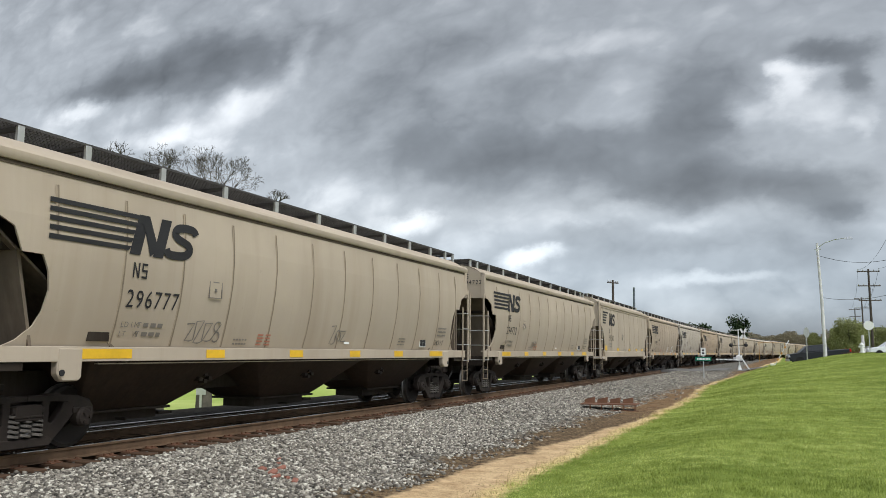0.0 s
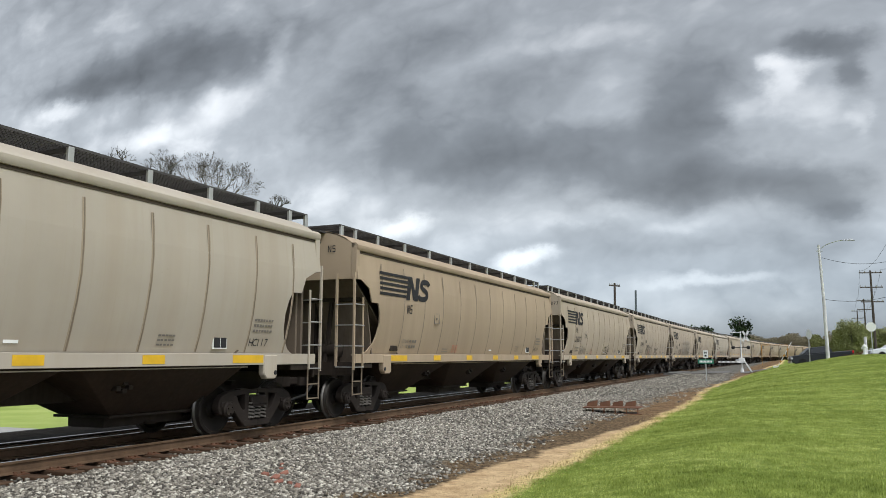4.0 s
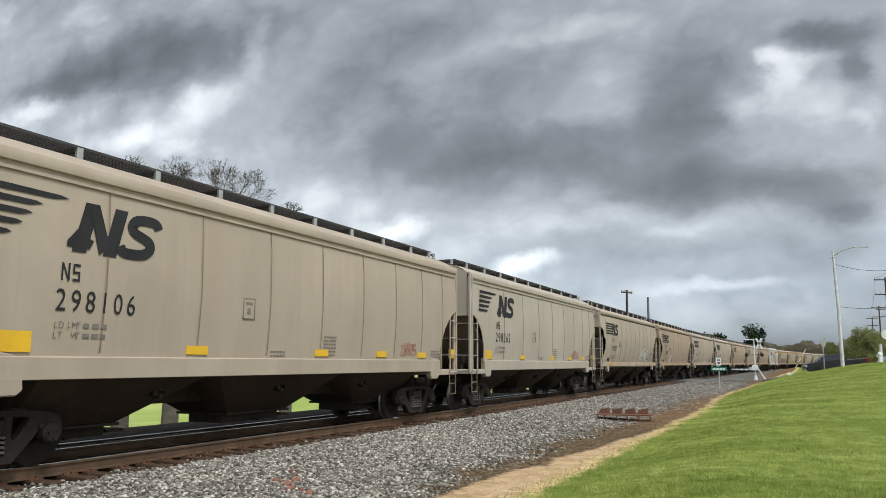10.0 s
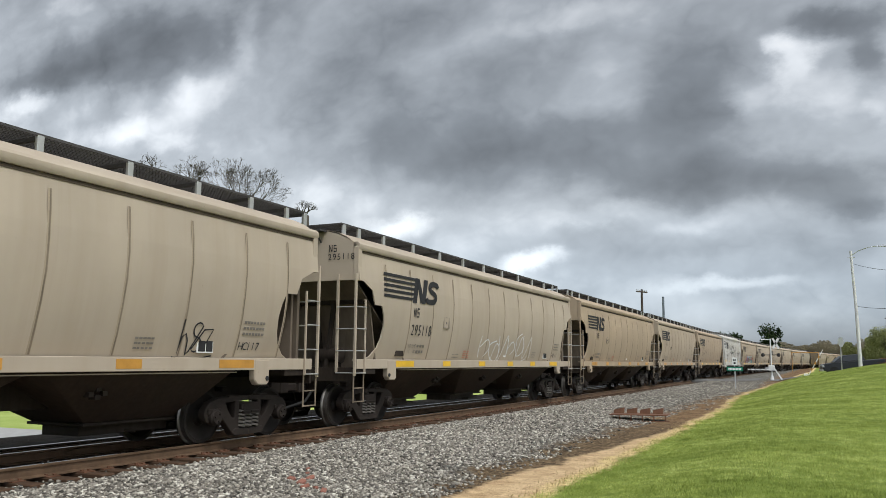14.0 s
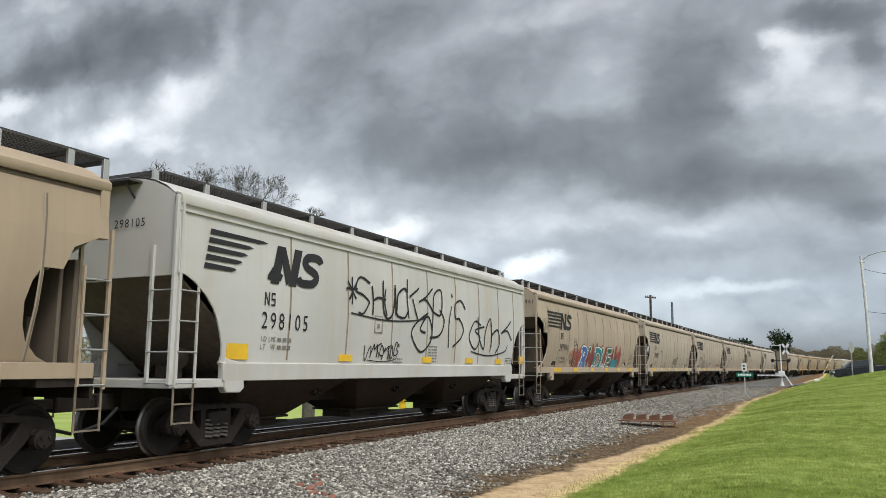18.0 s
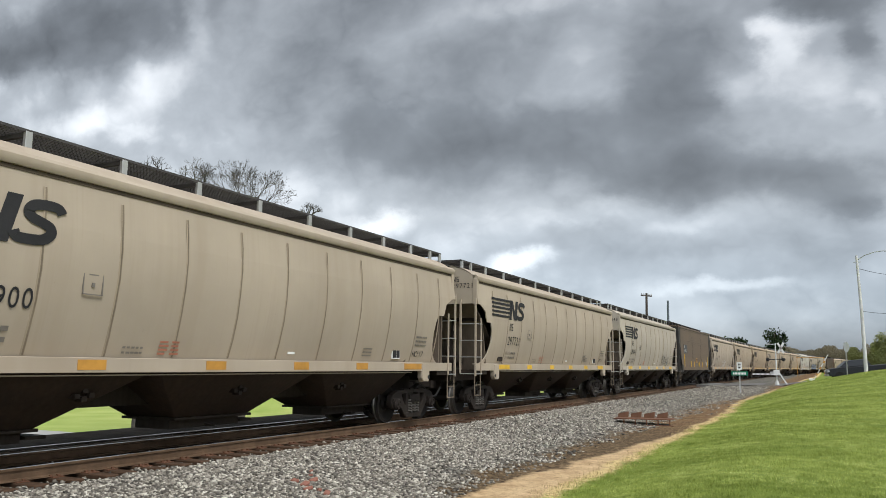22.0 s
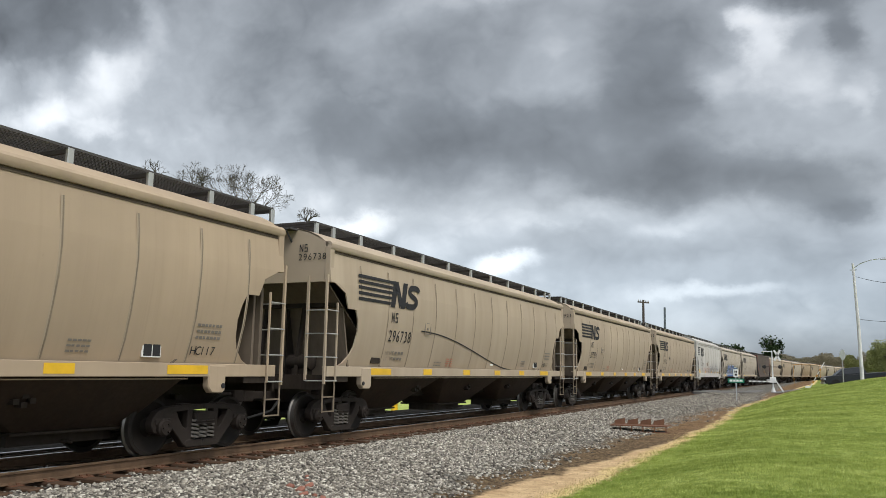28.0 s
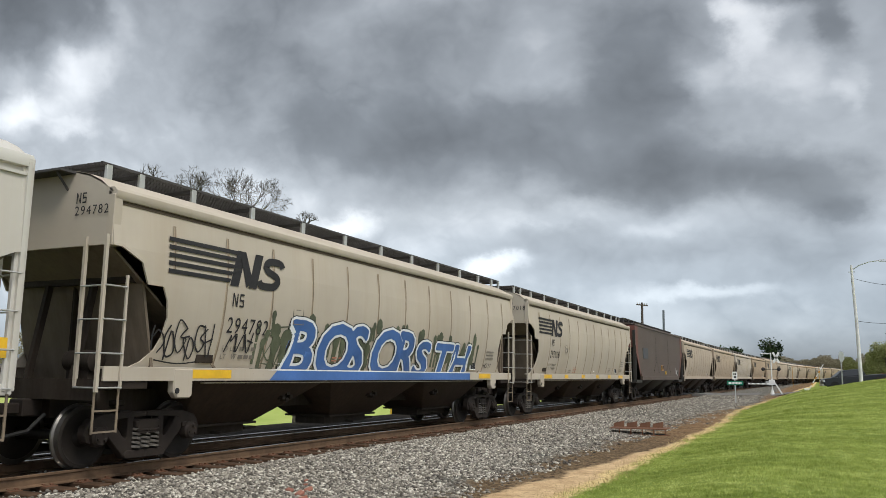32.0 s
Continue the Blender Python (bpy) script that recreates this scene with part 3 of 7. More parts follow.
def scribble(seed, y, z, w, h, surface, width=0.035, loops=5, lift=0.014):
    """A quick tag: joined loops, hooks and zigzags of uneven size on one line."""
    rnd = random.Random(seed)
    s = Shape()
    n = max(3, int(w / (0.48 * h)))
    cw = w / n
    for k in range(loops):
        pts = []
        for i in range(n):
            a, top = y + i * cw, z + h * rnd.uniform(0.72, 1.0)
            bot = z + h * rnd.uniform(0.0, 0.16)
            kind = rnd.choice("oonshz" if k == 0 else "nzs")
            m, hh = (top + bot) / 2, (top - bot) / 2
            if kind == "o":
                pts += [(a + cw * (0.5 - 0.42 * math.cos(q * 0.55)) + 0.05 * h * math.sin(q * 0.55), m + hh * math.sin(q * 0.55 + 0.6)) for q in range(14)]
            elif kind == "n":
                pts += [(a + cw * 0.1, bot), (a + cw * 0.22, m), (a + cw * 0.3, top), (a + cw * 0.42, m), (a + cw * 0.55, bot), (a + cw * 0.75, m), (a + cw * 0.95, top)]
            elif kind == "s":
                pts += [(a + cw * (0.5 + 0.42 * math.cos(0.6 + q * 0.5)), m + hh * 0.5 + hh * 0.5 * math.sin(0.6 + q * 0.5)) for q in range(8)]
                pts += [(a + cw * (0.5 + 0.42 * math.cos(1.57 - q * 0.5)), m - hh * 0.5 + hh * 0.5 * math.sin(1.57 - q * 0.5)) for q in range(9)]
            elif kind == "h":
                pts += [(a + cw * 0.2, top), (a + cw * 0.12, m), (a + cw * 0.08, bot), (a + cw * 0.2, m), (a + cw * 0.5, m + hh * 0.2), (a + cw * 0.72, m - hh * 0.2), (a + cw * 0.8, bot), (a + cw, bot + hh * 0.2)]
            else:
                pts += [(a, top - hh * 0.1), (a + cw * 0.8, top), (a + cw * 0.45, m), (a + cw * 0.1, bot), (a + cw * 0.6, bot - hh * 0.06), (a + cw, bot + hh * 0.1)]
        ribbon(s, pts, width * (0.8 if k else 1.0), surface, lift + 0.001 * k)
    if h > 0.45:
        ribbon(s, [(y - 0.1 * w, z - 0.02 * h), (y + 0.3 * w, z - 0.10 * h), (y + 0.75 * w, z - 0.04 * h), (y + 1.04 * w, z + 0.02 * h)], width * 0.8, surface, lift + 0.002)
    return s


# hand-sprayed letters: strokes of points on a grid of ten by ten, x then y
STROKES = {
    "S": "88 59 18 16 45 84 72 40 10", "H": "19 14 10|15 45 86|89 84 90", "U": "09 13 30 61 85 99|98 82 91", "K": "19 14 10|98 55 25|45 72 90",
    "B": "10 15 19 69 77 55 15|55 84 72 50 10", "I": "58 54 50|5a 6a", "O": "59 27 14 31 60 83 86 69 48", "E": "88 48 19 15 55|15 12 30 81", "R": "10 15 19 69 86 54 14|44 72 a0",
    "W": "09 23 30 45 60 83 99", "D": "10 15 19 59 86 83 50 10", "A": "00 35 59 75 90|23 73", "C": "87 59 27 14 21 50 81", "T": "09 49 98|49 45 51 70", "L": "29 14 10 40 81",
    "N": "10 15 19 45 70 75 79", "M": "00 15 29 44 69 85 90", "J": "79 74 61 30 12", "Y": "09 35 64|99 64 41 10", "G": "87 59 27 14 30 70 83 53", "P": "10 15 19 69 86 54 14",
    "a": "09 13 30 56 89 91", "b": "19 15 11|15 58 84 51", "c": "88 39 14 41 84 56 98", "d": "00 29 52 79 90", "e": "59 17 32 71 85 58 30",
    "f": "08 98 41 90|55 95", "g": "19 40 79|25 75", "h": "00 49 45 89 80",
    "*": "52 58|25 85|33 77|37 73", "<": "98 56 14 55 92", "!": "59 54|52 51", "@": "59 16 13 40 72 76 58 35 44 54",
}


def rounded(pts, steps=4):
    """More points on a smooth line through those given."""
    out = []
    n = len(pts)
    for i in range(n - 1):
        a, b, c, d = pts[max(i - 1, 0)], pts[i], pts[i + 1], pts[min(i + 2, n - 1)]
        for k in range(steps):
            t = k / steps
            out.append(tuple(0.5 * (2 * b[j] + (c[j] - a[j]) * t + (2 * a[j] - 5 * b[j] + 4 * c[j] - d[j]) * t * t + (3 * b[j] - a[j] - 3 * c[j] + d[j]) * t ** 3) for j in (0, 1)))
    return out + [pts[-1]]


def sprayed(text, seed, y, z, w, h, surface, width=0.035, lift=0.014):
    """A word in one quick spray line: letters of uneven size that lean and overlap."""
    rnd = random.Random(seed)
    s = Shape()
    step, slant = w / len(text), rnd.uniform(-0.1, 0.3)
    if len(text) > 3:
        ribbon(s, rounded([(y + 0.1 * w, z - 0.06 * h), (y + 0.5 * w, z - 0.16 * h), (y + 0.9 * w, z - 0.02 * h), (y + 0.98 * w, z + 0.2 * h)]), width * 0.7, surface, lift)
    for i, ch in enumerate(text):
        if ch not in STROKES:
            continue
        kw, kh, dz = step * rnd.uniform(1.05, 1.45) / 9, h * rnd.uniform(0.8, 1.12) / 9, h * rnd.uniform(-0.1, 0.1)
        for line in STROKES[ch].split("|"):
            pts = [(y + i * step + (int(q[0], 11) + rnd.uniform(-0.9, 0.9)) * kw + int(q[1], 11) * kh * slant, z + dz + (int(q[1], 11) + rnd.uniform(-0.8, 0.8)) * kh) for q in line.split()]
            ribbon(s, rounded(pts), width * rnd.uniform(0.85, 1.15), surface, lift + 0.0006 * i)
    return s


def scuffed(seed, y, z, w, h, surface, n, lift=0.012):
    """Half-scrubbed paint: many short upright smears."""
    rnd = random.Random(seed)
    s = Shape()
    for i in range(n):
        a, b = y + w * rnd.random(), z + h * rnd.random() ** 1.4
        ln = rnd.uniform(0.04, 0.30)
        ribbon(s, [(a, b), (a + rnd.uniform(-0.02, 0.02), b + ln * 0.5), (a + rnd.uniform(-0.03, 0.03), min(b + ln, z + h))], rnd.uniform(0.008, 0.05), surface, lift + 0.00004 * i)
    return s


# ---- covered hopper wagons ----
def bulge(z):
    return 1.6 - 0.105 * (z - 3.0) ** 2


def wheel_mesh():
    s = Shape()
    s.lathe([(-1.08, 0.075), (1.08, 0.075)], 10)
    for k in (1, -1):
        prof = [(0.60, 0.10), (0.64, 0.40), (0.66, 0.485), (0.69, 0.487), (0.715, 0.458), (0.80, 0.452), (0.81, 0.40), (0.77, 0.36), (0.735, 0.16), (0.80, 0.11)]
        s.use(0).lathe([(k * a, r) for a, r in prof[:2]], 28, caps=False)
        s.use(0).lathe([(k * a, r) for a, r in prof[5:]], 28, caps=False)
        s.use(1).lathe([(k * a, r) for a, r in prof[1:6]], 28, caps=False)
        s.use(2).lathe([(k * 0.99, 0.14), (k * 1.12, 0.14), (k * 1.14, 0.115), (k * 1.16, 0.11)], 14)
        for j in range(3):
            a = j * 2.094
            s.lathe([(k * 1.15, 0.022), (k * 1.19, 0.022)], 6, centre=(0, 0.068 * math.cos(a), 0.068 * math.sin(a)))
    return s.mesh("wheelset", WHEEL, RIM, CAST, sharp=40)


def frame_mesh():
    """The cast side frame of a truck, in its own x = 0 plane."""
    s = Shape()
    t = 0.075
    for k in (1, -1):
        s.prism([(k * y, z) for y, z in ((0.0, 0.80), (0.50, 0.80), (0.86, 0.775), (1.06, 0.71), (1.15, 0.60), (1.17, 0.50), (1.12, 0.38), (1.04, 0.36), (1.02, 0.53), (0.84, 0.53), (0.76, 0.62), (0.66, 0.69), (0.36, 0.71), (0.0, 0.72))], -t, t)
        s.prism([(k * y, z) for y, z in ((0.25, 0.74), (0.37, 0.74), (0.37, 0.14), (0.25, 0.14))], -t * 0.96, t * 0.96)
        s.prism([(k * y, z) for y, z in ((0.34, 0.46), (0.40, 0.40), (0.47, 0.45), (0.58, 0.60), (0.62, 0.70), (0.80, 0.66), (0.80, 0.53), (0.71, 0.42), (0.60, 0.31), (0.42, 0.13), (0.30, 0.10))], -t * 0.98, t * 0.98)
        s.prism([(k * y, z) for y, z in ((1.10, 0.60), (0.76, 0.60), (0.76, 0.52), (1.10, 0.50))], -t * 1.35, t * 1.35)
        s.prism([(k * y, z) for y, z in ((0.0, 0.10), (0.38, 0.10), (0.44, 0.16), (0.38, 0.23), (0.0, 0.22))], -t * 1.2, t * 1.2)
        s.prism([(k * y, z) for y, z in ((0.25, 0.66), (0.0, 0.66), (0.0, 0.56), (0.25, 0.56))], -t * 1.6, t * 1.6)
        s.prism([(k * y, z) for y, z in ((0.23, 0.54), (0.0, 0.54), (0.0, 0.50), (0.23, 0.50))], -t * 1.9, t * 1.9)
        s.prism([(k * y, z) for y, z in ((0.55, 0.82), (0.30, 0.82), (0.30, 0.785), (0.55, 0.785))], -t * 1.1, t * 1.1)
    return s.mesh("side_frame", CAST, bevel=0.012)


def spring_mesh():
    s = Shape()
    for y in (-0.19, 0.0, 0.19):
        pts = [(0.04 + 0.075 * math.sin(a * 0.9), y + 0.075 * math.cos(a * 0.9), 0.25 + a * 0.0093) for a in range(0, 32)]
        s.tube(pts, 0.023, 5)
    return s.mesh("spring", STEEL)


def truck_parts(parent, y, wheelbase=1.86):
    bol = Shape().prism([(-0.22, 0.46), (0.22, 0.46), (0.20, 0.68), (-0.20, 0.68)], -1.12, 1.12, "x")
    bol.box(-0.3, 0.3, -0.28, 0.28, 0.66, 0.86).box(-0.5, 0.5, -0.08, 0.08, 0.86, 0.95)
    truck = part("truck", bol, CAST, parent, "cast steel bolster between the side frames", pose(0, y, 0), bevel=0.015)
    for x in (1, -1):
        part("side_frame", MESH["frame"], CAST, truck, at=pose(x * 0.99, 0, 0))
        part("spring", MESH["spring"], CAST, truck, at=pose(x * 0.99, 0, 0))
    for k in (-1, 1):
        part("wheelset", MESH["wheels"], CAST, truck, "worn steel wheels on an axle", pose(0, k * wheelbase / 2, 0.457))
    return truck


def ladder(parent, y, sgn, x, z_top, long_foot=True, paint=PAINT):
    """A side ladder at the car's corner: an outer stile, a shorter inner one and their rungs."""
    side = 1 if x > 0 else -1
    st = Shape().box(x - 0.022, x + 0.022, y - 0.026, y + 0.026, 1.12, z_top)
    yi = y - sgn * 0.42
    inner = Shape() if side > 0 else st
    inner.box(x - 0.016, x + 0.016, yi - 0.018, yi + 0.018, 1.16, 2.80)
    foot = Shape() if side > 0 else st
    for q in (y, yi):
        foot.box(x - 0.03, x - 0.012, q - 0.016, q + 0.016, 0.55, 1.2)
    for z in (0.86, 0.57):
        foot.box(x - 0.032, x - 0.010, min(y, yi), max(y, yi), z - 0.012, z + 0.012)
    rungs = (2.62, 2.14, 1.66, 1.18)
    if side < 0:
        for z in rungs:
            st.tube([(x - 0.03, y, z), (x - 0.03, yi, z)], 0.013, 4)
    la = part("ladder", st, paint, parent)
    if side < 0:
        tagged(la, kind="stuff")
    else:
        part("stile", inner, paint, la)
        part("sill_step", foot, SEAM, la, "grimy two-rung step below the sill")
        for z in rungs:
            a, b = sorted((y, yi))
            part("rung", Shape().tube([(x + 0.03, a, z), (x + 0.03, b, z)], 0.013, 5), GALV if paint is PAINT else DIRT_SHADE, la)


def end_ladder(parent, y, sgn, x):
    """Rungs on the end face beside the corner."""
    side = 1 if x > 0 else -1
    xi = x - side * 0.46
    st = Shape().box(xi - 0.025, xi + 0.025, y - 0.02, y + 0.03, 1.2, 3.35)
    if side < 0:
        for z in (2.62, 2.14, 1.66, 1.18):
            st.tube([(xi, y + 0.03 * sgn, z), (x, y + 0.03 * sgn, z)], 0.013, 4)
    la = part("end_ladder", st, PAINT, parent)
    if side < 0:
        tagged(la, kind="stuff")
    for z in (2.62, 2.14, 1.66, 1.18) if side > 0 else ():
        part("rung", Shape().tube([(xi, y + 0.03 * sgn, z), (x, y + 0.03 * sgn, z)], 0.013, 5), GALV, la)


def logo_plain(surface, y, z):
    """Five bars and two slanted black blocks."""
    s = Shape()

    def flat(pts, lift=0.012):
        s.add([(surface(b) + lift, a, b) for a, b in pts], [tuple(range(len(pts)))])
    for i in range(5):
        t = z - 0.126 * i
        e = y + 1.60 - 0.045 * i
        flat([(y, t), (e + 0.05, t), (e, t - 0.070), (y, t - 0.070)])
    blocks(flat, y + 1.44, z + 0.01, 0.63, 1.17)
    return s


def blocks(flat, y, z, h, wide=1.0):
    sl = 0.30
    def P(a, b):
        return (y + a * h * wide + b * h * sl, z - h + b * h)
    flat([P(0, 0), P(0.30, 0), P(0.30, 1), P(0, 1)])
    flat([P(0.30, 1), P(0.16, 0.8), P(0.58, 0), P(0.76, 0.2)], 0.0135)
    flat([P(0.66, 0), P(0.96, 0), P(0.96, 1), P(0.66, 1)])
    path = rounded([P(a, b) for a, b in ((1.80, 0.74), (1.70, 0.85), (1.48, 0.88), (1.22, 0.84), (1.14, 0.70), (1.26, 0.57), (1.46, 0.50), (1.64, 0.42), (1.70, 0.28), (1.58, 0.15), (1.32, 0.12), (1.08, 0.14), (0.98, 0.26))], 5)
    w = 0.128 * h
    rim = []
    for i, (a, b) in enumerate(path):
        (c, d), (e, f) = path[max(i - 1, 0)], path[min(i + 1, len(path) - 1)]
        k = w / max(math.hypot(e - c, f - d), 1e-6)
        rim.append(((a - (f - d) * k, b + (e - c) * k * 0.85), (a + (f - d) * k, b - (e - c) * k * 0.85)))
    for i in range(len(rim) - 1):
        flat([rim[i][0], rim[i][1], rim[i + 1][1], rim[i + 1][0]], 0.0135)


def logo_swift(surface, y, z):
    """Five tapering bars, a notched wedge and two slanted black blocks."""
    s = Shape()

    def flat(pts, lift=0.012):
        s.add([(surface(b) + lift, a, b) for a, b in pts], [tuple(range(len(pts)))])
    for i, ln in enumerate((1.5, 1.12, 1.0, 0.9, 0.78)):
        t, a = z - 0.145 * i, y + 0.02 - 0.035 * i
        flat([(a, t), (a + ln * 0.9, t - 0.02), (a + ln, t - 0.05), (a + ln * 0.82, t - 0.09), (a - 0.025, t - 0.095)])
    flat([(y + 1.5, z - 0.62), (y + 1.72, z - 0.38), (y + 1.82, z - 0.52), (y + 1.95, z - 0.58), (y + 1.88, z - 0.70), (y + 1.5, z - 0.70)])
    blocks(flat, y + 1.58, z - 0.04, 0.72, 1.12)
    return s


def mini_mark(s, surface, y, z, h):
    """The small reporting mark as two plain barred blocks."""
    def flat(pts):
        s.add([(surface(z + q * h) + 0.012, y + p * h, z + q * h) for p, q in pts], [tuple(range(len(pts)))])
    flat([(0, 0), (0.13, 0), (0.13, 1), (0, 1)])
    flat([(0.45, 0), (0.58, 0), (0.58, 1), (0.45, 1)])
    flat([(0.13, 1), (0.13, 0.75), (0.45, 0), (0.45, 0.25)])
    for q in (0, 0.43, 0.86):
        flat([(0.78, q), (1.28, q), (1.28, q + 0.14), (0.78, q + 0.14)])
    flat([(0.78, 0.57), (0.9, 0.57), (0.9, 0.86), (0.78, 0.86)])
    flat([(1.16, 0.14), (1.28, 0.14), (1.28, 0.43), (1.16, 0.43)])


def bars(s, surface, y, z, w, rows, pitch=0.075, t=0.03, breaks=5, seed=1):
    rnd = random.Random(seed)
    for r in range(rows):
        a = y
        for i in range(breaks):
            ln = w / breaks * rnd.uniform(0.6, 0.9)
            q = z - r * pitch
            s.add([(surface(b) + 0.012, c, b) for c, b in ((a, q), (a + ln, q), (a + ln, q + t), (a, q + t))], [(0, 1, 2, 3)])
            a += w / breaks
    return s


def seam_strip(s, surface, y, z0, z1):
    """A stretch of an upright weld: a raised bead between darker borders painted as its soft shading, a little crooked.
    """
    rows = []
    for z in (z0, z1):
        d = 0.005 * math.sin(z * 5.1 + y * 3.7)
        rows.append([(surface(z) + t, y + w + d, z) for t, w in ((0.003, -0.038), (0.006, -0.014), (0.009, -0.006), (0.009, 0.006), (0.006, 0.012), (0.003, 0.024))])
    for k in range(5):
        s.use(0 if 0 < k < 4 else 1).add([rows[0][k], rows[0][k + 1], rows[1][k + 1], rows[1][k]], [(0, 1, 2, 3)])


def hopper_bins(car, half, top, mat):
    """Three outlets below the sills: sloped bins with discharge gates."""
    L = half
    spans = ((-L + 2.1, -2.2, -5.6, -3.68), (-2.2, 2.2, -0.95, 0.95), (2.2, L - 2.1, 3.68, 5.6))
    for a, b, c, d in spans:
        up = [(-1.40, a, top), (1.40, a, top), (1.40, b, top), (-1.40, b, top)]
        e, f = (a + c) / 2, (b + d) / 2
        lo = [(-0.58, c, 0.48), (0.58, c, 0.48), (0.58, d, 0.48), (-0.58, d, 0.48)]
        bin_ = part("hopper_bin", Shape().loft(lo, up), mat, car, "grimy sloped outlet bin in a darkened colour", bevel=0.02)
        gate = Shape().box(-0.62, 0.62, c - 0.06, d + 0.06, 0.44, 0.485).box(-0.40, 0.40, c + 0.05, d - 0.05, 0.28, 0.44)
        gate.tube([(-0.6, (c + d) / 2, 0.31), (0.62, (c + d) / 2, 0.31)], 0.03, 6).box(-0.36, 0.36, d + 0.05, d + 0.4, 0.31, 0.36)
        part("outlet_gate", gate, SHADE, bin_, "discharge gate in a grimy, shade-dark colour", bevel=0.008)
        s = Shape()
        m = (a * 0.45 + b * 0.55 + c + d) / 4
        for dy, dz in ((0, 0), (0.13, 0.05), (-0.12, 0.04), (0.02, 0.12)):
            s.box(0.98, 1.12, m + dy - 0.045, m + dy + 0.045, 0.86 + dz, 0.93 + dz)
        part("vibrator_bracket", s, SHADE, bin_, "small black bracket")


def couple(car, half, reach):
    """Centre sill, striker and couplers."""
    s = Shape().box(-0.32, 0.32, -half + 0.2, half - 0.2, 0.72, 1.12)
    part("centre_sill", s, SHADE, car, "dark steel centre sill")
    for k in (-1, 1):
        c = Shape().box(-0.16, 0.16, *sorted((k * (half - 0.4), k * (half + 0.12))), 0.74, 1.0)
        c.box(-0.08, 0.08, *sorted((k * (half + 0.1), k * (reach - 0.16))), 0.78, 0.94)
        c.box(-0.15, 0.15, *sorted((k * (reach - 0.30), k * (reach + 0.0))), 0.74, 0.99)
        part("coupler", c, CAST, car, "cast steel coupler", bevel=0.02)
        h = Shape().tube([(0.35, k * (half - 0.1), 0.78), (0.33, k * (half + 0.15), 0.55), (0.2, k * (reach - 0.05), 0.42)], 0.03, 6)
        part("air_hose", h, RUBBER, car, "black rubber air hose")


def walkway(car, half, posts, z=4.50, metal=GALV, over=-0.3):
    """Grating from near the front end to the rear one, or over past it."""
    g = Shape()
    y0, y1 = -half + 0.3, half + over
    for i in range(25):
        x = -0.86 + i * 1.72 / 24
        g.box(x - 0.007, x + 0.007, y0, y1, z, z + 0.035)
    n = int((y1 - y0) / 0.07)
    for i in range(n + 1):
        y = y0 + i * (y1 - y0) / n
        g.box(-0.86, 0.86, y - 0.006, y + 0.006, z + 0.012, z + 0.03)
    for x in (-0.88, 0.88):
        g.box(x - 0.012, x + 0.012, y0, y1, z - 0.005, z + 0.036)
    for y in posts:
        g.box(-0.86, 0.86, y - 0.03, y + 0.03, z - 0.06, z)
    part("running_board", g, GRATE, car, "dark steel grating walkway")
    post = Shape().box(-0.03, 0.03, -0.055, 0.055, 0, 0.36).mesh("post", metal, bevel=0.006)
    back = Shape()
    for y in posts:
        part("post", post, metal, car, at=pose(0.87, y, z - 0.35))
        back.box(-0.90, -0.84, y - 0.055, y + 0.055, z - 0.32, z + 0.04)
    tagged(part("far_posts", back, GALV, car), kind="stuff")
    for k in (-1, 1):
        e = Shape().box(-0.7, 0.7, *sorted((k * (half - 0.1), k * (half + 0.28))), z - 0.22, z - 0.185)
        for x in (-0.55, 0.55):
            e.tube([(x, k * (half + 0.22), z - 0.22), (x, k * (half - 0.02), z - 0.47)], 0.02, 5)
        part("end_step", e, GRATE, car, "small end step on brackets")
    for i in range(4):
        y = -half * 0.75 + i * half * 0.5
        h = Shape().box(-0.3, 0.3, y - half * 0.22, y + half * 0.22, 4.26, 4.385)
        part("roof_hatch", h, PAINT, car, "long trough hatch cover", bevel=0.03)


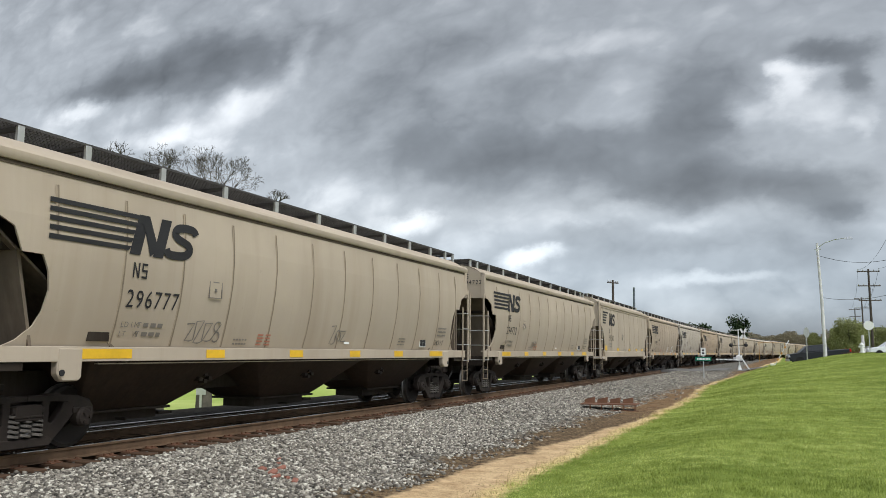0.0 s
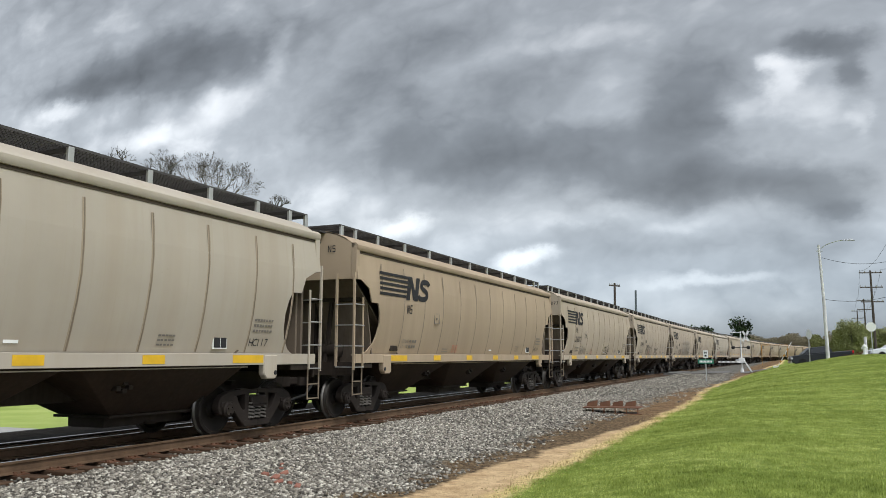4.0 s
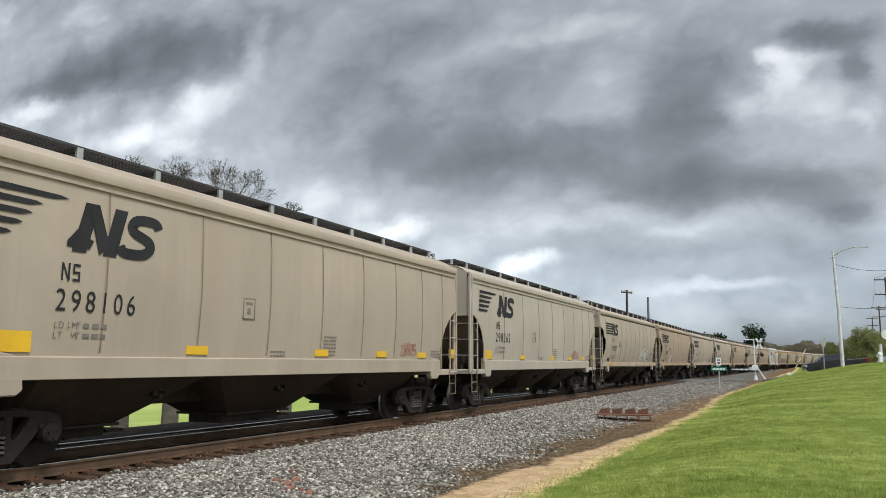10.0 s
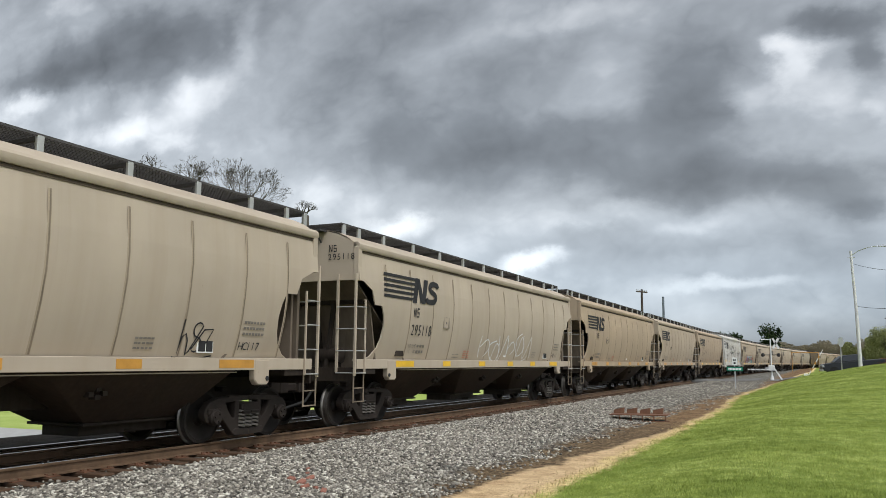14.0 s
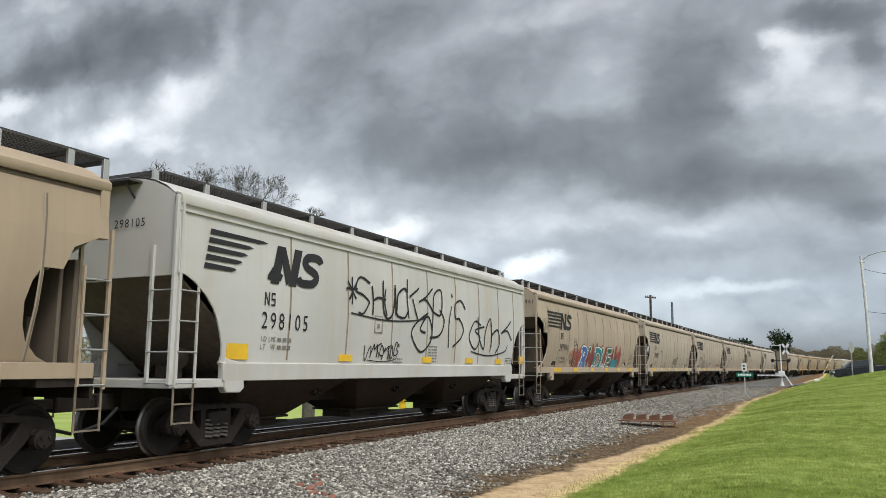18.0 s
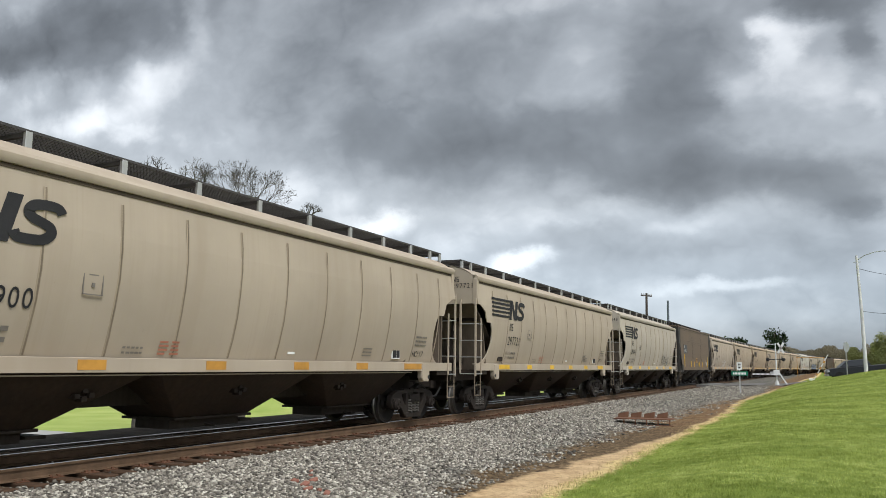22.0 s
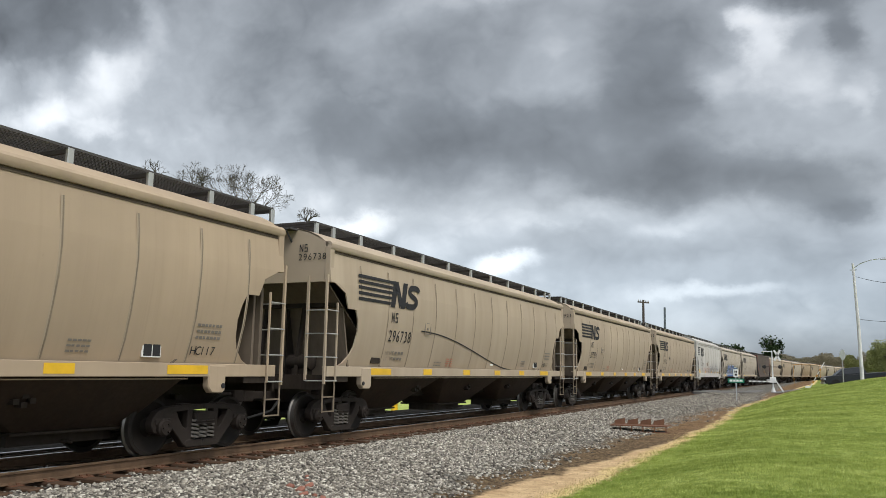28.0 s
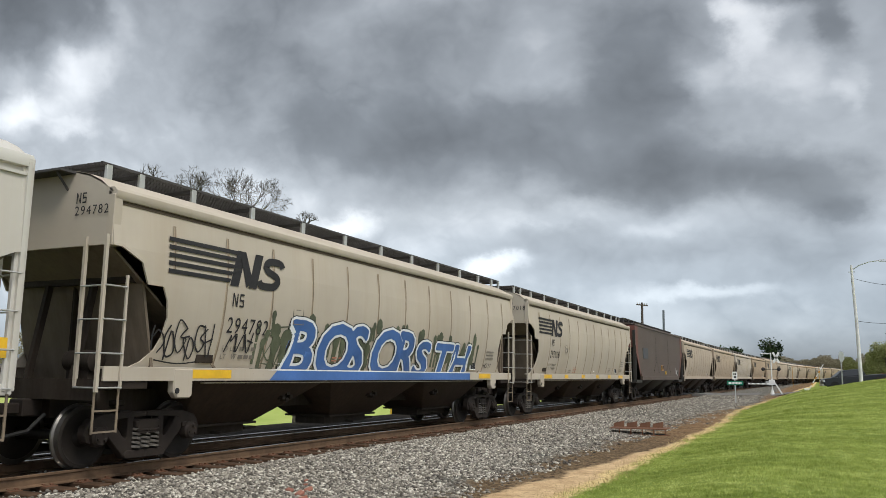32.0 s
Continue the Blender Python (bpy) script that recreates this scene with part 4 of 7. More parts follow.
def hopper_a():
    """Round-sided hopper wagon with deep end cut-outs."""
    car = thing("hopper_car", "tan round-sided covered hopper wagon, dusty and worn", "freight car", group="hopper cars of the train")
    L = 8.27
    zs = [1.46, 1.56, 1.75, 1.95, 2.24, 2.5, 2.70, 2.705, 2.88, 3.02, 3.20, 3.205, 3.91]
    cut = [0.62, 0.85, 1.06, 1.15, 1.19, 1.13, 1.02, 0.70, 0.62, 0.56, 0.16, 0.0, 0.0]

    def side(k):
        def place(u, v):
            i = min(int(round(v * (len(zs) - 1))), len(zs) - 1)
            e = L - cut[i]
            return (k * bulge(zs[i]), -e + 2 * e * u, zs[i])
        return place
    for k in (1, -1):
        part("side_wall", Shape().sheet(side(k), 14, len(zs) - 1, (-k * 0.03, 0, 0)), PAINT, car, "curved steel side with welded seams")
        s = Shape().prism([(k * a, b) for a, b in ((1.49, 1.27), (1.53, 1.27), (1.53, 1.48), (1.40, 1.48), (1.40, 1.44), (1.49, 1.44))], -L + 0.05, L - 0.05, "y")
        part("side_sill", s, PAINT, car, "straight steel side sill", bevel=0.006)
        e = Shape().prism([(k * a, b) for a, b in ((1.50, 3.88), (1.555, 3.885), (1.585, 3.935), (1.58, 4.01), (1.52, 4.065), (1.42, 4.07), (1.42, 3.92))], -L, L, "y")
        part("roof_edge", e, PAINT, car, "rounded roof edge rail")

    def top(u, v):
        x = -1.5 + 3.0 * u
        return (x, -L + 2 * L * v, 4.41 - 0.40 * (abs(x) / 1.5) ** 3.2)
    part("roof", Shape().sheet(top, 12, 2, (0, 0, -0.03)), PAINT, car, "low curved roof")
    arc = [(-1.5 + 3.0 * i / 12, 4.405 - 0.40 * abs(-1 + i / 6) ** 3.2) for i in range(13)]
    for k in (-1, 1):
        out = [(-1.49, 3.22)] + [(-1.50, 3.95)] + arc[1:-1] + [(1.50, 3.95), (1.49, 3.22)]
        part("end_sheet", Shape().prism(out, k * (L - 0.05), k * L, "y"), PAINT, car, "flat upper end sheet")
        for x in (1, -1):
            part("corner_post", Shape().box(x * 1.42, x * 1.56, *sorted((k * (L - 0.14), k * (L + 0.012))), 3.2, 3.96), PAINT, car, bevel=0.01)

        def slope(u, v, k=k):
            w = 1.42 - 0.05 * v
            y = k * (L - 0.06 - 2.75 * v)
            return (-w + 2 * w * u, y, 3.24 - 2.0 * v)
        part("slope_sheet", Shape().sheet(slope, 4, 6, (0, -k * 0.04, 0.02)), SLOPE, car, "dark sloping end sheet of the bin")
        # plate added to close the bright see-through, in the shade colour
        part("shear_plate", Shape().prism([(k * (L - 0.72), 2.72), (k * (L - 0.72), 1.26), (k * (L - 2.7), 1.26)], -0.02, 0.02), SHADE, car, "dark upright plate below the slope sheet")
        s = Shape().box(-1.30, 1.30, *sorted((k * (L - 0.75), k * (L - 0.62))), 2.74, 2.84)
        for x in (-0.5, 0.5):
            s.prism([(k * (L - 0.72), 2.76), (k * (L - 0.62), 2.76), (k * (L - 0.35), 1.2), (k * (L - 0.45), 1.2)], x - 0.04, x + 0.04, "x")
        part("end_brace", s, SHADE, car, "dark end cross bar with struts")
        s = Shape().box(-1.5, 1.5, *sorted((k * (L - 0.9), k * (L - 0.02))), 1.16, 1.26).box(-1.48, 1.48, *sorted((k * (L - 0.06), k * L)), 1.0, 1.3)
        part("end_platform", s, SHADE, car, "dirty end platform in a shade-dark colour")
        for x in (1, -1):
            s = Shape().prism([(-0.21, 1.46), (0.21, 1.46), (0.21, 1.05), (0.15, 1.0), (-0.12, 1.0), (-0.21, 1.10)], *sorted((x * 1.40, x * 1.542)), "x")
            part("jacking_pad", s, PAINT, car, at=pose(0, k * (L - 1.62), 0), bevel=0.02)
            # no real hole: a black disc paints its dark inside
            x > 0 and part("jacking_hole", Shape().lathe([(-0.01, 0.045), (0.01, 0.045)], 10), INK, car, "black disc for the shade in a round hole", at=pose(x * 1.546, k * (L - 1.48), 1.12))
            ladder(car, k * (L + 0.09), k, x * 1.555, 3.35)
            end_ladder(car, k * (L + 0.01), k, x * 1.50)
        truck_parts(car, k * 6.9)
    # strip standing for eave dirt and the shadow the roof edge would cast
    part("dirt_line", Shape().sheet(lambda u, v: (bulge(3.825 + 0.06 * v) + 0.005, -L + 0.02 + (2 * L - 0.04) * u, 3.825 + 0.06 * v), 1, 1, (-0.01, 0, 0)), DIRT_SHADE, car, "brown line of dirt and painted shade below the roof edge")
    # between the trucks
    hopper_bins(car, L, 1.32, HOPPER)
    for k in (1, -1):
        part("bin_flange", Shape().box(*sorted((k * 1.36, k * 1.44)), -L + 2.2, L - 2.2, 1.225, 1.243), PAINT, car, "narrow pale flange along the bins")
    couple(car, L, 9.07)
    walkway(car, L, [-8.43 + d for d in (0.60, 1.26, 2.45, 4.07, 5.75, 7.42, 9.1, 10.77, 12.40, 13.95, 15.4, 16.55, 17.18)], 4.55, over=0.52)
    zz = [1.5, 1.8, 2.2, 2.6, 3.0, 3.4, 3.68]
    near = Shape()
    for d in (1.21, 2.46, 3.73, 5.01, 6.33, 7.65, 8.97, 10.30, 11.65, 12.97, 14.32, 15.53):
        y = -L + d
        s = Shape()
        for a, b in zip(zz, zz[1:]):
            if d < 1.5 and a < 2.9:
                continue
            seam_strip(s, bulge, y, a, b)
            v = [(-bulge(z) - 0.006, y + w, z) for z in (a, b) for w in (-0.02, 0.02)]
            near.add(v, [(0, 1, 3, 2)])
        part("weld_seam", s, (SEAM, SEAM_SHADE), car)
    tagged(part("far_weld_seams", near, SEAM, car), kind="stuff")
    for d, w in ((1.8, 0.95), (4.45, 0.48), (6.95, 0.48), (9.35, 0.48), (11.6, 0.48), (13.78, 0.90)):
        part("reflector", Shape().box(1.53, 1.536, -L + d, -L + d + w, 1.31, 1.45), YELLOW, car, "yellow reflective stripe")
    # brake gear at the front end
    part("brake_cylinder", Shape().lathe([(-0.32, 0.05), (-0.3, 0.16), (0.26, 0.17), (0.32, 0.06)], 14).box(-0.2, 0.2, -0.1, 0.1, -0.3, -0.1), SHADE, car, "grimy brake cylinder", pose(0.55, -L + 0.55, 1.56))
    part("brake_reservoir", Shape().lathe([(-0.45, 0.02), (-0.42, 0.2), (0.42, 0.2), (0.45, 0.02)], 14).box(-0.3, 0.3, -0.1, 0.1, -0.24, 0), SHADE, car, "grimy air reservoir", pose(-0.6, L - 0.6, 1.5))
    lean = [(-L + 0.76, 2.74), (-L + 0.81, 2.74), (-L + 1.14, 1.27), (-L + 1.09, 1.27)]
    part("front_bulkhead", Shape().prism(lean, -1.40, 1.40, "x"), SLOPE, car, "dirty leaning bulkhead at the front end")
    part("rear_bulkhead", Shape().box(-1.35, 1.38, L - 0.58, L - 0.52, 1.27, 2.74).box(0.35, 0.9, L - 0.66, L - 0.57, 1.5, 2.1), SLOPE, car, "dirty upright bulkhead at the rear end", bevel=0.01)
    s = Shape()
    s.lathe([(-0.02, 0.27), (0.02, 0.27), (0.02, 0.23), (-0.02, 0.23)], 20, "y")
    for a in range(4):
        c, d = 0.24 * math.cos(a * 0.785), 0.24 * math.sin(a * 0.785)
        s.tube([(-c, 0, -d), (c, 0, d)], 0.014, 5)
    part("brake_wheel", s, GALV, car, "round hand brake wheel", pose(-0.55, L + 0.1, 2.35))
    for x, w in ((1.05, 0.27), (0.3, 0.24), (-0.65, 0.3)):
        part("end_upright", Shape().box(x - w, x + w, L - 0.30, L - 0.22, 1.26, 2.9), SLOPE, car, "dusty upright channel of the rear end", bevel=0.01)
    # lettering common to these cars
    part("logo", logo_plain(bulge, -L + 1.07, 3.50), INK, car, "black bars and slanted blocks")
    s = Shape()
    mini_mark(s, bulge, -L + 2.62, 2.53, 0.23)
    part("mark_lettering", s, INK, car)
    s = Shape()
    write(s, "LD LMT", -L + 2.56, 1.78, 0.085, bulge, 0.56)
    write(s, "LT  WT", -L + 2.56, 1.64, 0.085, bulge, 0.56)
    bars(s, bulge, -L + 3.02, 1.79, 0.46, 2, 0.14, 0.065, 3, 3)
    tagged(part("data_lettering", s, GREYINK, car, "small faded lettering"), kind="stuff")
    s = bars(Shape(), bulge, -L + 5.3, 1.62, 0.42, 2, seed=4)
    bars(s, bulge, -L + 12.0, 1.75, 0.4, 3, seed=5)
    bars(s, bulge, -L + 14.4, 2.08, 0.6, 3, 0.1, 0.045, 7, seed=6)
    tagged(part("stencil_lettering", write(Shape(), "HC117", -L + 14.35, 1.62, 0.14, bulge, 0.6), INK, car), kind="stuff")
    tagged(part("notice_lettering", s, GREYINK, car), kind="stuff")
    s = bars(Shape(), bulge, -L + 6.0, 1.72, 0.5, 4, 0.06, 0.03, 2, 7)
    part("red_notice", s, REDINK, car, "faded red stencil lines")
    s = Shape()
    for a, b, c, d in ((0, 0.34, 0, 0.015), (0, 0.34, 0.365, 0.38), (0, 0.015, 0, 0.38), (0.325, 0.34, 0, 0.38), (0.09, 0.25, 0.27, 0.29), (0.15, 0.20, 0.11, 0.17)):
        s.box(bulge(2.5) - 0.006, bulge(2.5) + 0.010, -L + 4.4 + a, -L + 4.4 + b, 2.33 + c, 2.33 + d)
    part("inspection_box", s, GREYINK, car, "small outlined stencil box")
    s = Shape().box(bulge(1.7) - 0.02, bulge(1.7) + 0.01, -L + 13.35, -L + 13.72, 1.56, 1.90)
    s.use(1).box(bulge(1.7), bulge(1.7) + 0.015, -L + 13.367, -L + 13.53, 1.58, 1.88).box(bulge(1.7), bulge(1.7) + 0.015, -L + 13.55, -L + 13.703, 1.58, 1.88)
    part("data_panel", s, (WHITE, INK), car, "white and black data panel")
    part("card_holder", Shape().box(bulge(1.6) - 0.02, bulge(1.6) + 0.03, -L + 2.0, -L + 2.4, 1.56, 1.70), SHADE, car, "dark routing card holder", bevel=0.008)
    part("small_placard", Shape().box(bulge(1.6) - 0.02, bulge(1.6) + 0.012, -L + 9.3, -L + 9.52, 1.60, 1.70), WHITE, car, "small white placard")
    s = Shape()
    mini_mark(s, lambda z: 0, 0, 0, 0.16)
    part("end_lettering", Shape().add([(v[1] * 1.0 + 0.78, -L - 0.02, v[2] + 3.86) for v in s.v], s.f), INK, car)
    return car, L, bulge


def flat_b(z):
    return 1.50 + 0.09 * math.sin(math.pi * min(max((z - 1.2) / 3.2, 0), 1))


def hopper_b():
    """Pale wagon with a deep sill and small rounded end cut-outs."""
    car = thing("hopper_car", "off-white covered hopper wagon with a deep cream sill", "freight car", group="hopper cars of the train")
    L = 7.86
    zs = [1.50, 1.62, 1.8, 2.0, 2.2, 2.4, 2.6, 2.78, 2.88, 2.885, 3.5, 4.02]
    cut = [1.10, 1.12, 1.10, 1.03, 0.94, 0.82, 0.62, 0.36, 0.14, 0.0, 0.0, 0.0]

    def side(k):
        def place(u, v):
            i = min(int(round(v * (len(zs) - 1))), len(zs) - 1)
            e = L - cut[i]
            return (k * flat_b(zs[i]), -e + 2 * e * u, zs[i])
        return place
    for k in (1, -1):
        part("side_wall", Shape().sheet(side(k), 14, len(zs) - 1, (-k * 0.03, 0, 0)), PAINT, car, "pale steel side with welded seams")
        s = Shape().prism([(k * a, b) for a, b in ((1.50, 1.20), (1.56, 1.20), (1.57, 1.50), (1.42, 1.54), (1.42, 1.48), (1.50, 1.44))], -L + 1.15, L - 1.15, "y")
        part("side_sill", s, PAINT, car, "deep cream side sill", bevel=0.008)
        e = Shape().prism([(k * a, b) for a, b in ((1.50, 3.98), (1.585, 4.00), (1.60, 4.08), (1.57, 4.16), (1.45, 4.20), (1.42, 4.04))], -L, L, "y")
        part("roof_edge", e, PAINT, car, "rounded roof edge rail")
        e = Shape().prism([(k * a, b) for a, b in ((1.50, 3.88), (1.575, 3.88), (1.575, 3.92), (1.50, 3.92))], -L, L, "y")
        part("roof_flange", e, PAINT, car)

    def top(u, v):
        x = -1.5 + 3.0 * u
        return (x, -L + 2 * L * v, 4.54 - 0.40 * (abs(x) / 1.5) ** 3.2)
    part("roof", Shape().sheet(top, 12, 2, (0, 0, -0.03)), PAINT, car, "low curved roof")
    arc = [(-1.5 + 3.0 * i / 12, 4.535 - 0.40 * abs(-1 + i / 6) ** 3.2) for i in range(13)]
    for k in (-1, 1):
        out = [(-1.53, 2.86)] + [(-1.53, 4.08)] + arc[1:-1] + [(1.53, 4.08), (1.53, 2.86)]
        part("end_sheet", Shape().prism(out, k * (L - 0.05), k * L, "y"), PAINT, car, "flat upper end sheet")
        for x in (1, -1):
            part("corner_post", Shape().box(x * 1.52 - 0.035, x * 1.52 + 0.035, *sorted((k * (L - 0.12), k * (L + 0.05))), 1.15, 4.13), PAINT, car, bevel=0.01)

        def slope(u, v, k=k):
            return (-1.45 + 2.9 * u, k * (L - 0.06 - 2.4 * v), 2.9 - 1.7 * v)
        part("slope_sheet", Shape().sheet(slope, 4, 6, (0, -k * 0.04, 0.02)), SLOPE, car, "grey sloping end sheet of the bin")
        s = Shape().box(-1.54, 1.54, *sorted((k * (L - 1.3), k * (L + 0.02))), 1.10, 1.24)
        part("end_platform", s, PAINT, car, "pale end platform", bevel=0.01)
        for x in (1, -1):
            s = Shape().prism([(-0.26, 1.6), (0.2, 1.5), (0.26, 1.08), (0.16, 1.0), (-0.2, 1.0), (-0.26, 1.1)], *sorted((x * 1.40, x * 1.56)), "x")
            part("jacking_pad", s, PAINT, car, at=pose(0, k * (L - 1.45), 0), bevel=0.02)
            ladder(car, k * (L - 0.05), k, x * 1.575, 4.1)
            end_ladder(car, k * (L + 0.03), k, x * 1.52)
        truck_parts(car, k * 6.25)
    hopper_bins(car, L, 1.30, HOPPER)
    couple(car, L, 8.42)
    walkway(car, L, [-L + d for d in (0.1, 1.3, 2.9, 4.5, 6.1, 7.7, 9.3, 10.9, 12.5, 14.1, 15.3, 15.62)], 4.62)
    zz = [1.56, 2.0, 2.5, 3.0, 3.5, 3.87]
    back = Shape()
    for d in (2.9, 4.9, 6.8, 8.6, 10.3, 11.9, 13.4, 14.7):
        y = -L + d
        s = Shape()
        for a, b in zip(zz, zz[1:]):
            seam_strip(s, flat_b, y, a, b)
            v = [(-flat_b(z) - 0.006, y + w, z) for z in (a, b) for w in (-0.02, 0.02)]
            back.add(v, [(0, 1, 3, 2)])
        part("weld_seam", s, (SEAM, SEAM_SHADE), car)
    tagged(part("far_weld_seams", back, SEAM, car), kind="stuff")
    for d, w, h in ((1.22, 0.55, 0.27), (4.65, 0.5, 0.14), (8.4, 0.5, 0.14), (11.0, 0.5, 0.14), (13.2, 0.5, 0.14), (15.25, 0.45, 0.25)):
        part("reflector", Shape().box(flat_b(1.7) - 0.02, flat_b(1.7) + 0.012, -L + d, -L + d + w, 1.56, 1.56 + h), YELLOW, car, "yellow reflective patch")
    part("brake_cylinder", Shape().lathe([(-0.32, 0.05), (-0.3, 0.16), (0.26, 0.17), (0.32, 0.06)], 14).box(-0.2, 0.2, -0.1, 0.1, -0.36, -0.1), SHADE, car, "grimy brake cylinder", pose(0.75, -L + 0.75, 1.58))
    part("logo", logo_swift(flat_b, -L + 0.68, 3.70), INK, car, "black tapering bars and slanted blocks")
    s = Shape()
    mini_mark(s, flat_b, -L + 2.12, 2.53, 0.24)
    part("mark_lettering", s, INK, car)
    s = bars(Shape(), flat_b, -L + 2.56, 1.90, 0.46, 2, 0.14, 0.065, 3, 3)
    write(s, "LD LMT", -L + 2.08, 1.89, 0.09, flat_b, 0.56)
    write(s, "LT  WT", -L + 2.08, 1.75, 0.09, flat_b, 0.56)
    bars(s, flat_b, -L + 6.9, 1.62, 0.5, 2, seed=4)
    bars(s, flat_b, -L + 8.7, 1.95, 0.5, 6, seed=5)
    bars(s, flat_b, -L + 14.0, 1.72, 0.6, 3, seed=6)
    tagged(part("data_lettering", s, GREYINK, car, "small faded lettering"), kind="stuff")
    s = Shape()
    for a, b, c, d in ((0, 0.34, 0, 0.02), (0, 0.34, 0.36, 0.38), (0, 0.02, 0, 0.38), (0.32, 0.34, 0, 0.38), (0.08, 0.26, 0.27, 0.31), (0.13, 0.21, 0.1, 0.2)):
        s.box(flat_b(2.3) - 0.01, flat_b(2.3) + 0.012, -L + 6.0 + a, -L + 6.0 + b, 2.2 + c, 2.2 + d)
    part("inspection_box", s, GREYINK, car, "small outlined stencil box")
    part("card_holder", Shape().box(flat_b(1.5) - 0.02, flat_b(1.5) + 0.03, -L + 2.5, -L + 2.95, 1.38, 1.48), SHADE, car, "dark routing card holder", bevel=0.008)
    return car, L, flat_b


def straight(z):
    return 1.55


def hopper_box(body, name_label, ends=DARKEND):
    """Older straight-sided wagon with rivet rows, long horizontal laps and open black ends."""
    car = thing("hopper_car", name_label, "freight car", group="hopper cars of the train")
    L = 8.2
    for k in (1, -1):
        out = [(-L + 1.75, 1.42), (L - 1.75, 1.42), (L, 3.0), (L, 4.24), (-L, 4.24), (-L, 3.0)]
        part("side_wall", Shape().prism([(a, b) for a, b in out], *sorted((k * 1.52, k * 1.55)), "x"), body, car, "flat riveted steel side")
        for i, z in enumerate((4.08, 3.32, 3.17, 2.40, 2.23)):
            e = Shape().box(*sorted((k * 1.545, k * 1.556)), -L + 2.0, L - 1.6, z, z + 0.011)
            part("lap_joint", e, LAP, car)
        part("side_sill", Shape().box(*sorted((k * 1.45, k * 1.585)), -L + 1.75, L - 1.75, 1.22, 1.44), body, car, "brown side sill", bevel=0.01)
        part("roof_edge", Shape().box(*sorted((k * 1.46, k * 1.59)), -L, L, 4.20, 4.32), body, car, bevel=0.015)
        for q in (-1, 1):
            p = [(q * (L - 1.50), 1.44), (q * (L - 1.35), 1.44), (q * L, 3.02), (q * L, 4.24), (q * (L - 0.75), 4.24), (q * (L - 0.75), 2.75)]
            part("end_panel", Shape().prism(p, *sorted((k * 1.55, k * 1.562)), "x"), ends, car, "painted end panel")
        for y in (-1.96, 2.33):
            s = Shape()
            for z in range(12):
                if z % 4 != 3:
                    s.box(*sorted((k * 1.55, k * 1.575)), y - 0.13, y + 0.13, 2.45 + z * 0.125, 2.475 + z * 0.125)
            for j in range(7):
                for q in (-1, 1):
                    s.box(*sorted((k * 1.55, k * 1.57)), y + q * (0.12 + j * 0.12) - 0.03, y + q * (0.12 + j * 0.12) + 0.03, 2.26 - j * 0.1, 2.29 - j * 0.1)
            part("rivet_rows", s, DARKEND, car)
    part("roof", Shape().prism([(-1.52, 4.22), (1.52, 4.22), (1.3, 4.34), (0, 4.42), (-1.3, 4.34)], -L, L, "y"), body, car, "low peaked roof")
    for k in (-1, 1):
        part("end_sheet", Shape().box(-1.52, 1.52, *sorted((k * (L - 0.05), k * L)), 3.0, 4.26), ends, car, "upper end sheet")

        def slope(u, v, k=k):
            return (-1.45 + 2.9 * u, k * (L - 0.06 - 2.6 * v), 3.02 - 1.8 * v)
        part("slope_sheet", Shape().sheet(slope, 4, 4, (0, -k * 0.04, 0.02)), DARKEND, car, "black sloping end sheet")
        for x in (1.5, -1.5, 0.85, 0.0):
            part("corner_post", Shape().box(x - 0.07, x + 0.07, *sorted((k * (L - 0.10), k * (L + 0.04))), 1.15, 3.05 if abs(x) < 1.4 else 3.95), DARKEND, car, bevel=0.01)
        part("end_platform", Shape().box(-1.54, 1.54, *sorted((k * (L - 1.75), k * (L + 0.02))), 1.08, 1.22), DARKEND, car, "black end platform")
        for x in (1, -1):
            part("jacking_pad", Shape().box(*sorted((x * 1.36, x * 1.57)), -0.25, 0.25, 1.1, 1.6), DARKEND, car, at=pose(0, k * (L - 1.5), 0), bevel=0.02)
            ladder(car, k * (L - 0.02), k, x * 1.585, 3.1, True, DARKEND)
        truck_parts(car, k * 6.5)
    hopper_bins(car, L, 1.24, DARKEND)
    couple(car, L, 8.70)
    walkway(car, L, [-L + 0.3 + i * 1.29 for i in range(13)], 4.62, GRATE)
    for y, z0, z1 in ((-5.9, 1.46, 2.36), (-2.85, 1.46, 1.88), (-1.35, 1.46, 1.88), (1.55, 1.45, 1.87), (3.1, 1.45, 1.87), (6.14, 1.42, 2.3)):
        part("reflector", Shape().box(1.55, 1.574, y, y + 0.12, z0, z1), YELLOW, car, "upright yellow reflective strip")
    s = Shape().box(1.55, 1.572, -6.1, -4.6, 2.44, 3.05)
    part("number_panel", s, plain("slate_panel", (0.06, 0.062, 0.07), 0.6), car, "dark slate number panel")
    s = Shape().box(1.55, 1.575, -0.36, 0.40, 1.80, 2.12)
    s.use(1).box(1.56, 1.579, -0.33, 0.37, 1.83, 2.09).use(0)
    for i in range(3):
        s.box(1.57, 1.582, -0.28 + 0.1 * (i == 2), 0.32 - 0.1 * (i == 2), 1.86 + 0.08 * i, 1.89 + 0.08 * i)
    part("warning_plate", s, (ORANGE, INK), car, "black and yellow warning plate")
    s = Shape().box(1.55, 1.573, 1.05, 1.46, 1.57, 1.77)
    for i in range(3):
        s.use(1).box(1.56, 1.576, 1.08, 1.43, 1.595 + 0.06 * i, 1.615 + 0.06 * i)
    part("small_plate", s, (YELLOW, INK), car, "small yellow lettered plate")
    tagged(part("notice_lettering", bars(Shape(), lambda z: 1.55, -0.36, 1.64, 0.78, 2, 0.1, 0.045, 4, 3), GREYINK, car), kind="stuff")
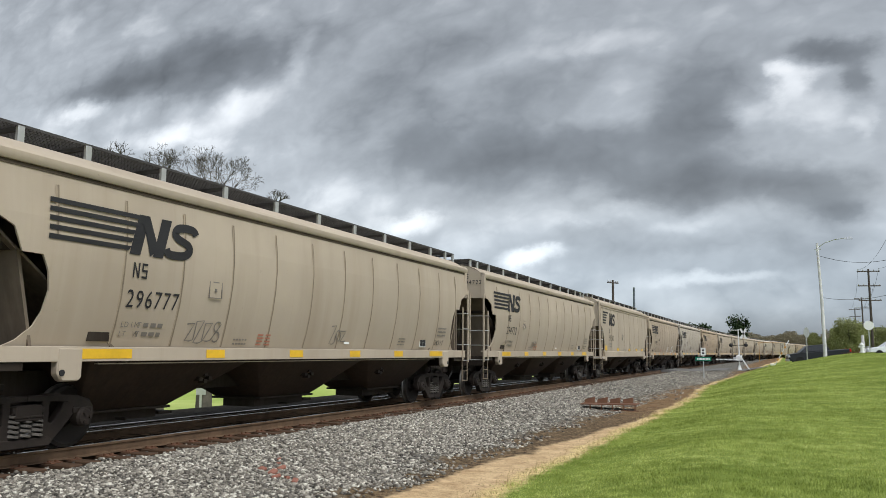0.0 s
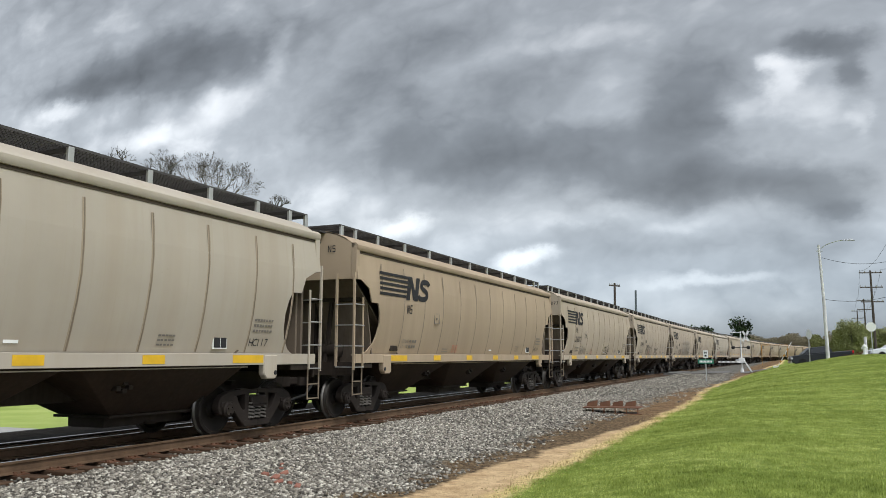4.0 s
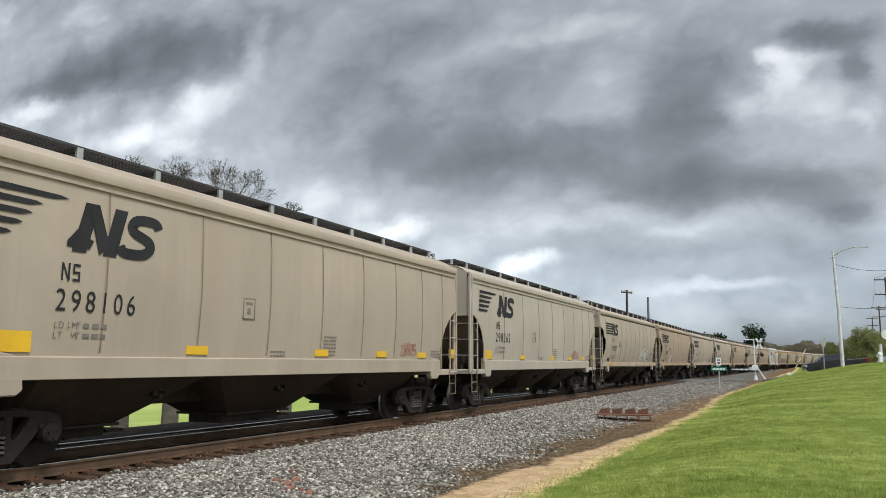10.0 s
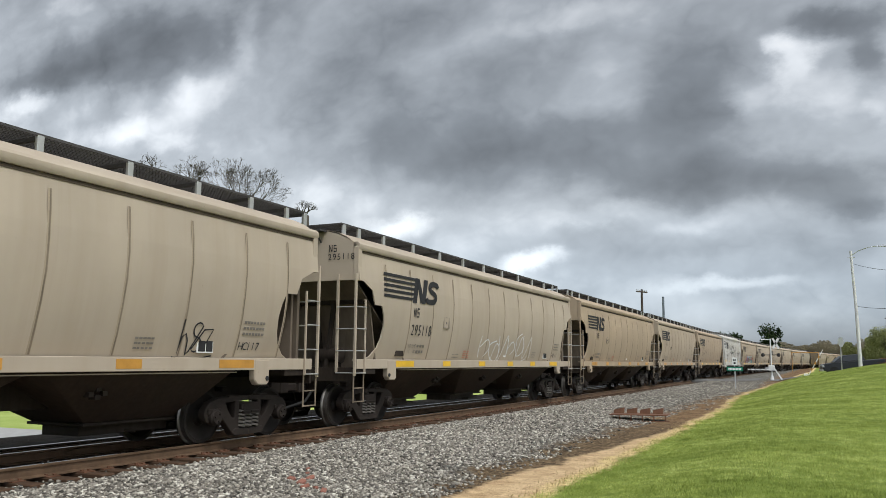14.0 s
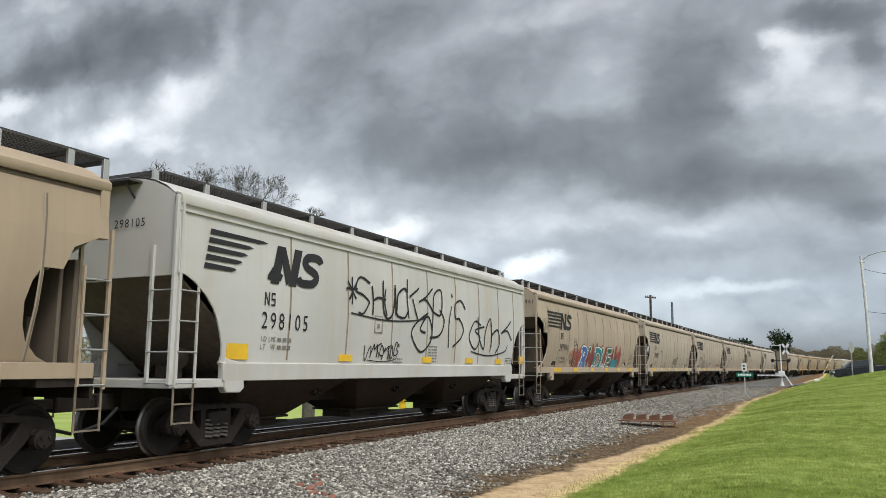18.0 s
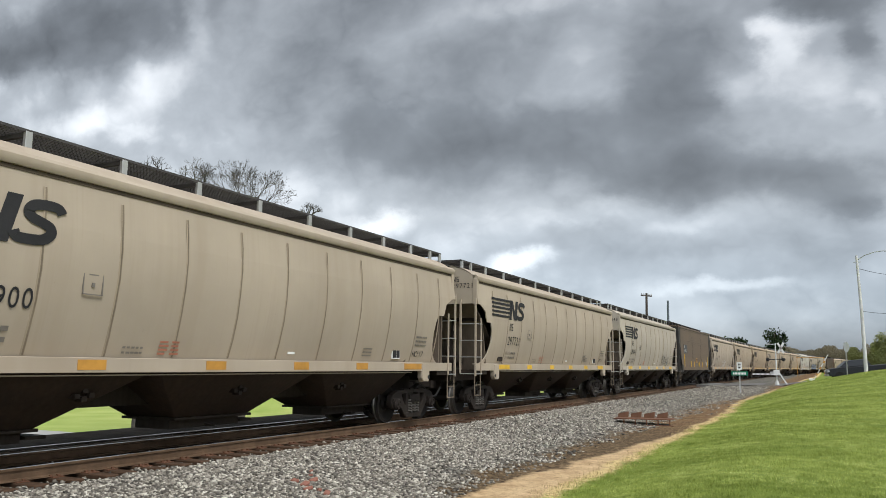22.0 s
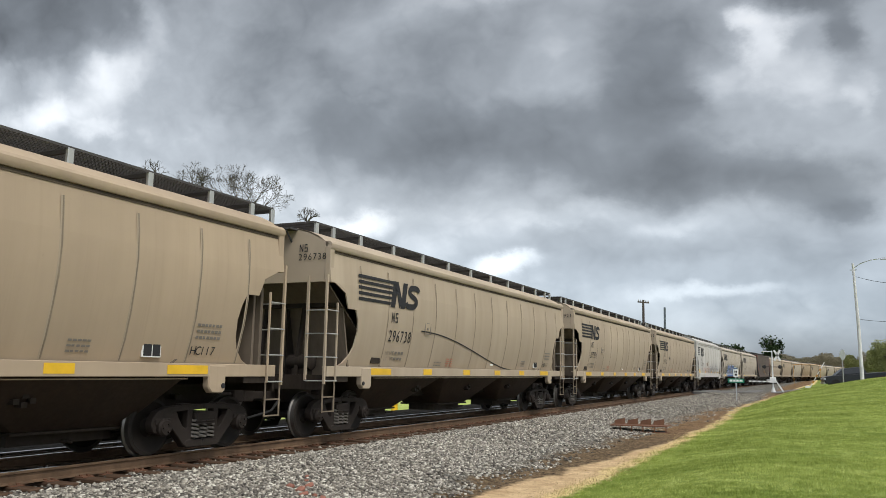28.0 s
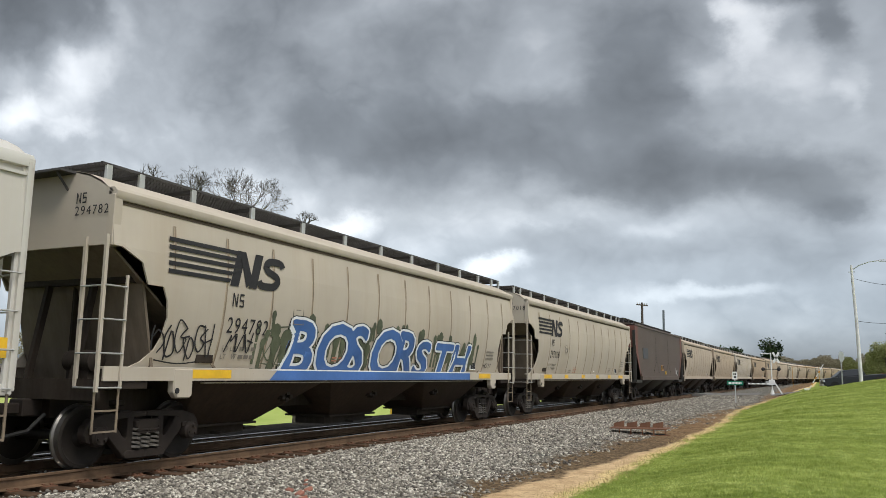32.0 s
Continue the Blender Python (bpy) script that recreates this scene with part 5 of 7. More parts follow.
    part("spray_tag", scribble(5, 5.1, 1.6, 0.45, 0.42, straight, 0.03, 1), SPRAYWHITE, car, "small white spray tag")
    s = Shape().box(1.55, 1.572, 5.7, 6.0, 1.54, 1.84)
    s.use(1).box(1.56, 1.578, 5.72, 5.84, 1.57, 1.81).box(1.56, 1.578, 5.87, 5.98, 1.57, 1.81)
    part("data_panel", s, (WHITE, INK), car, "white and black data panel")
    return car, L, straight


MESH = {"wheels": wheel_mesh(), "frame": frame_mesh(), "spring": spring_mesh()}
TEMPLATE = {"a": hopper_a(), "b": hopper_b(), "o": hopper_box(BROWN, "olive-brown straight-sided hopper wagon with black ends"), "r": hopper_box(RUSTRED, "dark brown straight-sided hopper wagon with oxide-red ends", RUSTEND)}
PITCH = {"a": 18.15, "b": 16.86, "o": 17.42, "r": 17.42}

# kind, paint, number, orange reflectors, spray tags: (style, from the front end, height over rail, length, size, ink)
T = {"k": INK, "g": GREYINK, "r": REDINK, "w": SPRAYWHITE, "m": MOSS, "n": NAVY}
TRAIN = [
    ("a", "dust", "", 0, ()), ("a", "tan", "", 1, ()),
    ("a", "beige", "296777", 0, (("g", 4.0, 1.55, 0.9, 0.45), ("g", 8.6, 1.6, 0.7, 0.4))),
    ("a", "beige", "294722", 0, (("g", 5.6, 1.6, 0.6, 0.3),)),
    ("b", "beige", "298160", 0, ()),
    ("a", "dust", "297995", 1, (("w", 9.5, 1.52, 0.7, 0.45), ("w", 12.0, 1.52, 0.8, 0.5))),
    ("a", "pale", "296147", 0, (("k:gdbe", 6.8, 1.5, 1.5, 0.62),)),
    ("a", "tan", "", 0, ()),
    ("a", "beige", "296077", 0, (("g", 3.7, 1.5, 1.2, 0.4), ("k", 9.2, 1.55, 1.3, 0.5))),
    ("a", "beige", "294809", 0, (("k:chebga", 4.8, 1.5, 2.4, 0.65), ("k:dece", 8.6, 1.5, 1.6, 0.5))),
    ("a", "beige", "294882", 0, (("k:ACHOOS", 4.5, 1.62, 1.6, 0.42), ("scuff", 6.7, 1.5, 5.6, 1.35), ("k:ce", 11.6, 1.6, 0.8, 0.6))),
    ("a", "beige", "294758", 0, (("g", 5.0, 1.6, 1.6, 0.5), ("r", 7.4, 1.6, 1.2, 0.5), ("g", 9.2, 1.55, 1.5, 0.6))),
    ("a", "pale", "296558", 1, (("r:bdbd", 3.7, 1.42, 1.5, 0.75), ("k:cabeg", 5.5, 1.55, 1.45, 0.5), ("k:adce", 7.4, 1.5, 1.7, 0.55), ("k:cdge", 9.7, 1.5, 1.8, 0.55), ("k:hgfe", 12.4, 1.5, 1.6, 0.5), ("r:bec", 14.4, 1.5, 1.0, 0.5))),
    ("b", "beige", "298106", 0, (("r", 12.2, 1.6, 0.9, 0.35),)),
    ("b", "pale", "298262", 0, (("r", 11.5, 1.58, 1.2, 0.4),)),
    ("a", "beige", "296782", 1, (("w:ehdbe", 10.6, 1.5, 2.5, 0.72), ("w:bce", 10.9, 1.55, 1.8, 0.55))),
    ("a", "tan", "297489", 1, (("w", 4.7, 1.5, 0.9, 0.55),)),
    ("a", "beige", "296167", 1, (("k", 12.9, 1.5, 0.8, 0.6),)),
    ("a", "beige", "295118", 0, (("w:beabea", 7.0, 1.5, 4.6, 0.72),)),
    ("a", "tan", "", 1, ()), ("a", "dust", "", 1, ()),
    ("a", "tan", "294739", 0, ()),
    ("b", "white", "298105", 0, (("k:*SHUCK<", 4.6, 2.62, 4.0, 0.78), ("k:BIS", 8.7, 2.1, 2.0, 1.05), ("k:cab<", 11.0, 1.95, 3.2, 1.0), ("k:ahehec", 5.6, 1.62, 1.5, 0.36), ("k:<BOSER!", 8.5, 1.25, 2.1, 0.19), ("k:@", 7.7, 1.75, 1.1, 1.2))),
    ("a", "dust", "297941", 0, (("g", 0.55, 2.72, 0.7, 0.5), ("r", 3.95, 1.85, 0.9, 0.28), ("k", 4.1, 1.55, 0.5, 0.38), ("piece_a", 5.4, 1.32, 6.4, 0.95), ("r", 13.1, 1.6, 0.6, 0.35))),
    ("a", "beige", "294893", 0, (("k:hedc", 8.6, 1.5, 1.7, 0.6),)),
    ("a", "beige", "294975", 0, (("k:ceah", 3.8, 1.62, 1.3, 0.45), ("k:ah", 3.7, 1.5, 1.4, 0.14), ("k:bd", 6.3, 1.42, 0.8, 0.6), ("k:bec", 7.9, 1.72, 0.8, 0.22), ("r:cebabec", 12.0, 1.5, 2.2, 0.45))),
    ("a", "beige", "294900", 1, ()),
    ("a", "beige", "297721", 0, (("g", 11.6, 1.6, 0.5, 0.3),)),
    ("a", "pale", "296443", 0, (("k:dbhfeg", 11.2, 1.48, 2.5, 0.6),)),
    ("o", "", "270828", 0, ()),
    ("a", "beige", "296908", 1, (("w:TRIceTE", 7.2, 1.5, 3.2, 0.5),)),
    ("a", "dust", "", 0, ()),
    ("a", "tan", "297629", 0, ()),
    ("a", "dust", "296738", 0, (("line", 4.2, 2.4, 8.0, 1.0),)),
    ("a", "dust", "297921", 0, ()),
    ("a", "dust", "297922", 0, ()),
    ("b", "white", "298128", 0, (("r:ceagfec", 3.4, 1.5, 3.8, 0.55), ("r:ae", 5.2, 2.0, 1.4, 0.4), ("n:cecbeaeb", 7.2, 1.32, 6.3, 0.88), ("n:WDK", 11.0, 2.15, 0.7, 0.28))),
    ("a", "pale", "294782", 0, (("k:bececg", 0.95, 1.62, 1.35, 0.5), ("k:hag", 2.6, 1.75, 0.7, 0.3), ("m", 3.6, 1.5, 1.8, 0.8), ("piece_b", 4.2, 1.34, 8.9, 1.05))),
    ("a", "pale", "297018", 0, ()), ("r", "", "", 0, ()),
] + [("b" if i % 7 == 4 else "a", ("beige", "dust", "pale", "tan", "dust", "beige", "pale")[i % 7], "", 0, ()) for i in range(22)]
FORWARD = {"294722": 0.25}   # lettering set nearer the front end than on the others
LEAD = 2           # wagons already past when the clip begins


def paint_piece(car, style, y, z, w, h, surface):
    """A large colourful spray piece: splashes, a pale outline and filled letters."""
    rnd = random.Random(5)
    word, fills, splash = ("RIDLE", (BLUE, LEAFGREEN, TEAL, LEAFGREEN, LEAFGREEN), SPRAYRED) if style == "piece_a" else ("BOSORSTH", (BLUE,) * 8, MOSS)
    s = Shape()
    for i in range(120 if style == "piece_a" else 90):
        a = y - 0.9 + rnd.random() * (w + 1.6)
        top = z + h * rnd.uniform(0.5, 1.10)
        r = rnd.uniform(0.03, 0.15)
        pts = [(a + r * math.cos(q * 0.785) * rnd.uniform(0.88, 1.06), top + r * 1.3 * math.sin(q * 0.785) * rnd.uniform(0.88, 1.06)) for q in range(8)]
        s.add([(surface(max(q, 1.33)) + 0.010 + i * 0.00005, p, max(q, 1.33)) for p, q in pts], [tuple(range(8))])
        ribbon(s, [(a, top), (a + 0.02, max(z, top - h * rnd.uniform(0.3, 0.9)))], r * 1.2, surface, 0.0101 + i * 0.00005)
    tagged(part("spray_cloud", s, splash, car, "misty spray paint background"), kind="stuff")
    step = w * (0.80 if style == "piece_a" else 0.98) / len(word)
    for i, ch in enumerate(word):
        size = h * (1.0 if i < 5 else 0.8)
        k = size / 0.70
        q = step / (0.62 * k) * (1.12 if style == "piece_a" else 1.02)
        def ring(grow, lift, mat, label, parent):
            t = Shape()
            for n in range(13):
                dy, dz = (grow * math.cos(n * 0.5236), grow * 0.8 * math.sin(n * 0.5236)) if n else (0.0, 0.0)
                write(t, ch, y + i * step + dy, z + 0.03 + dz, size, surface, lift=lift + 0.0003 * i + dy * 0.002 + dz * 0.001, slant=0.12, squeeze=q)
            return part(label, t, mat, parent, label.replace("_", " "))
        shade = ring(0.145, 0.016, INK, "spray_shadow", car)
        ring(0.12, 0.021, SPRAYWHITE, "spray_outline", shade)
        ring(0.052, 0.026, fills[i % len(fills)], "spray_letter", shade)
    if style == "piece_b":
        def band(a, b, c, lift):
            return [(1.53 + lift, a, b), (1.53 + lift, a + 0.25, c), (1.53 + lift, y + w, c), (1.53 + lift, y + w, b)]
        part("spray_base", Shape().add(band(y - 0.4, 1.275, 1.47, 0.008), [(0, 1, 2, 3)]), BLUE, car, "blue spray base line")
        part("spray_edge", Shape().add(band(y - 0.45, 1.455, 1.475, 0.010), [(0, 1, 2, 3)]), SPRAYWHITE, car, "white spray line")
    if style == "piece_a":
        part("spray_tail", scribble(8, y + w * 0.82, z, w * 0.2, h * 0.6, surface, 0.13, 3, 0.02), TEAL, car, "teal spray strokes")


def build_train():
    cars = []
    y = 5.74 - PITCH["a"] * LEAD
    for i, (kind, tint, number, dull, tags) in enumerate(TRAIN):
        root, L, surface = TEMPLATE[kind]
        middle = y + PITCH[kind] / 2
        y += PITCH[kind]
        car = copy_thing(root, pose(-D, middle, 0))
        # the last wagons stay far away: they keep what can be told apart
        if i > 38 or i == 0:
            for o in list(car.children_recursive):
                if o.name.split(".")[0] in ("rung", "sill_step", "shear_plate", "bin_flange", "stile", "end_step", "spring", "far_posts", "reflector", "end_brace", "far_weld_seams", "vibrator_bracket", "air_hose", "notice_lettering", "stencil_lettering", "red_notice", "inspection_box", "jacking_hole", "small_placard", "card_holder", "end_lettering", "end_upright", "front_bulkhead", "jacking_pad", "coupler", "brake_cylinder", "brake_reservoir", "brake_wheel", "mark_lettering"):
                    bpy.data.objects.remove(o)
        swaps = {}
        if tint:
            swaps[PAINT] = TINTS[tint]
        if dull:
            swaps[YELLOW] = ORANGE if dull == 1 else SEAM
        for o in car.children_recursive:
            if o.type == "MESH":
                for slot in o.material_slots:
                    if slot.material in swaps:
                        target = swaps[slot.material]
                        slot.link = "OBJECT"
                        slot.material = target
        words = {"tan": "tan", "dust": "dusty tan", "beige": "beige", "pale": "pale beige-grey", "white": "off-white"}
        spray = ""
        if tags:
            spray = " with a large spray-painted piece" if any(t[0].startswith("piece") for t in tags) else " with spray-paint tags"
        if kind == "a":
            tagged(car, f"{words[tint]} round-sided hopper wagon{spray or ' on the rails'}")
        elif kind == "b":
            tagged(car, f"{words[tint]} hopper wagon, deep cream sill{spray}")
        for o in car.children:
            if number in FORWARD and o.name.split(".")[0] in ("logo", "mark_lettering", "data_lettering", "inspection_box"):
                o.location.y -= FORWARD[number]
        if number:
            s = Shape()
            if kind == "o":
                write(s, number, -5.98, 2.50, 0.21, surface, 0.70, 0.026)
                mini_mark(s, lambda z: 1.562, -5.98, 2.78, 0.2)
                tagged(part("number", s, WHITE, car, "white road number"), kind="stuff")
            else:
                a, z, h = (2.56, 2.08, 0.27) if kind == "a" else (2.06, 2.12, 0.30)
                write(s, number, -L + a - FORWARD.get(number, 0.0), z, h, surface, 0.59 if kind == "a" else 0.68, squeeze=0.85)
                tagged(part("number", s, INK, car, "black road number"), kind="stuff")
            e = Shape()
            write(e, number, 0, 0, 0.14, lambda z: 0, 0.6)
            part("end_number", Shape().add([(v[1] + (0.76 if kind == "a" else 0.14), -L - 0.022, v[2] + 3.68) for v in e.v], e.f), WHITE if kind == "o" else INK, car, "small road number")
        for j, (style, a, z, w, h) in enumerate(tags):
            if style.startswith("piece"):
                paint_piece(car, style, -L + a, z, w, h, surface)
            elif style == "line":
                pts = [(-L + a + w * q / 24, z - h * (3 * (q / 24) ** 2 - 2 * (q / 24) ** 3) + 0.25 * max(0, q / 24 - 0.75)) for q in range(25)]
                part("scrape_line", ribbon(Shape(), pts, 0.03, surface), INK, car, "long thin black scrape")
            elif style.startswith("scuff"):
                for ink, n, label in ((SPRAYDUST, 260, "pale scrubbed-out spray paint"), (GREYINK, 300, "dark smears of scrubbed-out spray paint")):
                    tagged(part("scrubbed_paint", scuffed(i + n, -L + a, z, w, h, surface, n, 0.011 if n < 300 else 0.023), ink, car, label), kind="stuff")
            elif ":" in style:
                ink, word = style.split(":")
                part("spray_tag", sprayed(word, i * 7 + j, -L + a, z, w, h, surface, (0.05 if h > 0.75 else 0.03)), T[ink], car, "quick spray-paint tag")
            else:
                part("spray_tag", scribble(i * 7 + j, -L + a, z, w, h, surface, (0.034 if h > 0.6 else 0.027) * (1.4 if style == "w" else 1.0), 2 if style in "wm" else 1), T[style], car, "quick spray-paint tag")
        cars.append((car, middle))
    return cars


CARS = build_train()
for root, *_ in TEMPLATE.values():
    for o in list(root.children_recursive) + [root]:
        bpy.data.objects.remove(o)


# ---- how the track bends and the train runs ----
RUN = [(0, 0.05), (3, 0.1), (6, -0.06), (8, -0.2), (9, -0.02), (10.5, -0.15), (12.5, -0.3), (14.5, -0.28), (17, -0.2), (19, 0.1), (22.5, 0.12), (25.5, 0.36), (28.3, 0.06), (30, -0.15), (32, -0.27)]


def bend(s):
    """How far the track has swung to the right at s metres along it, and its turn in degrees."""
    d = max(0.0, s - 62.0)
    return 0.000315 * d * d, -math.degrees(math.atan(0.00063 * d))


def on_track(s):
    off, turn = bend(s)
    return pose(-D + off, s, 0, 0, 0, turn)


def run(t):
    """How far the train has gone at t seconds."""
    ts = [r[0] for r in RUN]
    return 20.0568 * t - 0.0153 * t * t - float(np.interp(t, ts, [r[1] for r in RUN])) + 0.05


# ---- ground ----
def grid_mesh(name, xs, ys, height, material):
    X, Y = np.meshgrid(xs, ys)
    Z = height(X, Y)
    v = np.stack([X, Y, Z], -1).reshape(-1, 3)
    w = len(xs)
    f = [(j * w + i, j * w + i + 1, (j + 1) * w + i + 1, (j + 1) * w + i) for j in range(len(ys) - 1) for i in range(w - 1)]
    me = bpy.data.meshes.new(name)
    me.from_pydata(v.tolist(), [], f)
    me.materials.append(material)
    me.shade_smooth()
    return me


gx = np.unique(np.concatenate([[-4600, -2000, -800, -300, -120, -60, -35], np.arange(-24, 14.1, 0.5), [18, 26, 40, 70, 150, 400, 1200, 4600]]))
gy = np.unique(np.concatenate([[-4600, -1500, -400, -120, -50, -20], np.arange(-10, 40, 0.5), np.arange(40, 120, 2), [130, 160, 220, 350, 700, 1500, 4600]]))
ground = thing("ground", "gravel shoulder, bare dirt, straw and mown spring grass", "ground", kind="structure", data=grid_mesh("ground", gx, gy, land, GROUND))

# ---- sky ----
H = 600.0


def deck_mesh():
    rings, spokes, reach = 26, 64, 4800.0
    v = [(0, 0, H)]
    for i in range(1, rings + 1):
        r = reach * (i / rings) ** 1.4
        v += [(r * math.cos(2 * math.pi * j / spokes), r * math.sin(2 * math.pi * j / spokes), H - H * 1.02 * (r / reach) ** 2) for j in range(spokes)]
    f = [(0, 1 + j, 1 + (j + 1) % spokes) for j in range(spokes)]
    f += [(1 + i * spokes + j, 1 + (i + 1) * spokes + j, 1 + (i + 1) * spokes + (j + 1) % spokes, 1 + i * spokes + (j + 1) % spokes) for i in range(rings - 1) for j in range(spokes)]
    me = bpy.data.meshes.new("cloud_layer")
    me.from_pydata(v, [], f)
    me.shade_smooth()
    me.materials.append(cloud_material(H))
    return me


clouds = thing("cloud_layer", "heavy grey storm clouds with bright breaks, drifting slowly", "clouds", kind="structure", data=deck_mesh())

# ---- track ----
track = thing("railway_track", "rusty rails on dark creosoted wooden ties", "railway track", kind="structure")
RAIL = [(-0.07, -0.172), (0.07, -0.172), (0.07, -0.160), (0.014, -0.140), (0.010, -0.045), (0.036, -0.035), (0.037, -0.008), (0.028, 0.0), (-0.028, 0.0), (-0.037, -0.008), (-0.036, -0.035), (-0.010, -0.045), (-0.014, -0.140), (-0.07, -0.160)]


def rail_mesh():
    s = Shape()
    ys = [-420, -60, 0, 60] + list(range(70, 640, 10))
    n = len(RAIL)
    s.add([(x + bend(y)[0], y, z) for y in ys for x, z in RAIL], [])
    for k in range(len(ys) - 1):
        for i in range(n):
            s.slot = 1 if i in (7,) else 0
            s.f.append((k * n + i, k * n + (i + 1) % n, (k + 1) * n + (i + 1) % n, (k + 1) * n + i))
            s.mi.append(s.slot)
    return s.mesh("rail", RAILSIDE, TREAD, sharp=40)


rm = rail_mesh()
for x in (-0.7535, 0.7535):
    part("rail", rm, None, track, "rusty rail with a polished head", pose(-D + x, 0, 0))
loose = thing("spare_rail", "old polished rail lying beside the track", "rail", data=Shape().prism([(a, b) for a, b in RAIL], -30, 60, "y").mesh("spare_rail", TREAD), at=pose(-D - 1.95, 0, -0.06))
tie_me = Shape().box(-1.32, 1.32, -0.115, 0.115, -0.36, -0.176).mesh("tie", TIEWOOD, bevel=0.015)
plate_me = Shape().box(-0.19, 0.19, -0.10, 0.10, -0.177, -0.164).box(-0.15, -0.1, -0.06, -0.02, -0.165, -0.14).box(0.1, 0.15, 0.02, 0.06, -0.165, -0.14).box(0.085, 0.12, -0.09, -0.05, -0.165, -0.138).mesh("tie_plate", RUST)
rnd = random.Random(11)
for i in range(170):
    y = -10 + i * 0.5 + rnd.uniform(-0.05, 0.05)
    tie = part("tie", tie_me, None, track, at=pose(-D + rnd.uniform(-0.07, 0.09), y, rnd.uniform(-0.012, 0.004), 0, 0, rnd.uniform(-1.5, 1.5)))
    if -2 < y < 34:
        part("tie_plate", plate_me, None, tie, "rusty tie plate with spikes", pose(0.7535, 0, 0))


def scatter(name, points, sizes, material, flat=0.7, seed=3):
    """Many small angular stones joined into one mesh."""
    r = np.random.RandomState(seed)
    base = np.array([(1, 0, 0), (-1, 0, 0), (0, 1, 0), (0, -1, 0), (0, 0, 1), (0, 0, -1)], float)
    tri = np.array([(0, 2, 4), (2, 1, 4), (1, 3, 4), (3, 0, 4), (2, 0, 5), (1, 2, 5), (3, 1, 5), (0, 3, 5)])
    n = len(points)
    b = base[None] * r.uniform(0.6, 1.25, (n, 6, 1)) + r.uniform(-0.3, 0.3, (n, 6, 3))
    q = r.normal(size=(n, 4))
    q /= np.linalg.norm(q, axis=1, keepdims=True)
    w, x, y, z = q.T
    R = np.stack([1 - 2 * (y * y + z * z), 2 * (x * y - z * w), 2 * (x * z + y * w), 2 * (x * y + z * w), 1 - 2 * (x * x + z * z), 2 * (y * z - x * w), 2 * (x * z - y * w), 2 * (y * z + x * w), 1 - 2 * (x * x + y * y)], -1).reshape(n, 3, 3)
    v = np.einsum("nij,nkj->nki", R, b) * sizes[:, None, None]
    v[:, :, 2] *= flat
    v += points[:, None, :]
    f = tri[None] + (np.arange(n) * 6)[:, None, None]
    me = bpy.data.meshes.new(name)
    me.vertices.add(n * 6)
    me.vertices.foreach_set("co", v.reshape(-1))
    me.loops.add(n * 24)
    me.loops.foreach_set("vertex_index", f.reshape(-1).astype(np.int32))
    me.polygons.add(n * 8)
    me.polygons.foreach_set("loop_start", np.arange(0, n * 24, 3, dtype=np.int32))
    me.update(calc_edges=True)
    me.materials.append(material)
    return me


def lawn_edge(y):
    """Where the lawn begins, across the track's line."""
    return -3.58 - 0.4 * smooth(34, 46, y) + 1.9 * smooth(47, 72, y) + 1.3 * smooth(72, 110, y)


def patches(x, y, size, seed):
    """Smooth random values over the plan, about 0 to 1."""
    g = np.random.RandomState(seed).uniform(0, 1, (257, 257))
    u, w = x / size, y / size
    i, j = np.floor(u).astype(int), np.floor(w).astype(int)
    a, b = u - i, w - j
    a, b = a * a * (3 - 2 * a), b * b * (3 - 2 * b)
    i, j, i2, j2 = i % 257, j % 257, (i + 1) % 257, (j + 1) % 257
    return (g[i, j] * (1 - a) + g[i2, j] * a) * (1 - b) + (g[i, j2] * (1 - a) + g[i2, j2] * a) * b


def stones():
    r = np.random.RandomState(7)
    out = []
    for n, x0, x1, y0, y1 in ((52000, -9.24, -4.9, 6.0, 19.0), (26000, -9.24, -4.9, 19.0, 34.0), (24000, -9.5, -3.0, 34.0, 68.0), (9000, -11.8, -9.3, 3.0, 40.0), (5000, -9.28, -9.1, 4.0, 40.0)):
        x, y = r.uniform(x0, x1, n), r.uniform(y0, y1, n)
        keep = (x < -5.75 - 0.25 * smooth(11, 16, y) + 0.55 * smooth(19, 28, y) + 1.25 * smooth(42, 58, y) + 0.35 * np.sin(y * 1.3) + 0.3 * np.sin(y * 3.7) + r.normal(0, 0.30, n) + 0.9 * (r.uniform(0, 1, n) < 0.10)) & ~((np.abs(x + D - 0.7535) < 0.12))
        out.append(np.stack([x[keep], y[keep]], 1))
    p = np.concatenate(out)
    z = land(p[:, 0], p[:, 1]) + r.uniform(-0.005, 0.02, len(p))
    z = np.where((p[:, 0] > -9.67) & (p[:, 0] < -9.05), np.maximum(z, -0.235 + 0.04 * smooth(-9.05, -9.3, p[:, 0]) * (0.5 + 0.5 * np.sin(p[:, 1] * 5.1) * np.sin(p[:, 1] * 1.7))), z)
    size = r.uniform(0.016, 0.048, len(p)) * np.where(p[:, 1] > 34, 1.15, 1.0)
    return np.column_stack([p, z]), size


sp, ss = stones()
tagged(new("ballast_stones", scatter("ballast_stones", sp, ss, STONE)), "loose grey crushed stone beside the track", "gravel", kind="stuff")


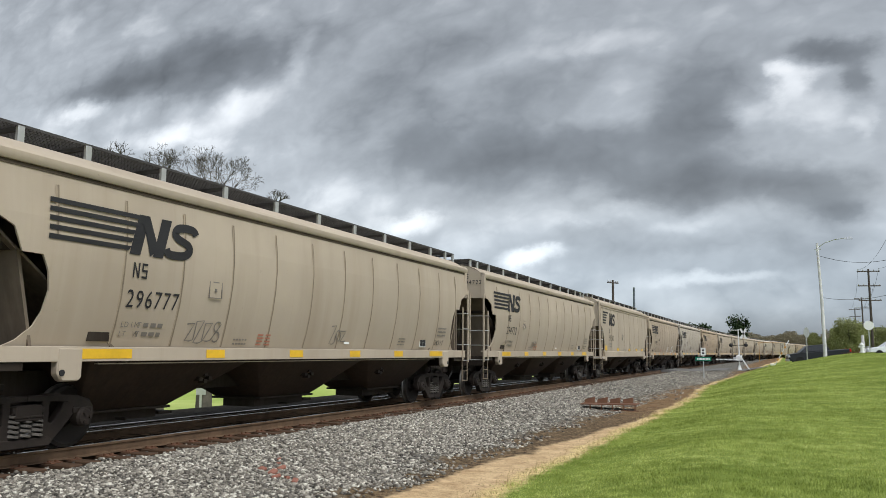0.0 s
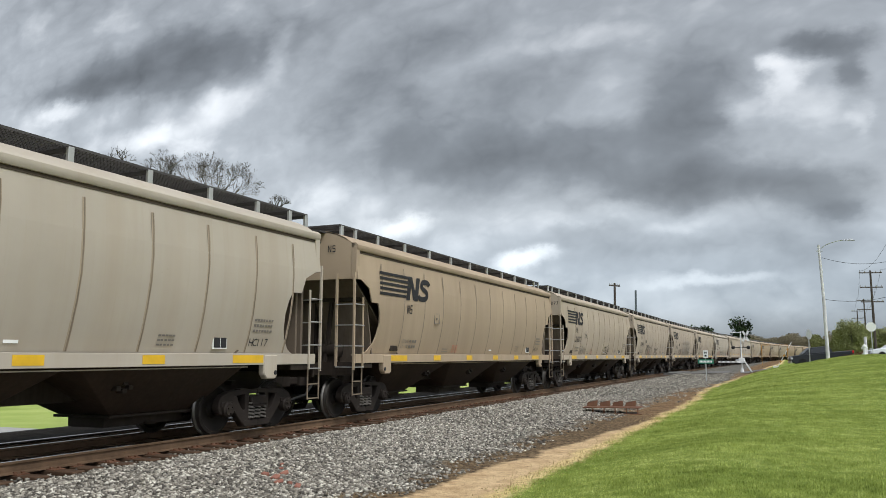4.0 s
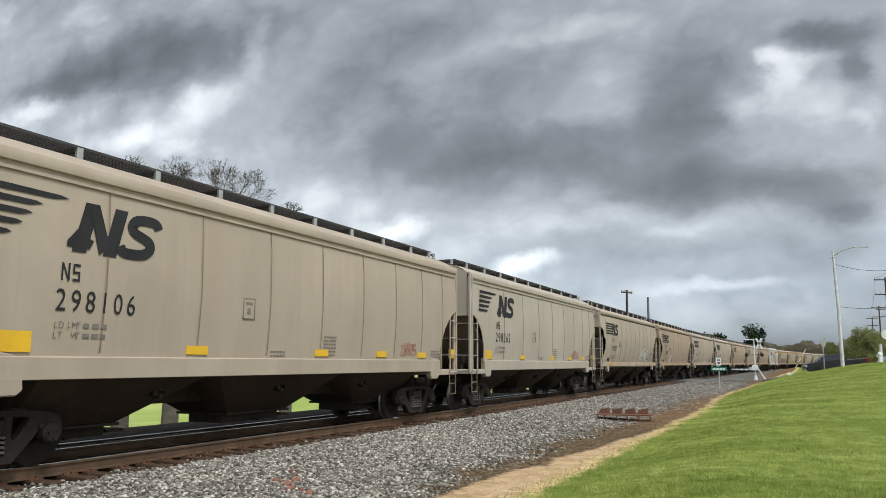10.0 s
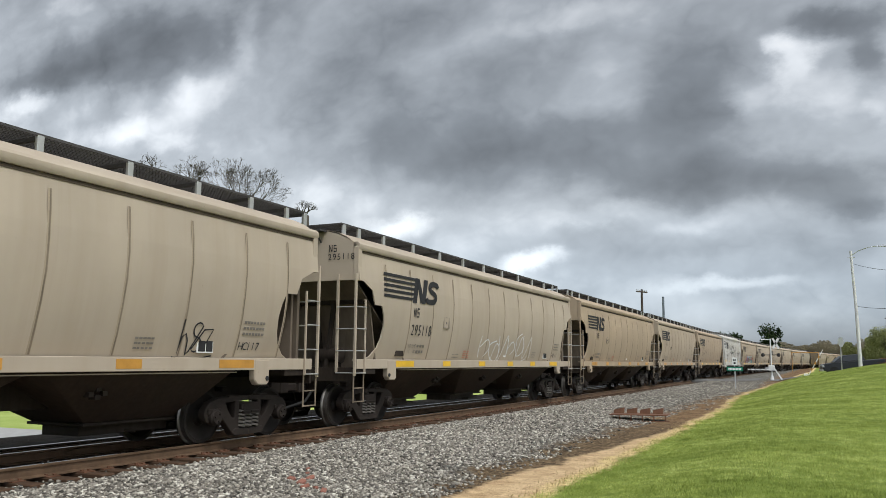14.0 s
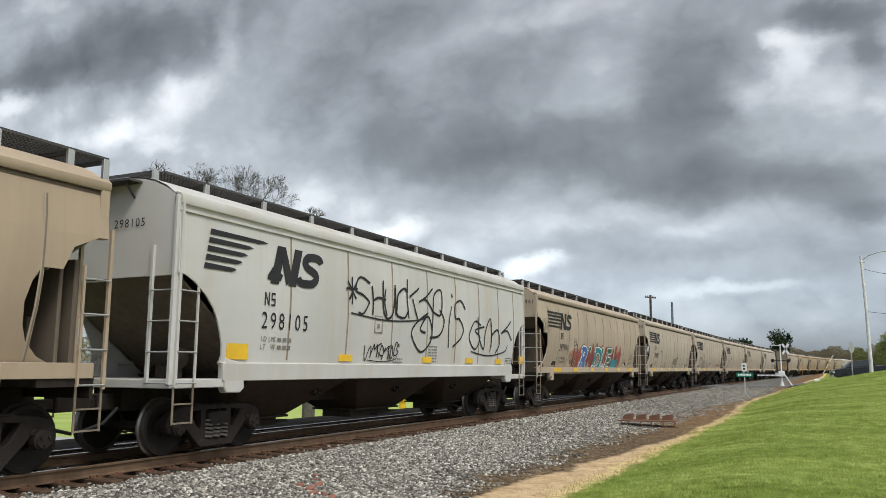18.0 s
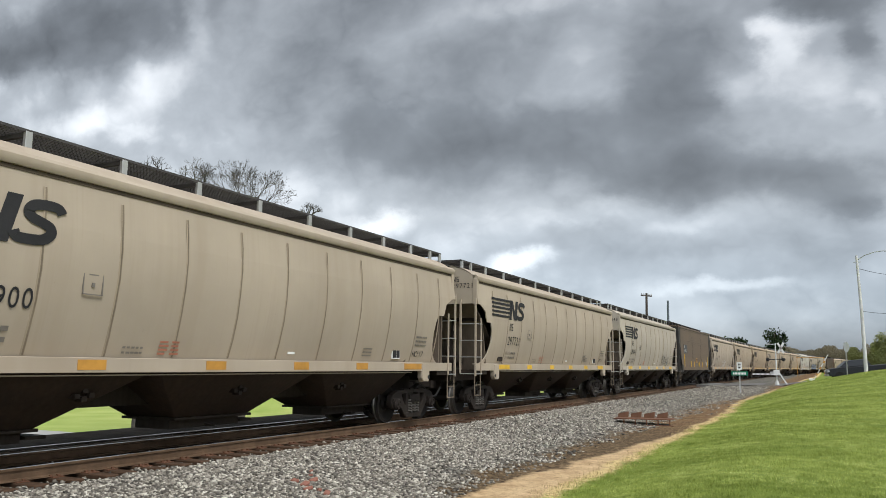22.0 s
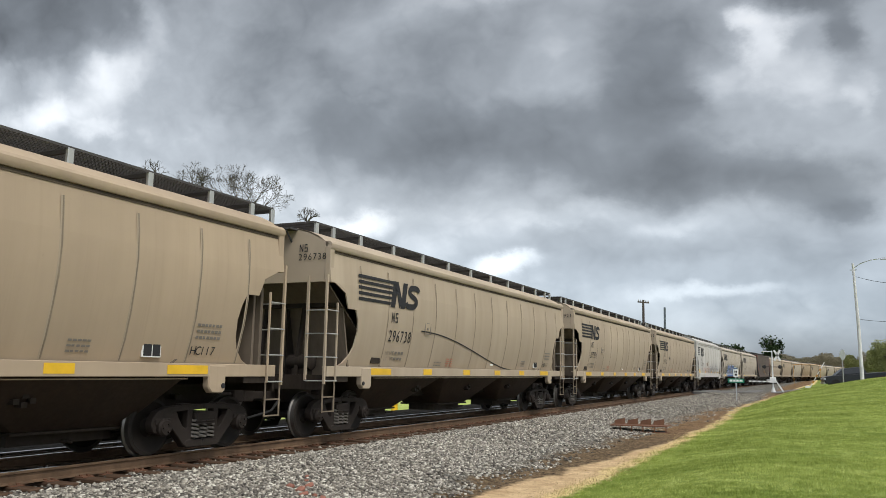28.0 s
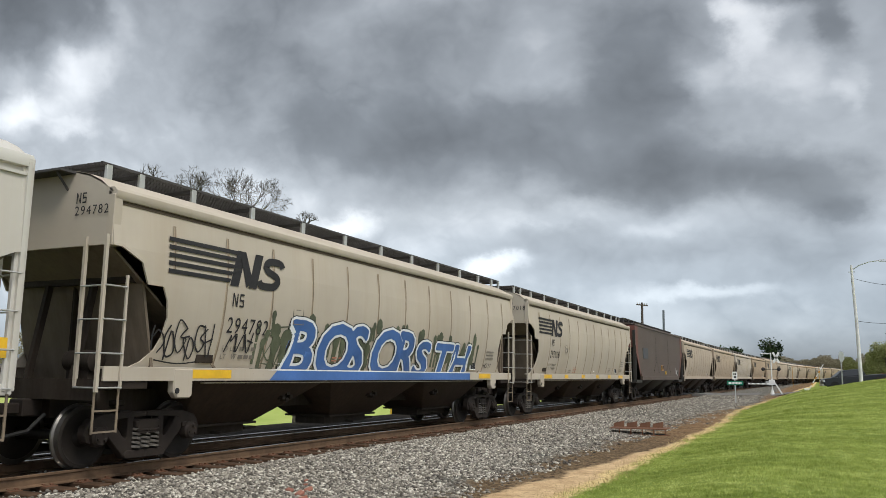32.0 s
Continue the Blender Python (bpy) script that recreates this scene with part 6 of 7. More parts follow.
def blades(name, n, x0, x1, y0, y1, h0, h1, material, seed, keep=None, width=0.006):
    """Mown grass: many single leaning blades joined into one mesh."""
    r = np.random.RandomState(seed)
    u = r.uniform(0, 1, n)
    y = y0 * (y1 / y0) ** u
    x = r.uniform(x0, x1, n)
    if keep is not None:
        k = keep(x, y, r)
        x, y = x[k], y[k]
    n = len(x)
    z = land(x, y) - 0.005
    a, lean = r.uniform(0, 2 * np.pi, n), r.uniform(0.1, 0.9, n)
    h = r.uniform(h0, h1, n) * (0.45 + 0.9 * patches(x, y, 0.16, 5) * (0.5 + patches(x, y, 0.7, 6)))
    w = width * np.maximum(1.0, (y / 14) ** 0.6)
    base = np.stack([x, y, z], 1)
    side = np.stack([np.cos(a), np.sin(a), 0 * a], 1) * w[:, None]
    tip = base + np.stack([-np.sin(a) * lean * h, np.cos(a) * lean * h, h], 1)
    v = np.stack([base - side, base + side, tip], 1).reshape(-1, 3)
    me = bpy.data.meshes.new(name)
    me.vertices.add(3 * n)
    me.vertices.foreach_set("co", v.reshape(-1))
    me.loops.add(3 * n)
    me.loops.foreach_set("vertex_index", np.arange(3 * n, dtype=np.int32))
    me.polygons.add(n)
    me.polygons.foreach_set("loop_start", np.arange(0, 3 * n, 3, dtype=np.int32))
    me.update(calc_edges=True)
    me.materials.append(material)
    return me


def lawn(x, y, r):
    return x > lawn_edge(y) + 0.12 * np.sin(y * 0.9) + 0.12 * np.sin(y * 2.7) + r.normal(0, 0.10, len(x))


def straw(x, y, r):
    return np.abs(x + 0.16 - lawn_edge(y) - 0.12 * np.sin(y * 0.9)) < np.abs(r.normal(0, 0.22, len(x)))


tagged(new("grass", blades("grass", 640000, -4.4, 5.5, 7.5, 62, 0.020, 0.050, BLADE, 21, lawn, 0.0036)), "short mown green spring grass", "grass", kind="stuff")
tagged(new("dry_grass", blades("dry_grass", 60000, -4.9, -1.4, 7.5, 70, 0.02, 0.055, DRYBLADE, 22, straw)), "straw and dry grass along the lawn's edge", "grass", kind="stuff")


def polar(az, dist):
    return -math.sin(radians(az)) * dist, math.cos(radians(az)) * dist


def up(el, dist):
    return EYE + math.tan(radians(el)) * dist


# ---- drain by the track ----
def drain_grate():
    x, y = polar(11.5, 27.6)
    z = float(land(x, y))
    g = thing("drain_inlet", "rusty steel drop inlet with raised plates in the ballast", "drain inlet", pose(x, y, z - 0.01, 0, 0, 11))
    # solid black block in place of the shaded hollow under the cover
    part("pit", Shape().box(-0.86, 0.86, -0.40, 0.46, -0.25, 0.012), INK, g, "black block for the shade below the cover")
    part("cover_plate", Shape().prism([(-0.95, -0.46), (0.86, -0.46), (1.02, 0.50), (-0.82, 0.50)], 0.19, 0.225, "z"), RUST, g, "flat rusty cover", bevel=0.006)
    for i in range(5):
        a = -0.62 + i * 0.36
        part("leg", Shape().box(a - 0.02, a + 0.02, -0.45, -0.38, -0.02, 0.19), RUST, g)
    for i in range(4):
        f = Shape().prism([(-0.17, 0.22), (0.17, 0.22), (0.19, 0.42), (-0.15, 0.35)], -0.012, 0.012, "y")
        part("upright_plate", f, RUST, g, "upright rusty plate", pose(-0.66 + i * 0.42, 0.1 + 0.04 * (i % 2), 0, 0, 0, 8 - 5 * (i % 3)))
    part("sill", Shape().box(-0.7, 0.95, -0.52, -0.48, -0.02, 0.03), RUST, g)


drain_grate()

# broken bricks on the shoulder
brick_me = Shape().box(-0.075, 0.075, -0.045, 0.045, -0.03, 0.03).mesh("brick", BRICK, bevel=0.012)
rnd = random.Random(4)
for x, y, k in ((-7.05, 10.3, 1.0), (-7.2, 10.05, 0.8), (-6.95, 9.95, 1.1), (-6.75, 9.75, 0.9), (-6.6, 9.8, 0.7), (-7.3, 10.6, 0.6), (-6.4, 9.7, 0.8), (-7.5, 10.9, 0.5)):
    m = pose(x, y, float(land(x, y)) + 0.03, rnd.uniform(-20, 20), rnd.uniform(-20, 20), rnd.uniform(0, 180)) @ Matrix.Diagonal((k, k * rnd.uniform(0.8, 1.2), k, 1))
    b = thing("broken_brick", "broken red brick lying in the gravel", "brick", group="broken bricks", data=brick_me)
    b.matrix_basis = m


# ---- roads ----
def strip(name, label, outline, lift, material):
    """A road laid on the land."""
    (xa, xb), (ya, yb) = outline
    xs, ys = np.linspace(xa, xb, 40), np.linspace(ya, yb, 16)
    me = grid_mesh(name, xs, ys, lambda X, Y: land(X, Y) + lift, material)
    return thing(name, label, "road", kind="structure", data=me)


strip("road", "worn grey asphalt road over the level crossing", ((-8.6, 60), (70, 79)), 0.03, ASPHALT)
strip("road", "worn grey asphalt road beyond the level crossing", ((-70, -12.7), (70, 79)), 0.03, ASPHALT)
thing("crossing_panel", "asphalt panel between the rails at the crossing", "road", kind="structure", data=Shape().box(-D - 0.68, -D + 0.68, 70, 79, -0.2, -0.01).box(-D + 0.83, -8.6, 70, 79, -0.2, -0.005).box(-12.7, -D - 0.83, 70, 79, -0.2, -0.005).mesh("crossing_panel", ASPHALT))
strip("lane", "pale grey lane below the embankment", ((-50, -32), (-30, 35)), 0.03, PALEROAD)
strip("car_park", "pale grey gravel yard beyond the track", ((-75, -34), (66, 68)), 0.03, PALEROAD)


# ---- street furniture ----
def text_bars(parent, x0, x1, z0, z1, y, n, material=WHITE):
    s = Shape()
    w = (x1 - x0) / n
    for i in range(n):
        s.box(x0 + i * w + w * 0.12, x0 + (i + 1) * w - w * 0.12, y - 0.004, y, z0, z1)
    part("lettering", s, material, parent, "pale lettering bars")


def sign_green():
    x, y = polar(5.17, 58.0)
    z = up(-1.82, 58.0)
    g = thing("street_sign", "green street name sign, small white sign, steel post", "street sign", pose(x, y, min(z, float(land(x, y))), 0, 0, 6))
    part("post", Shape().box(-0.035, 0.035, -0.03, 0.03, 0, 2.2), ALU, g, "galvanised square post")
    bl = part("name_blade", Shape().box(-0.52, 0.52, -0.05, -0.035, 1.32, 1.60), GREEN, g, "green blade", bevel=0.004)
    text_bars(bl, -0.42, 0.42, 1.39, 1.53, -0.052, 9)
    up_ = part("upper_sign", Shape().box(-0.16, 0.16, -0.05, -0.035, 1.70, 2.22), WHITE, g, "small white upright sign", bevel=0.004)
    text_bars(up_, -0.09, 0.09, 1.80, 1.92, -0.052, 1, INK)
    text_bars(up_, -0.09, 0.09, 2.0, 2.12, -0.052, 2, INK)


sign_green()


def crossing_signal(az, dist, turn):
    x, y = polar(az, dist)
    z = float(land(x, y))
    g = thing("crossing_signal", "white level crossing signal with crossbuck, dark lamps and lowered gate", "crossing signal", pose(x, y, z, 0, 0, turn))
    part("mast", Shape().lathe([(0, 0.06), (3.5, 0.05)], 10, "z"), WHITE, g, "white painted mast")
    part("base", Shape().lathe([(0, 0.17), (0.1, 0.16), (0.4, 0.08)], 10, "z"), WHITE, g, "white footing")
    for k in (1, -1):
        s = Shape().box(-0.5, 0.5, -0.015, 0.015, -0.085, 0.085)
        part("crossbuck", s, WHITE, g, "white crossbuck board", pose(0.42, -0.1, 3.1, 0, k * 62, 0))
        part("lamp", Shape().lathe([(-0.16, 0.06), (-0.02, 0.10), (0, 0.155), (0.03, 0.155)], 16, "y"), INK, g, "black round flasher lamp", pose(0.62 * k - 0.02, -0.12, 2.12))
    part("lamp_arm", Shape().tube([(-0.75, 0, 2.12), (0.75, 0, 2.12)], 0.035, 6), INK, g)
    part("top_arm", Shape().tube([(-0.75, 0, 3.42), (0.05, 0, 3.42)], 0.035, 6), WHITE, g)
    part("gate_motor", Shape().box(-0.24, 0.24, -0.2, 0.25, 0.78, 1.24), WHITE, g, "white gate mechanism box", bevel=0.03)
    part("cable_box", Shape().box(-0.5, -0.2, -0.15, 0.15, 0.85, 1.1), ALU, g, bevel=0.02)
    s = Shape().box(-1.9, -0.2, -0.24, -0.2, 0.82, 0.94)
    arm = part("gate_arm", s, WHITE, g, "white gate arm with dark bands")
    for i in range(4):
        part("band", Shape().box(-1.75 + i * 0.4, -1.6 + i * 0.4, -0.245, -0.236, 0.815, 0.945), GALV, arm)
    part("counterweight_arm", Shape().prism([(0.16, 1.0), (0.28, 1.0), (1.16, -0.42), (1.03, -0.46)], -0.28, -0.24, "y"), WHITE, g, "slanted white arm")


crossing_signal(2.88, 74.0, 0)


def gate_far():
    x, y = polar(0.35, 84.0)
    z = float(land(x, y))
    g = thing("crossing_gate", "tilted white and orange crossing gate arm on a footing", "crossing gate", pose(x, y, z - 0.25, 0, 0, 0))
    part("footing", Shape().box(-0.9, -0.5, -0.2, 0.2, 0, 0.5), WHITE, g, bevel=0.03)
    s = Shape().prism([(-0.66, 0.1), (-0.58, 0.1), (0.90, 2.74), (0.84, 2.78)], -0.04, 0.04, "y")
    arm = part("arm", s, WHITE, g, "slanting white arm")
    for i in range(3):
        q = 0.3 + 0.22 * i
        part("band", Shape().box(-0.06, 0.08, -0.047, 0.047, -0.12, 0.12), ORANGE, arm, at=pose(-0.64 + 1.5 * q, 0, 0.1 + 2.64 * q, 0, 30, 0))
    fr = thing("signal_bridge", "low pale orange signal frame beyond the crossing", "signal frame", pose(*polar(0.75, 120.0), 0, 0, 0, 0))
    part("beam", Shape().box(-1.9, 1.6, -0.03, 0.03, 2.9, 2.97), ORANGE, fr)
    for x in (-1.8, 1.5):
        part("leg", Shape().box(x - 0.025, x + 0.025, -0.03, 0.03, -0.3, 2.9), ORANGE, fr)


gate_far()


def lamp_post():
    x, y = polar(-2.35, 63.0)
    z = min(up(-0.11, 63.0), float(land(x, y)) + 0.02)
    h = up(7.25, 63.0) - z
    g = thing("street_lamp", "weathered wooden pole with a curved arm and cobra-head lamp", "street lamp", pose(x, y, z - 0.05))
    part("pole", Shape().tube([(0, 0, 0), (-0.03, 0, h * 0.5), (-0.14, 0, h)], 0.135, 10, 0.08), WOODPOLE, g)
    arm = part("arm", Shape().tube([(-0.12, 0, h - 0.35), (0.35, 0, h - 0.02), (1.0, 0, h + 0.2), (1.75, 0, h + 0.28)], 0.035, 6), ALU, g, "curved metal arm")
    part("luminaire", Shape().loft([(1.6, -0.09, h + 0.20), (2.2, -0.14, h + 0.18), (2.2, 0.14, h + 0.18), (1.6, 0.09, h + 0.20)], [(1.65, -0.06, h + 0.34), (2.1, -0.09, h + 0.34), (2.1, 0.09, h + 0.34), (1.65, 0.06, h + 0.34)]), ALU, arm, "cobra-head lamp housing")
    part("bracket", Shape().box(-0.35, 0.1, -0.05, 0.05, h - 0.5, h - 0.44), ALU, g)
    return x, y, z, h


LAMP = lamp_post()


def stop_sign(az, dist, turn, faced, h=2.75):
    x, y = polar(az, dist)
    z = float(land(x, y))
    g = thing("stop_sign", "octagonal stop sign on a steel post, seen from behind" if not faced else "octagonal sign on a thin post beside the road", "road sign", pose(x, y, z, 0, 0, turn))
    part("post", Shape().box(-0.03, 0.03, -0.03, 0.03, 0, h), ALU, g)
    o = [(0.38 * math.cos(radians(22.5 + 45 * i)), h - 0.38 + 0.38 * math.sin(radians(22.5 + 45 * i))) for i in range(8)]
    part("sign_plate", Shape().prism(o, -0.05, -0.035, "y"), ALU if not faced else WHITE, g, "bare grey sheet back" if not faced else "pale octagon")


stop_sign(-1.28, 64.0, 58, False, 2.35)
stop_sign(-4.92, 70.0, 8, True, 2.9)


def hydrant():
    x, y = polar(-4.47, 62.0)
    g = thing("fire_hydrant", "white fire hydrant standing in the grass", "fire hydrant", pose(x, y, float(land(x, y))))
    part("barrel", Shape().lathe([(0, 0.17), (0.08, 0.17), (0.09, 0.11), (0.5, 0.11), (0.52, 0.15), (0.58, 0.14), (0.68, 0.06), (0.72, 0.03)], 14, "z"), WHITE, g)
    for k in (1, -1):
        part("nozzle", Shape().lathe([(0.08 * k, 0.07), (0.2 * k, 0.07)], 10, "x", (0, 0, 0.42)), WHITE, g)


hydrant()


def utility_pole(az, el, dist, label, arms=2, lean=0.0, material=DARKPOLE, base=None, turn=10, wide=1.25):
    x, y = polar(az, dist)
    z = float(land(x, y)) if base is None else base
    h = up(el, dist) - z
    g = thing("utility_pole", label, "utility pole", pose(x, y, z - 0.3, 0, lean, turn - az), group="utility poles")
    part("pole", Shape().tube([(0, 0, 0), (0, 0, h + 0.3)], 0.17, 8, 0.11), material, g)
    for i in range(arms):
        zz = h + 0.1 - i * 1.7
        a = part("cross_arm", Shape().box(-wide, wide, -0.07, 0.07, zz - 0.12, zz), material, g)
        for q in (-0.92 * wide, -0.48 * wide, 0.48 * wide, 0.92 * wide):
            part("insulator", Shape().lathe([(0, 0.04), (0.1, 0.06), (0.18, 0.03)], 8, "z", (q, 0, zz)), GALV, a)
    return Vector((x, y, z + h))


POLE_TOPS = [
    utility_pole(-5.10, 5.38, 105, "tall dark wooden utility pole with two cross arms", 3),
    utility_pole(-4.62, 3.6, 165, "dark wooden utility pole with cross arms", 2),
    utility_pole(-4.20, 2.9, 215, "distant dark wooden utility pole", 2),
    utility_pole(-7.6, 8.2, 66, "dark wooden utility pole beside the road", 2),
]
utility_pole(11.16, 5.10, 84, "dark utility pole with a cross arm behind the train", 1, 1.0, base=-0.3, turn=68, wide=0.75)
utility_pole(9.71, 4.56, 88, "bare steel pole behind the train", 0, 0.6, plain("grey_steel_pole", (0.14, 0.16, 0.18), 0.5, 0.3), base=-0.3)
utility_pole(-4.55, 1.2, 75, "thin pale sign pole beside the road", 0, 0.0, WOODPOLE)


def wires():
    g = thing("overhead_wires", "thin black sagging overhead wires", "wires")
    lx, ly, lz, lh = LAMP
    a = Vector((lx + 0.0, ly, lz + lh - 1.0))
    runs = [(a, POLE_TOPS[3] + Vector((0, 0, -2.2)), 0.6), (a + Vector((0, 0, -3.0)), POLE_TOPS[3] + Vector((0, 0, -4.6)), 0.5)]
    for p, q in zip(POLE_TOPS[:2], POLE_TOPS[1:3]):
        for dx, dz in ((-1.1, 0.1), (1.1, 0.1), (0.5, -1.6)):
            runs.append((p + Vector((dx, 0, dz)), q + Vector((dx, 0, dz)), 1.0))
    for dx in (-1.0, 1.0):
        runs.append((POLE_TOPS[3] + Vector((dx, 0, 0)), POLE_TOPS[0] + Vector((dx, 0, 0)), 0.8))
    for p, q, sag in runs:
        pts = [p.lerp(q, i / 12) - Vector((0, 0, sag * 4 * (i / 12) * (1 - i / 12))) for i in range(13)]
        part("wire", Shape().tube(pts, 0.014, 4), INK, g)


wires()


# ---- vehicles ----
def tyre_set(parent, xs, half, r):
    for x in xs:
        for k in (1, -1):
            w = part("wheel", Shape().lathe([(-0.11, r * 0.6), (-0.12, r * 0.9), (-0.09, r), (0.09, r), (0.12, r * 0.9), (0.11, r * 0.6)], 20, "y"), RUBBER, parent, "black tyre", pose(x, k * half, r))
            part("rim", Shape().lathe([(0.0, r * 0.2), (0.08, r * 0.25), (0.10, r * 0.58), (0.05, r * 0.62)] if k > 0 else [(0.0, r * 0.2), (-0.08, r * 0.25), (-0.10, r * 0.58), (-0.05, r * 0.62)], 16, "y"), ALU, w, "alloy rim")


def vehicle(name, label, category, at, paint, lower, cabin, half, wheels, r):
    """A car body from two side outlines: the lower body and the cabin with its glass."""
    g = thing(name, label, category, at)
    part("body", Shape().prism(lower, -half, half, "y"), paint, g, bevel=0.05)
    top = [(x, z) for x, z in cabin]
    n = len(top)
    s = Shape()
    s.loft([(x, -half + 0.04 + 0.16 * (z > 1.3), z) for x, z in top], [(x, half - 0.04 - 0.16 * (z > 1.3), z) for x, z in top])
    part("cabin", s, paint, g, bevel=0.03)
    cx = sum(p[0] for p in top) / n
    zc = sum(p[1] for p in top) / n
    win = [(cx + (x - cx) * 0.86, zc + (z - zc) * 0.68 + 0.02) for x, z in top]
    mid = cx + 0.05
    for k in (1, -1):
        for lo, hi in ((-9, mid - 0.05), (mid + 0.05, 9)):
            pts = [(min(max(x, lo), hi), z) for x, z in win]
            s = Shape()
            s.loft([(x, k * (half - 0.02 - 0.16 * (z - 0.95) / 0.6), z) for x, z in pts], [(x, k * (half + 0.004 - 0.16 * (z - 0.95) / 0.6), z) for x, z in pts])
            part("window", s, GLASS, g, "dark side window")
    tyre_set(g, wheels, half - 0.1, r)
    x0, x1 = min(p[0] for p in lower), max(p[0] for p in lower)
    for k in (1, -1):
        part("tail_light", Shape().box(x1 - 0.12, x1 + 0.02, *sorted((k * (half - 0.28), k * (half + 0.01))), 0.86, 1.15), REDLENS, g, "red tail light", bevel=0.01)
        part("headlight", Shape().box(x0 - 0.02, x0 + 0.15, *sorted((k * (half - 0.4), k * (half + 0.005))), 0.78, 0.95), ALU, g, "clear headlight", bevel=0.01)
    part("bumper", Shape().box(x0 - 0.06, x0 + 0.1, -half + 0.05, half - 0.05, 0.42, 0.6), ALU, g, bevel=0.02)
    return g


def on_land(az, dist, turn, pitch=0.0, lift=0.03):
    x, y = polar(az, dist)
    return pose(x, y, float(land(x, y)) + lift, 0, pitch, turn)


vehicle("pickup_truck", "black crew-cab pickup truck waiting on the sloping road", "pickup truck", pose(*polar(-1.85, 83.0), float(land(*polar(-1.85, 83.0))) + 0.02, 0, -5.0, 9),
        CARDARK, [(-2.5, 0.45), (-2.55, 0.8), (-2.4, 1.04), (-1.4, 1.12), (2.75, 1.14), (2.85, 1.10), (2.85, 0.5), (2.3, 0.38), (-2.1, 0.38)],
        [(-1.55, 1.14), (-0.75, 1.70), (0.85, 1.73), (1.1, 1.14)], 0.98, (-1.6, 1.85), 0.4)
vehicle("parked_car", "white car on the far side of the road", "car", on_land(-6.2, 84.0, 10),
        CARWHITE, [(-2.3, 0.4), (-2.35, 0.7), (-1.3, 0.92), (2.1, 0.98), (2.3, 0.9), (2.3, 0.42)],
        [(-1.1, 0.92), (-0.35, 1.45), (1.1, 1.45), (1.9, 0.95)], 0.88, (-1.4, 1.4), 0.32)
SUV = vehicle("suv", "white sport utility car driving on the far lane", "car", pose(-37, 31, -2.85, 0, 0, -90),
              CARWHITE, [(-2.25, 0.45), (-2.3, 0.8), (-1.2, 1.0), (2.15, 1.02), (2.25, 0.9), (2.25, 0.45)],
              [(-1.2, 0.98), (-0.4, 1.60), (1.5, 1.62), (2.15, 1.0)], 0.92, (-1.35, 1.35), 0.34)


# ---- trees ----
def bare_tree(az, dist, top, seed, label, rx, deep=6):
    """A bare tree that forks again and again into rising, thinner twigs; its crown fills the given half breadth and top."""
    x, y = polar(az, dist)
    rnd = random.Random(seed)
    base = float(land(x, y)) - 0.1
    g = thing("bare_tree", label, "tree", pose(x, y, base), group="bare trees")
    h = top - base

    def grow(out, p, way, ln, r, depth):
        bent = (way + Vector((rnd.uniform(-1, 1), rnd.uniform(-1, 1), rnd.uniform(-0.2, 0.5))) * 0.22).normalized()
        mid = p + way * ln * 0.5
        q = mid + bent * ln * 0.5
        out.append(((p, mid, q), r, r * 0.72))
        if depth == 0:
            return
        for i in range(3 if rnd.random() < 0.35 else 2):
            side = bent.cross(Vector((rnd.uniform(-1, 1), rnd.uniform(-1, 1), rnd.uniform(-1, 1)))).normalized()
            turn = (bent + side * rnd.uniform(0.4, 0.95) + Vector((0, 0, 0.10))).normalized()
            grow(out, q if i or rnd.random() < 0.7 else mid, turn, ln * rnd.uniform(0.66, 0.86), max(r * 0.63, 0.007), depth - 1)
    limbs = []
    for i in range(4):
        a = i * 1.57 + rnd.uniform(-0.4, 0.4)
        out = []
        grow(out, Vector((0, 0, 0)), Vector((math.cos(a) * 0.62, math.sin(a) * 0.62, 1)).normalized(), 1.0, 0.06, deep)
        limbs.append(out)
    pts = [q for out in limbs for (_, _, q), _, _ in out]
    high = max(q.z for q in pts)
    wide = sorted(math.hypot(q.x, q.y) for q in pts)[int(len(pts) * 0.97)]
    k, kz = rx / wide, 1.05 * rx / wide
    fork = h - high * kz
    part("trunk", Shape().tube([(0, 0, 0), (0.05, 0.05, fork * 0.5), (0, 0, fork + 0.05)], h * 0.03, 10, h * 0.017), BARK, g, "grey furrowed trunk")
    for out in limbs:
        s = Shape()
        for line, r0, r1 in out:
            s.tube([(q.x * k, q.y * k, fork + q.z * kz) for q in line], r0, 5 if r0 > 0.03 else 3, r1)
        part("limb", s, BARK, g, "bare forking limb")


bare_tree(39.7, 47.0, up(14.05, 47), 3, "large bare tree with a wide crown of twigs", 2.7, 7)
bare_tree(42.8, 46.0, up(14.0, 46), 8, "bare tree with upright forking twigs", 1.5, 6)
bare_tree(45.9, 52.0, up(13.9, 52), 14, "slender bare tree beyond the track", 1.35, 4)
bare_tree(35.2, 56.0, up(11.4, 56), 19, "small bare tree beyond the track", 0.8, 5)


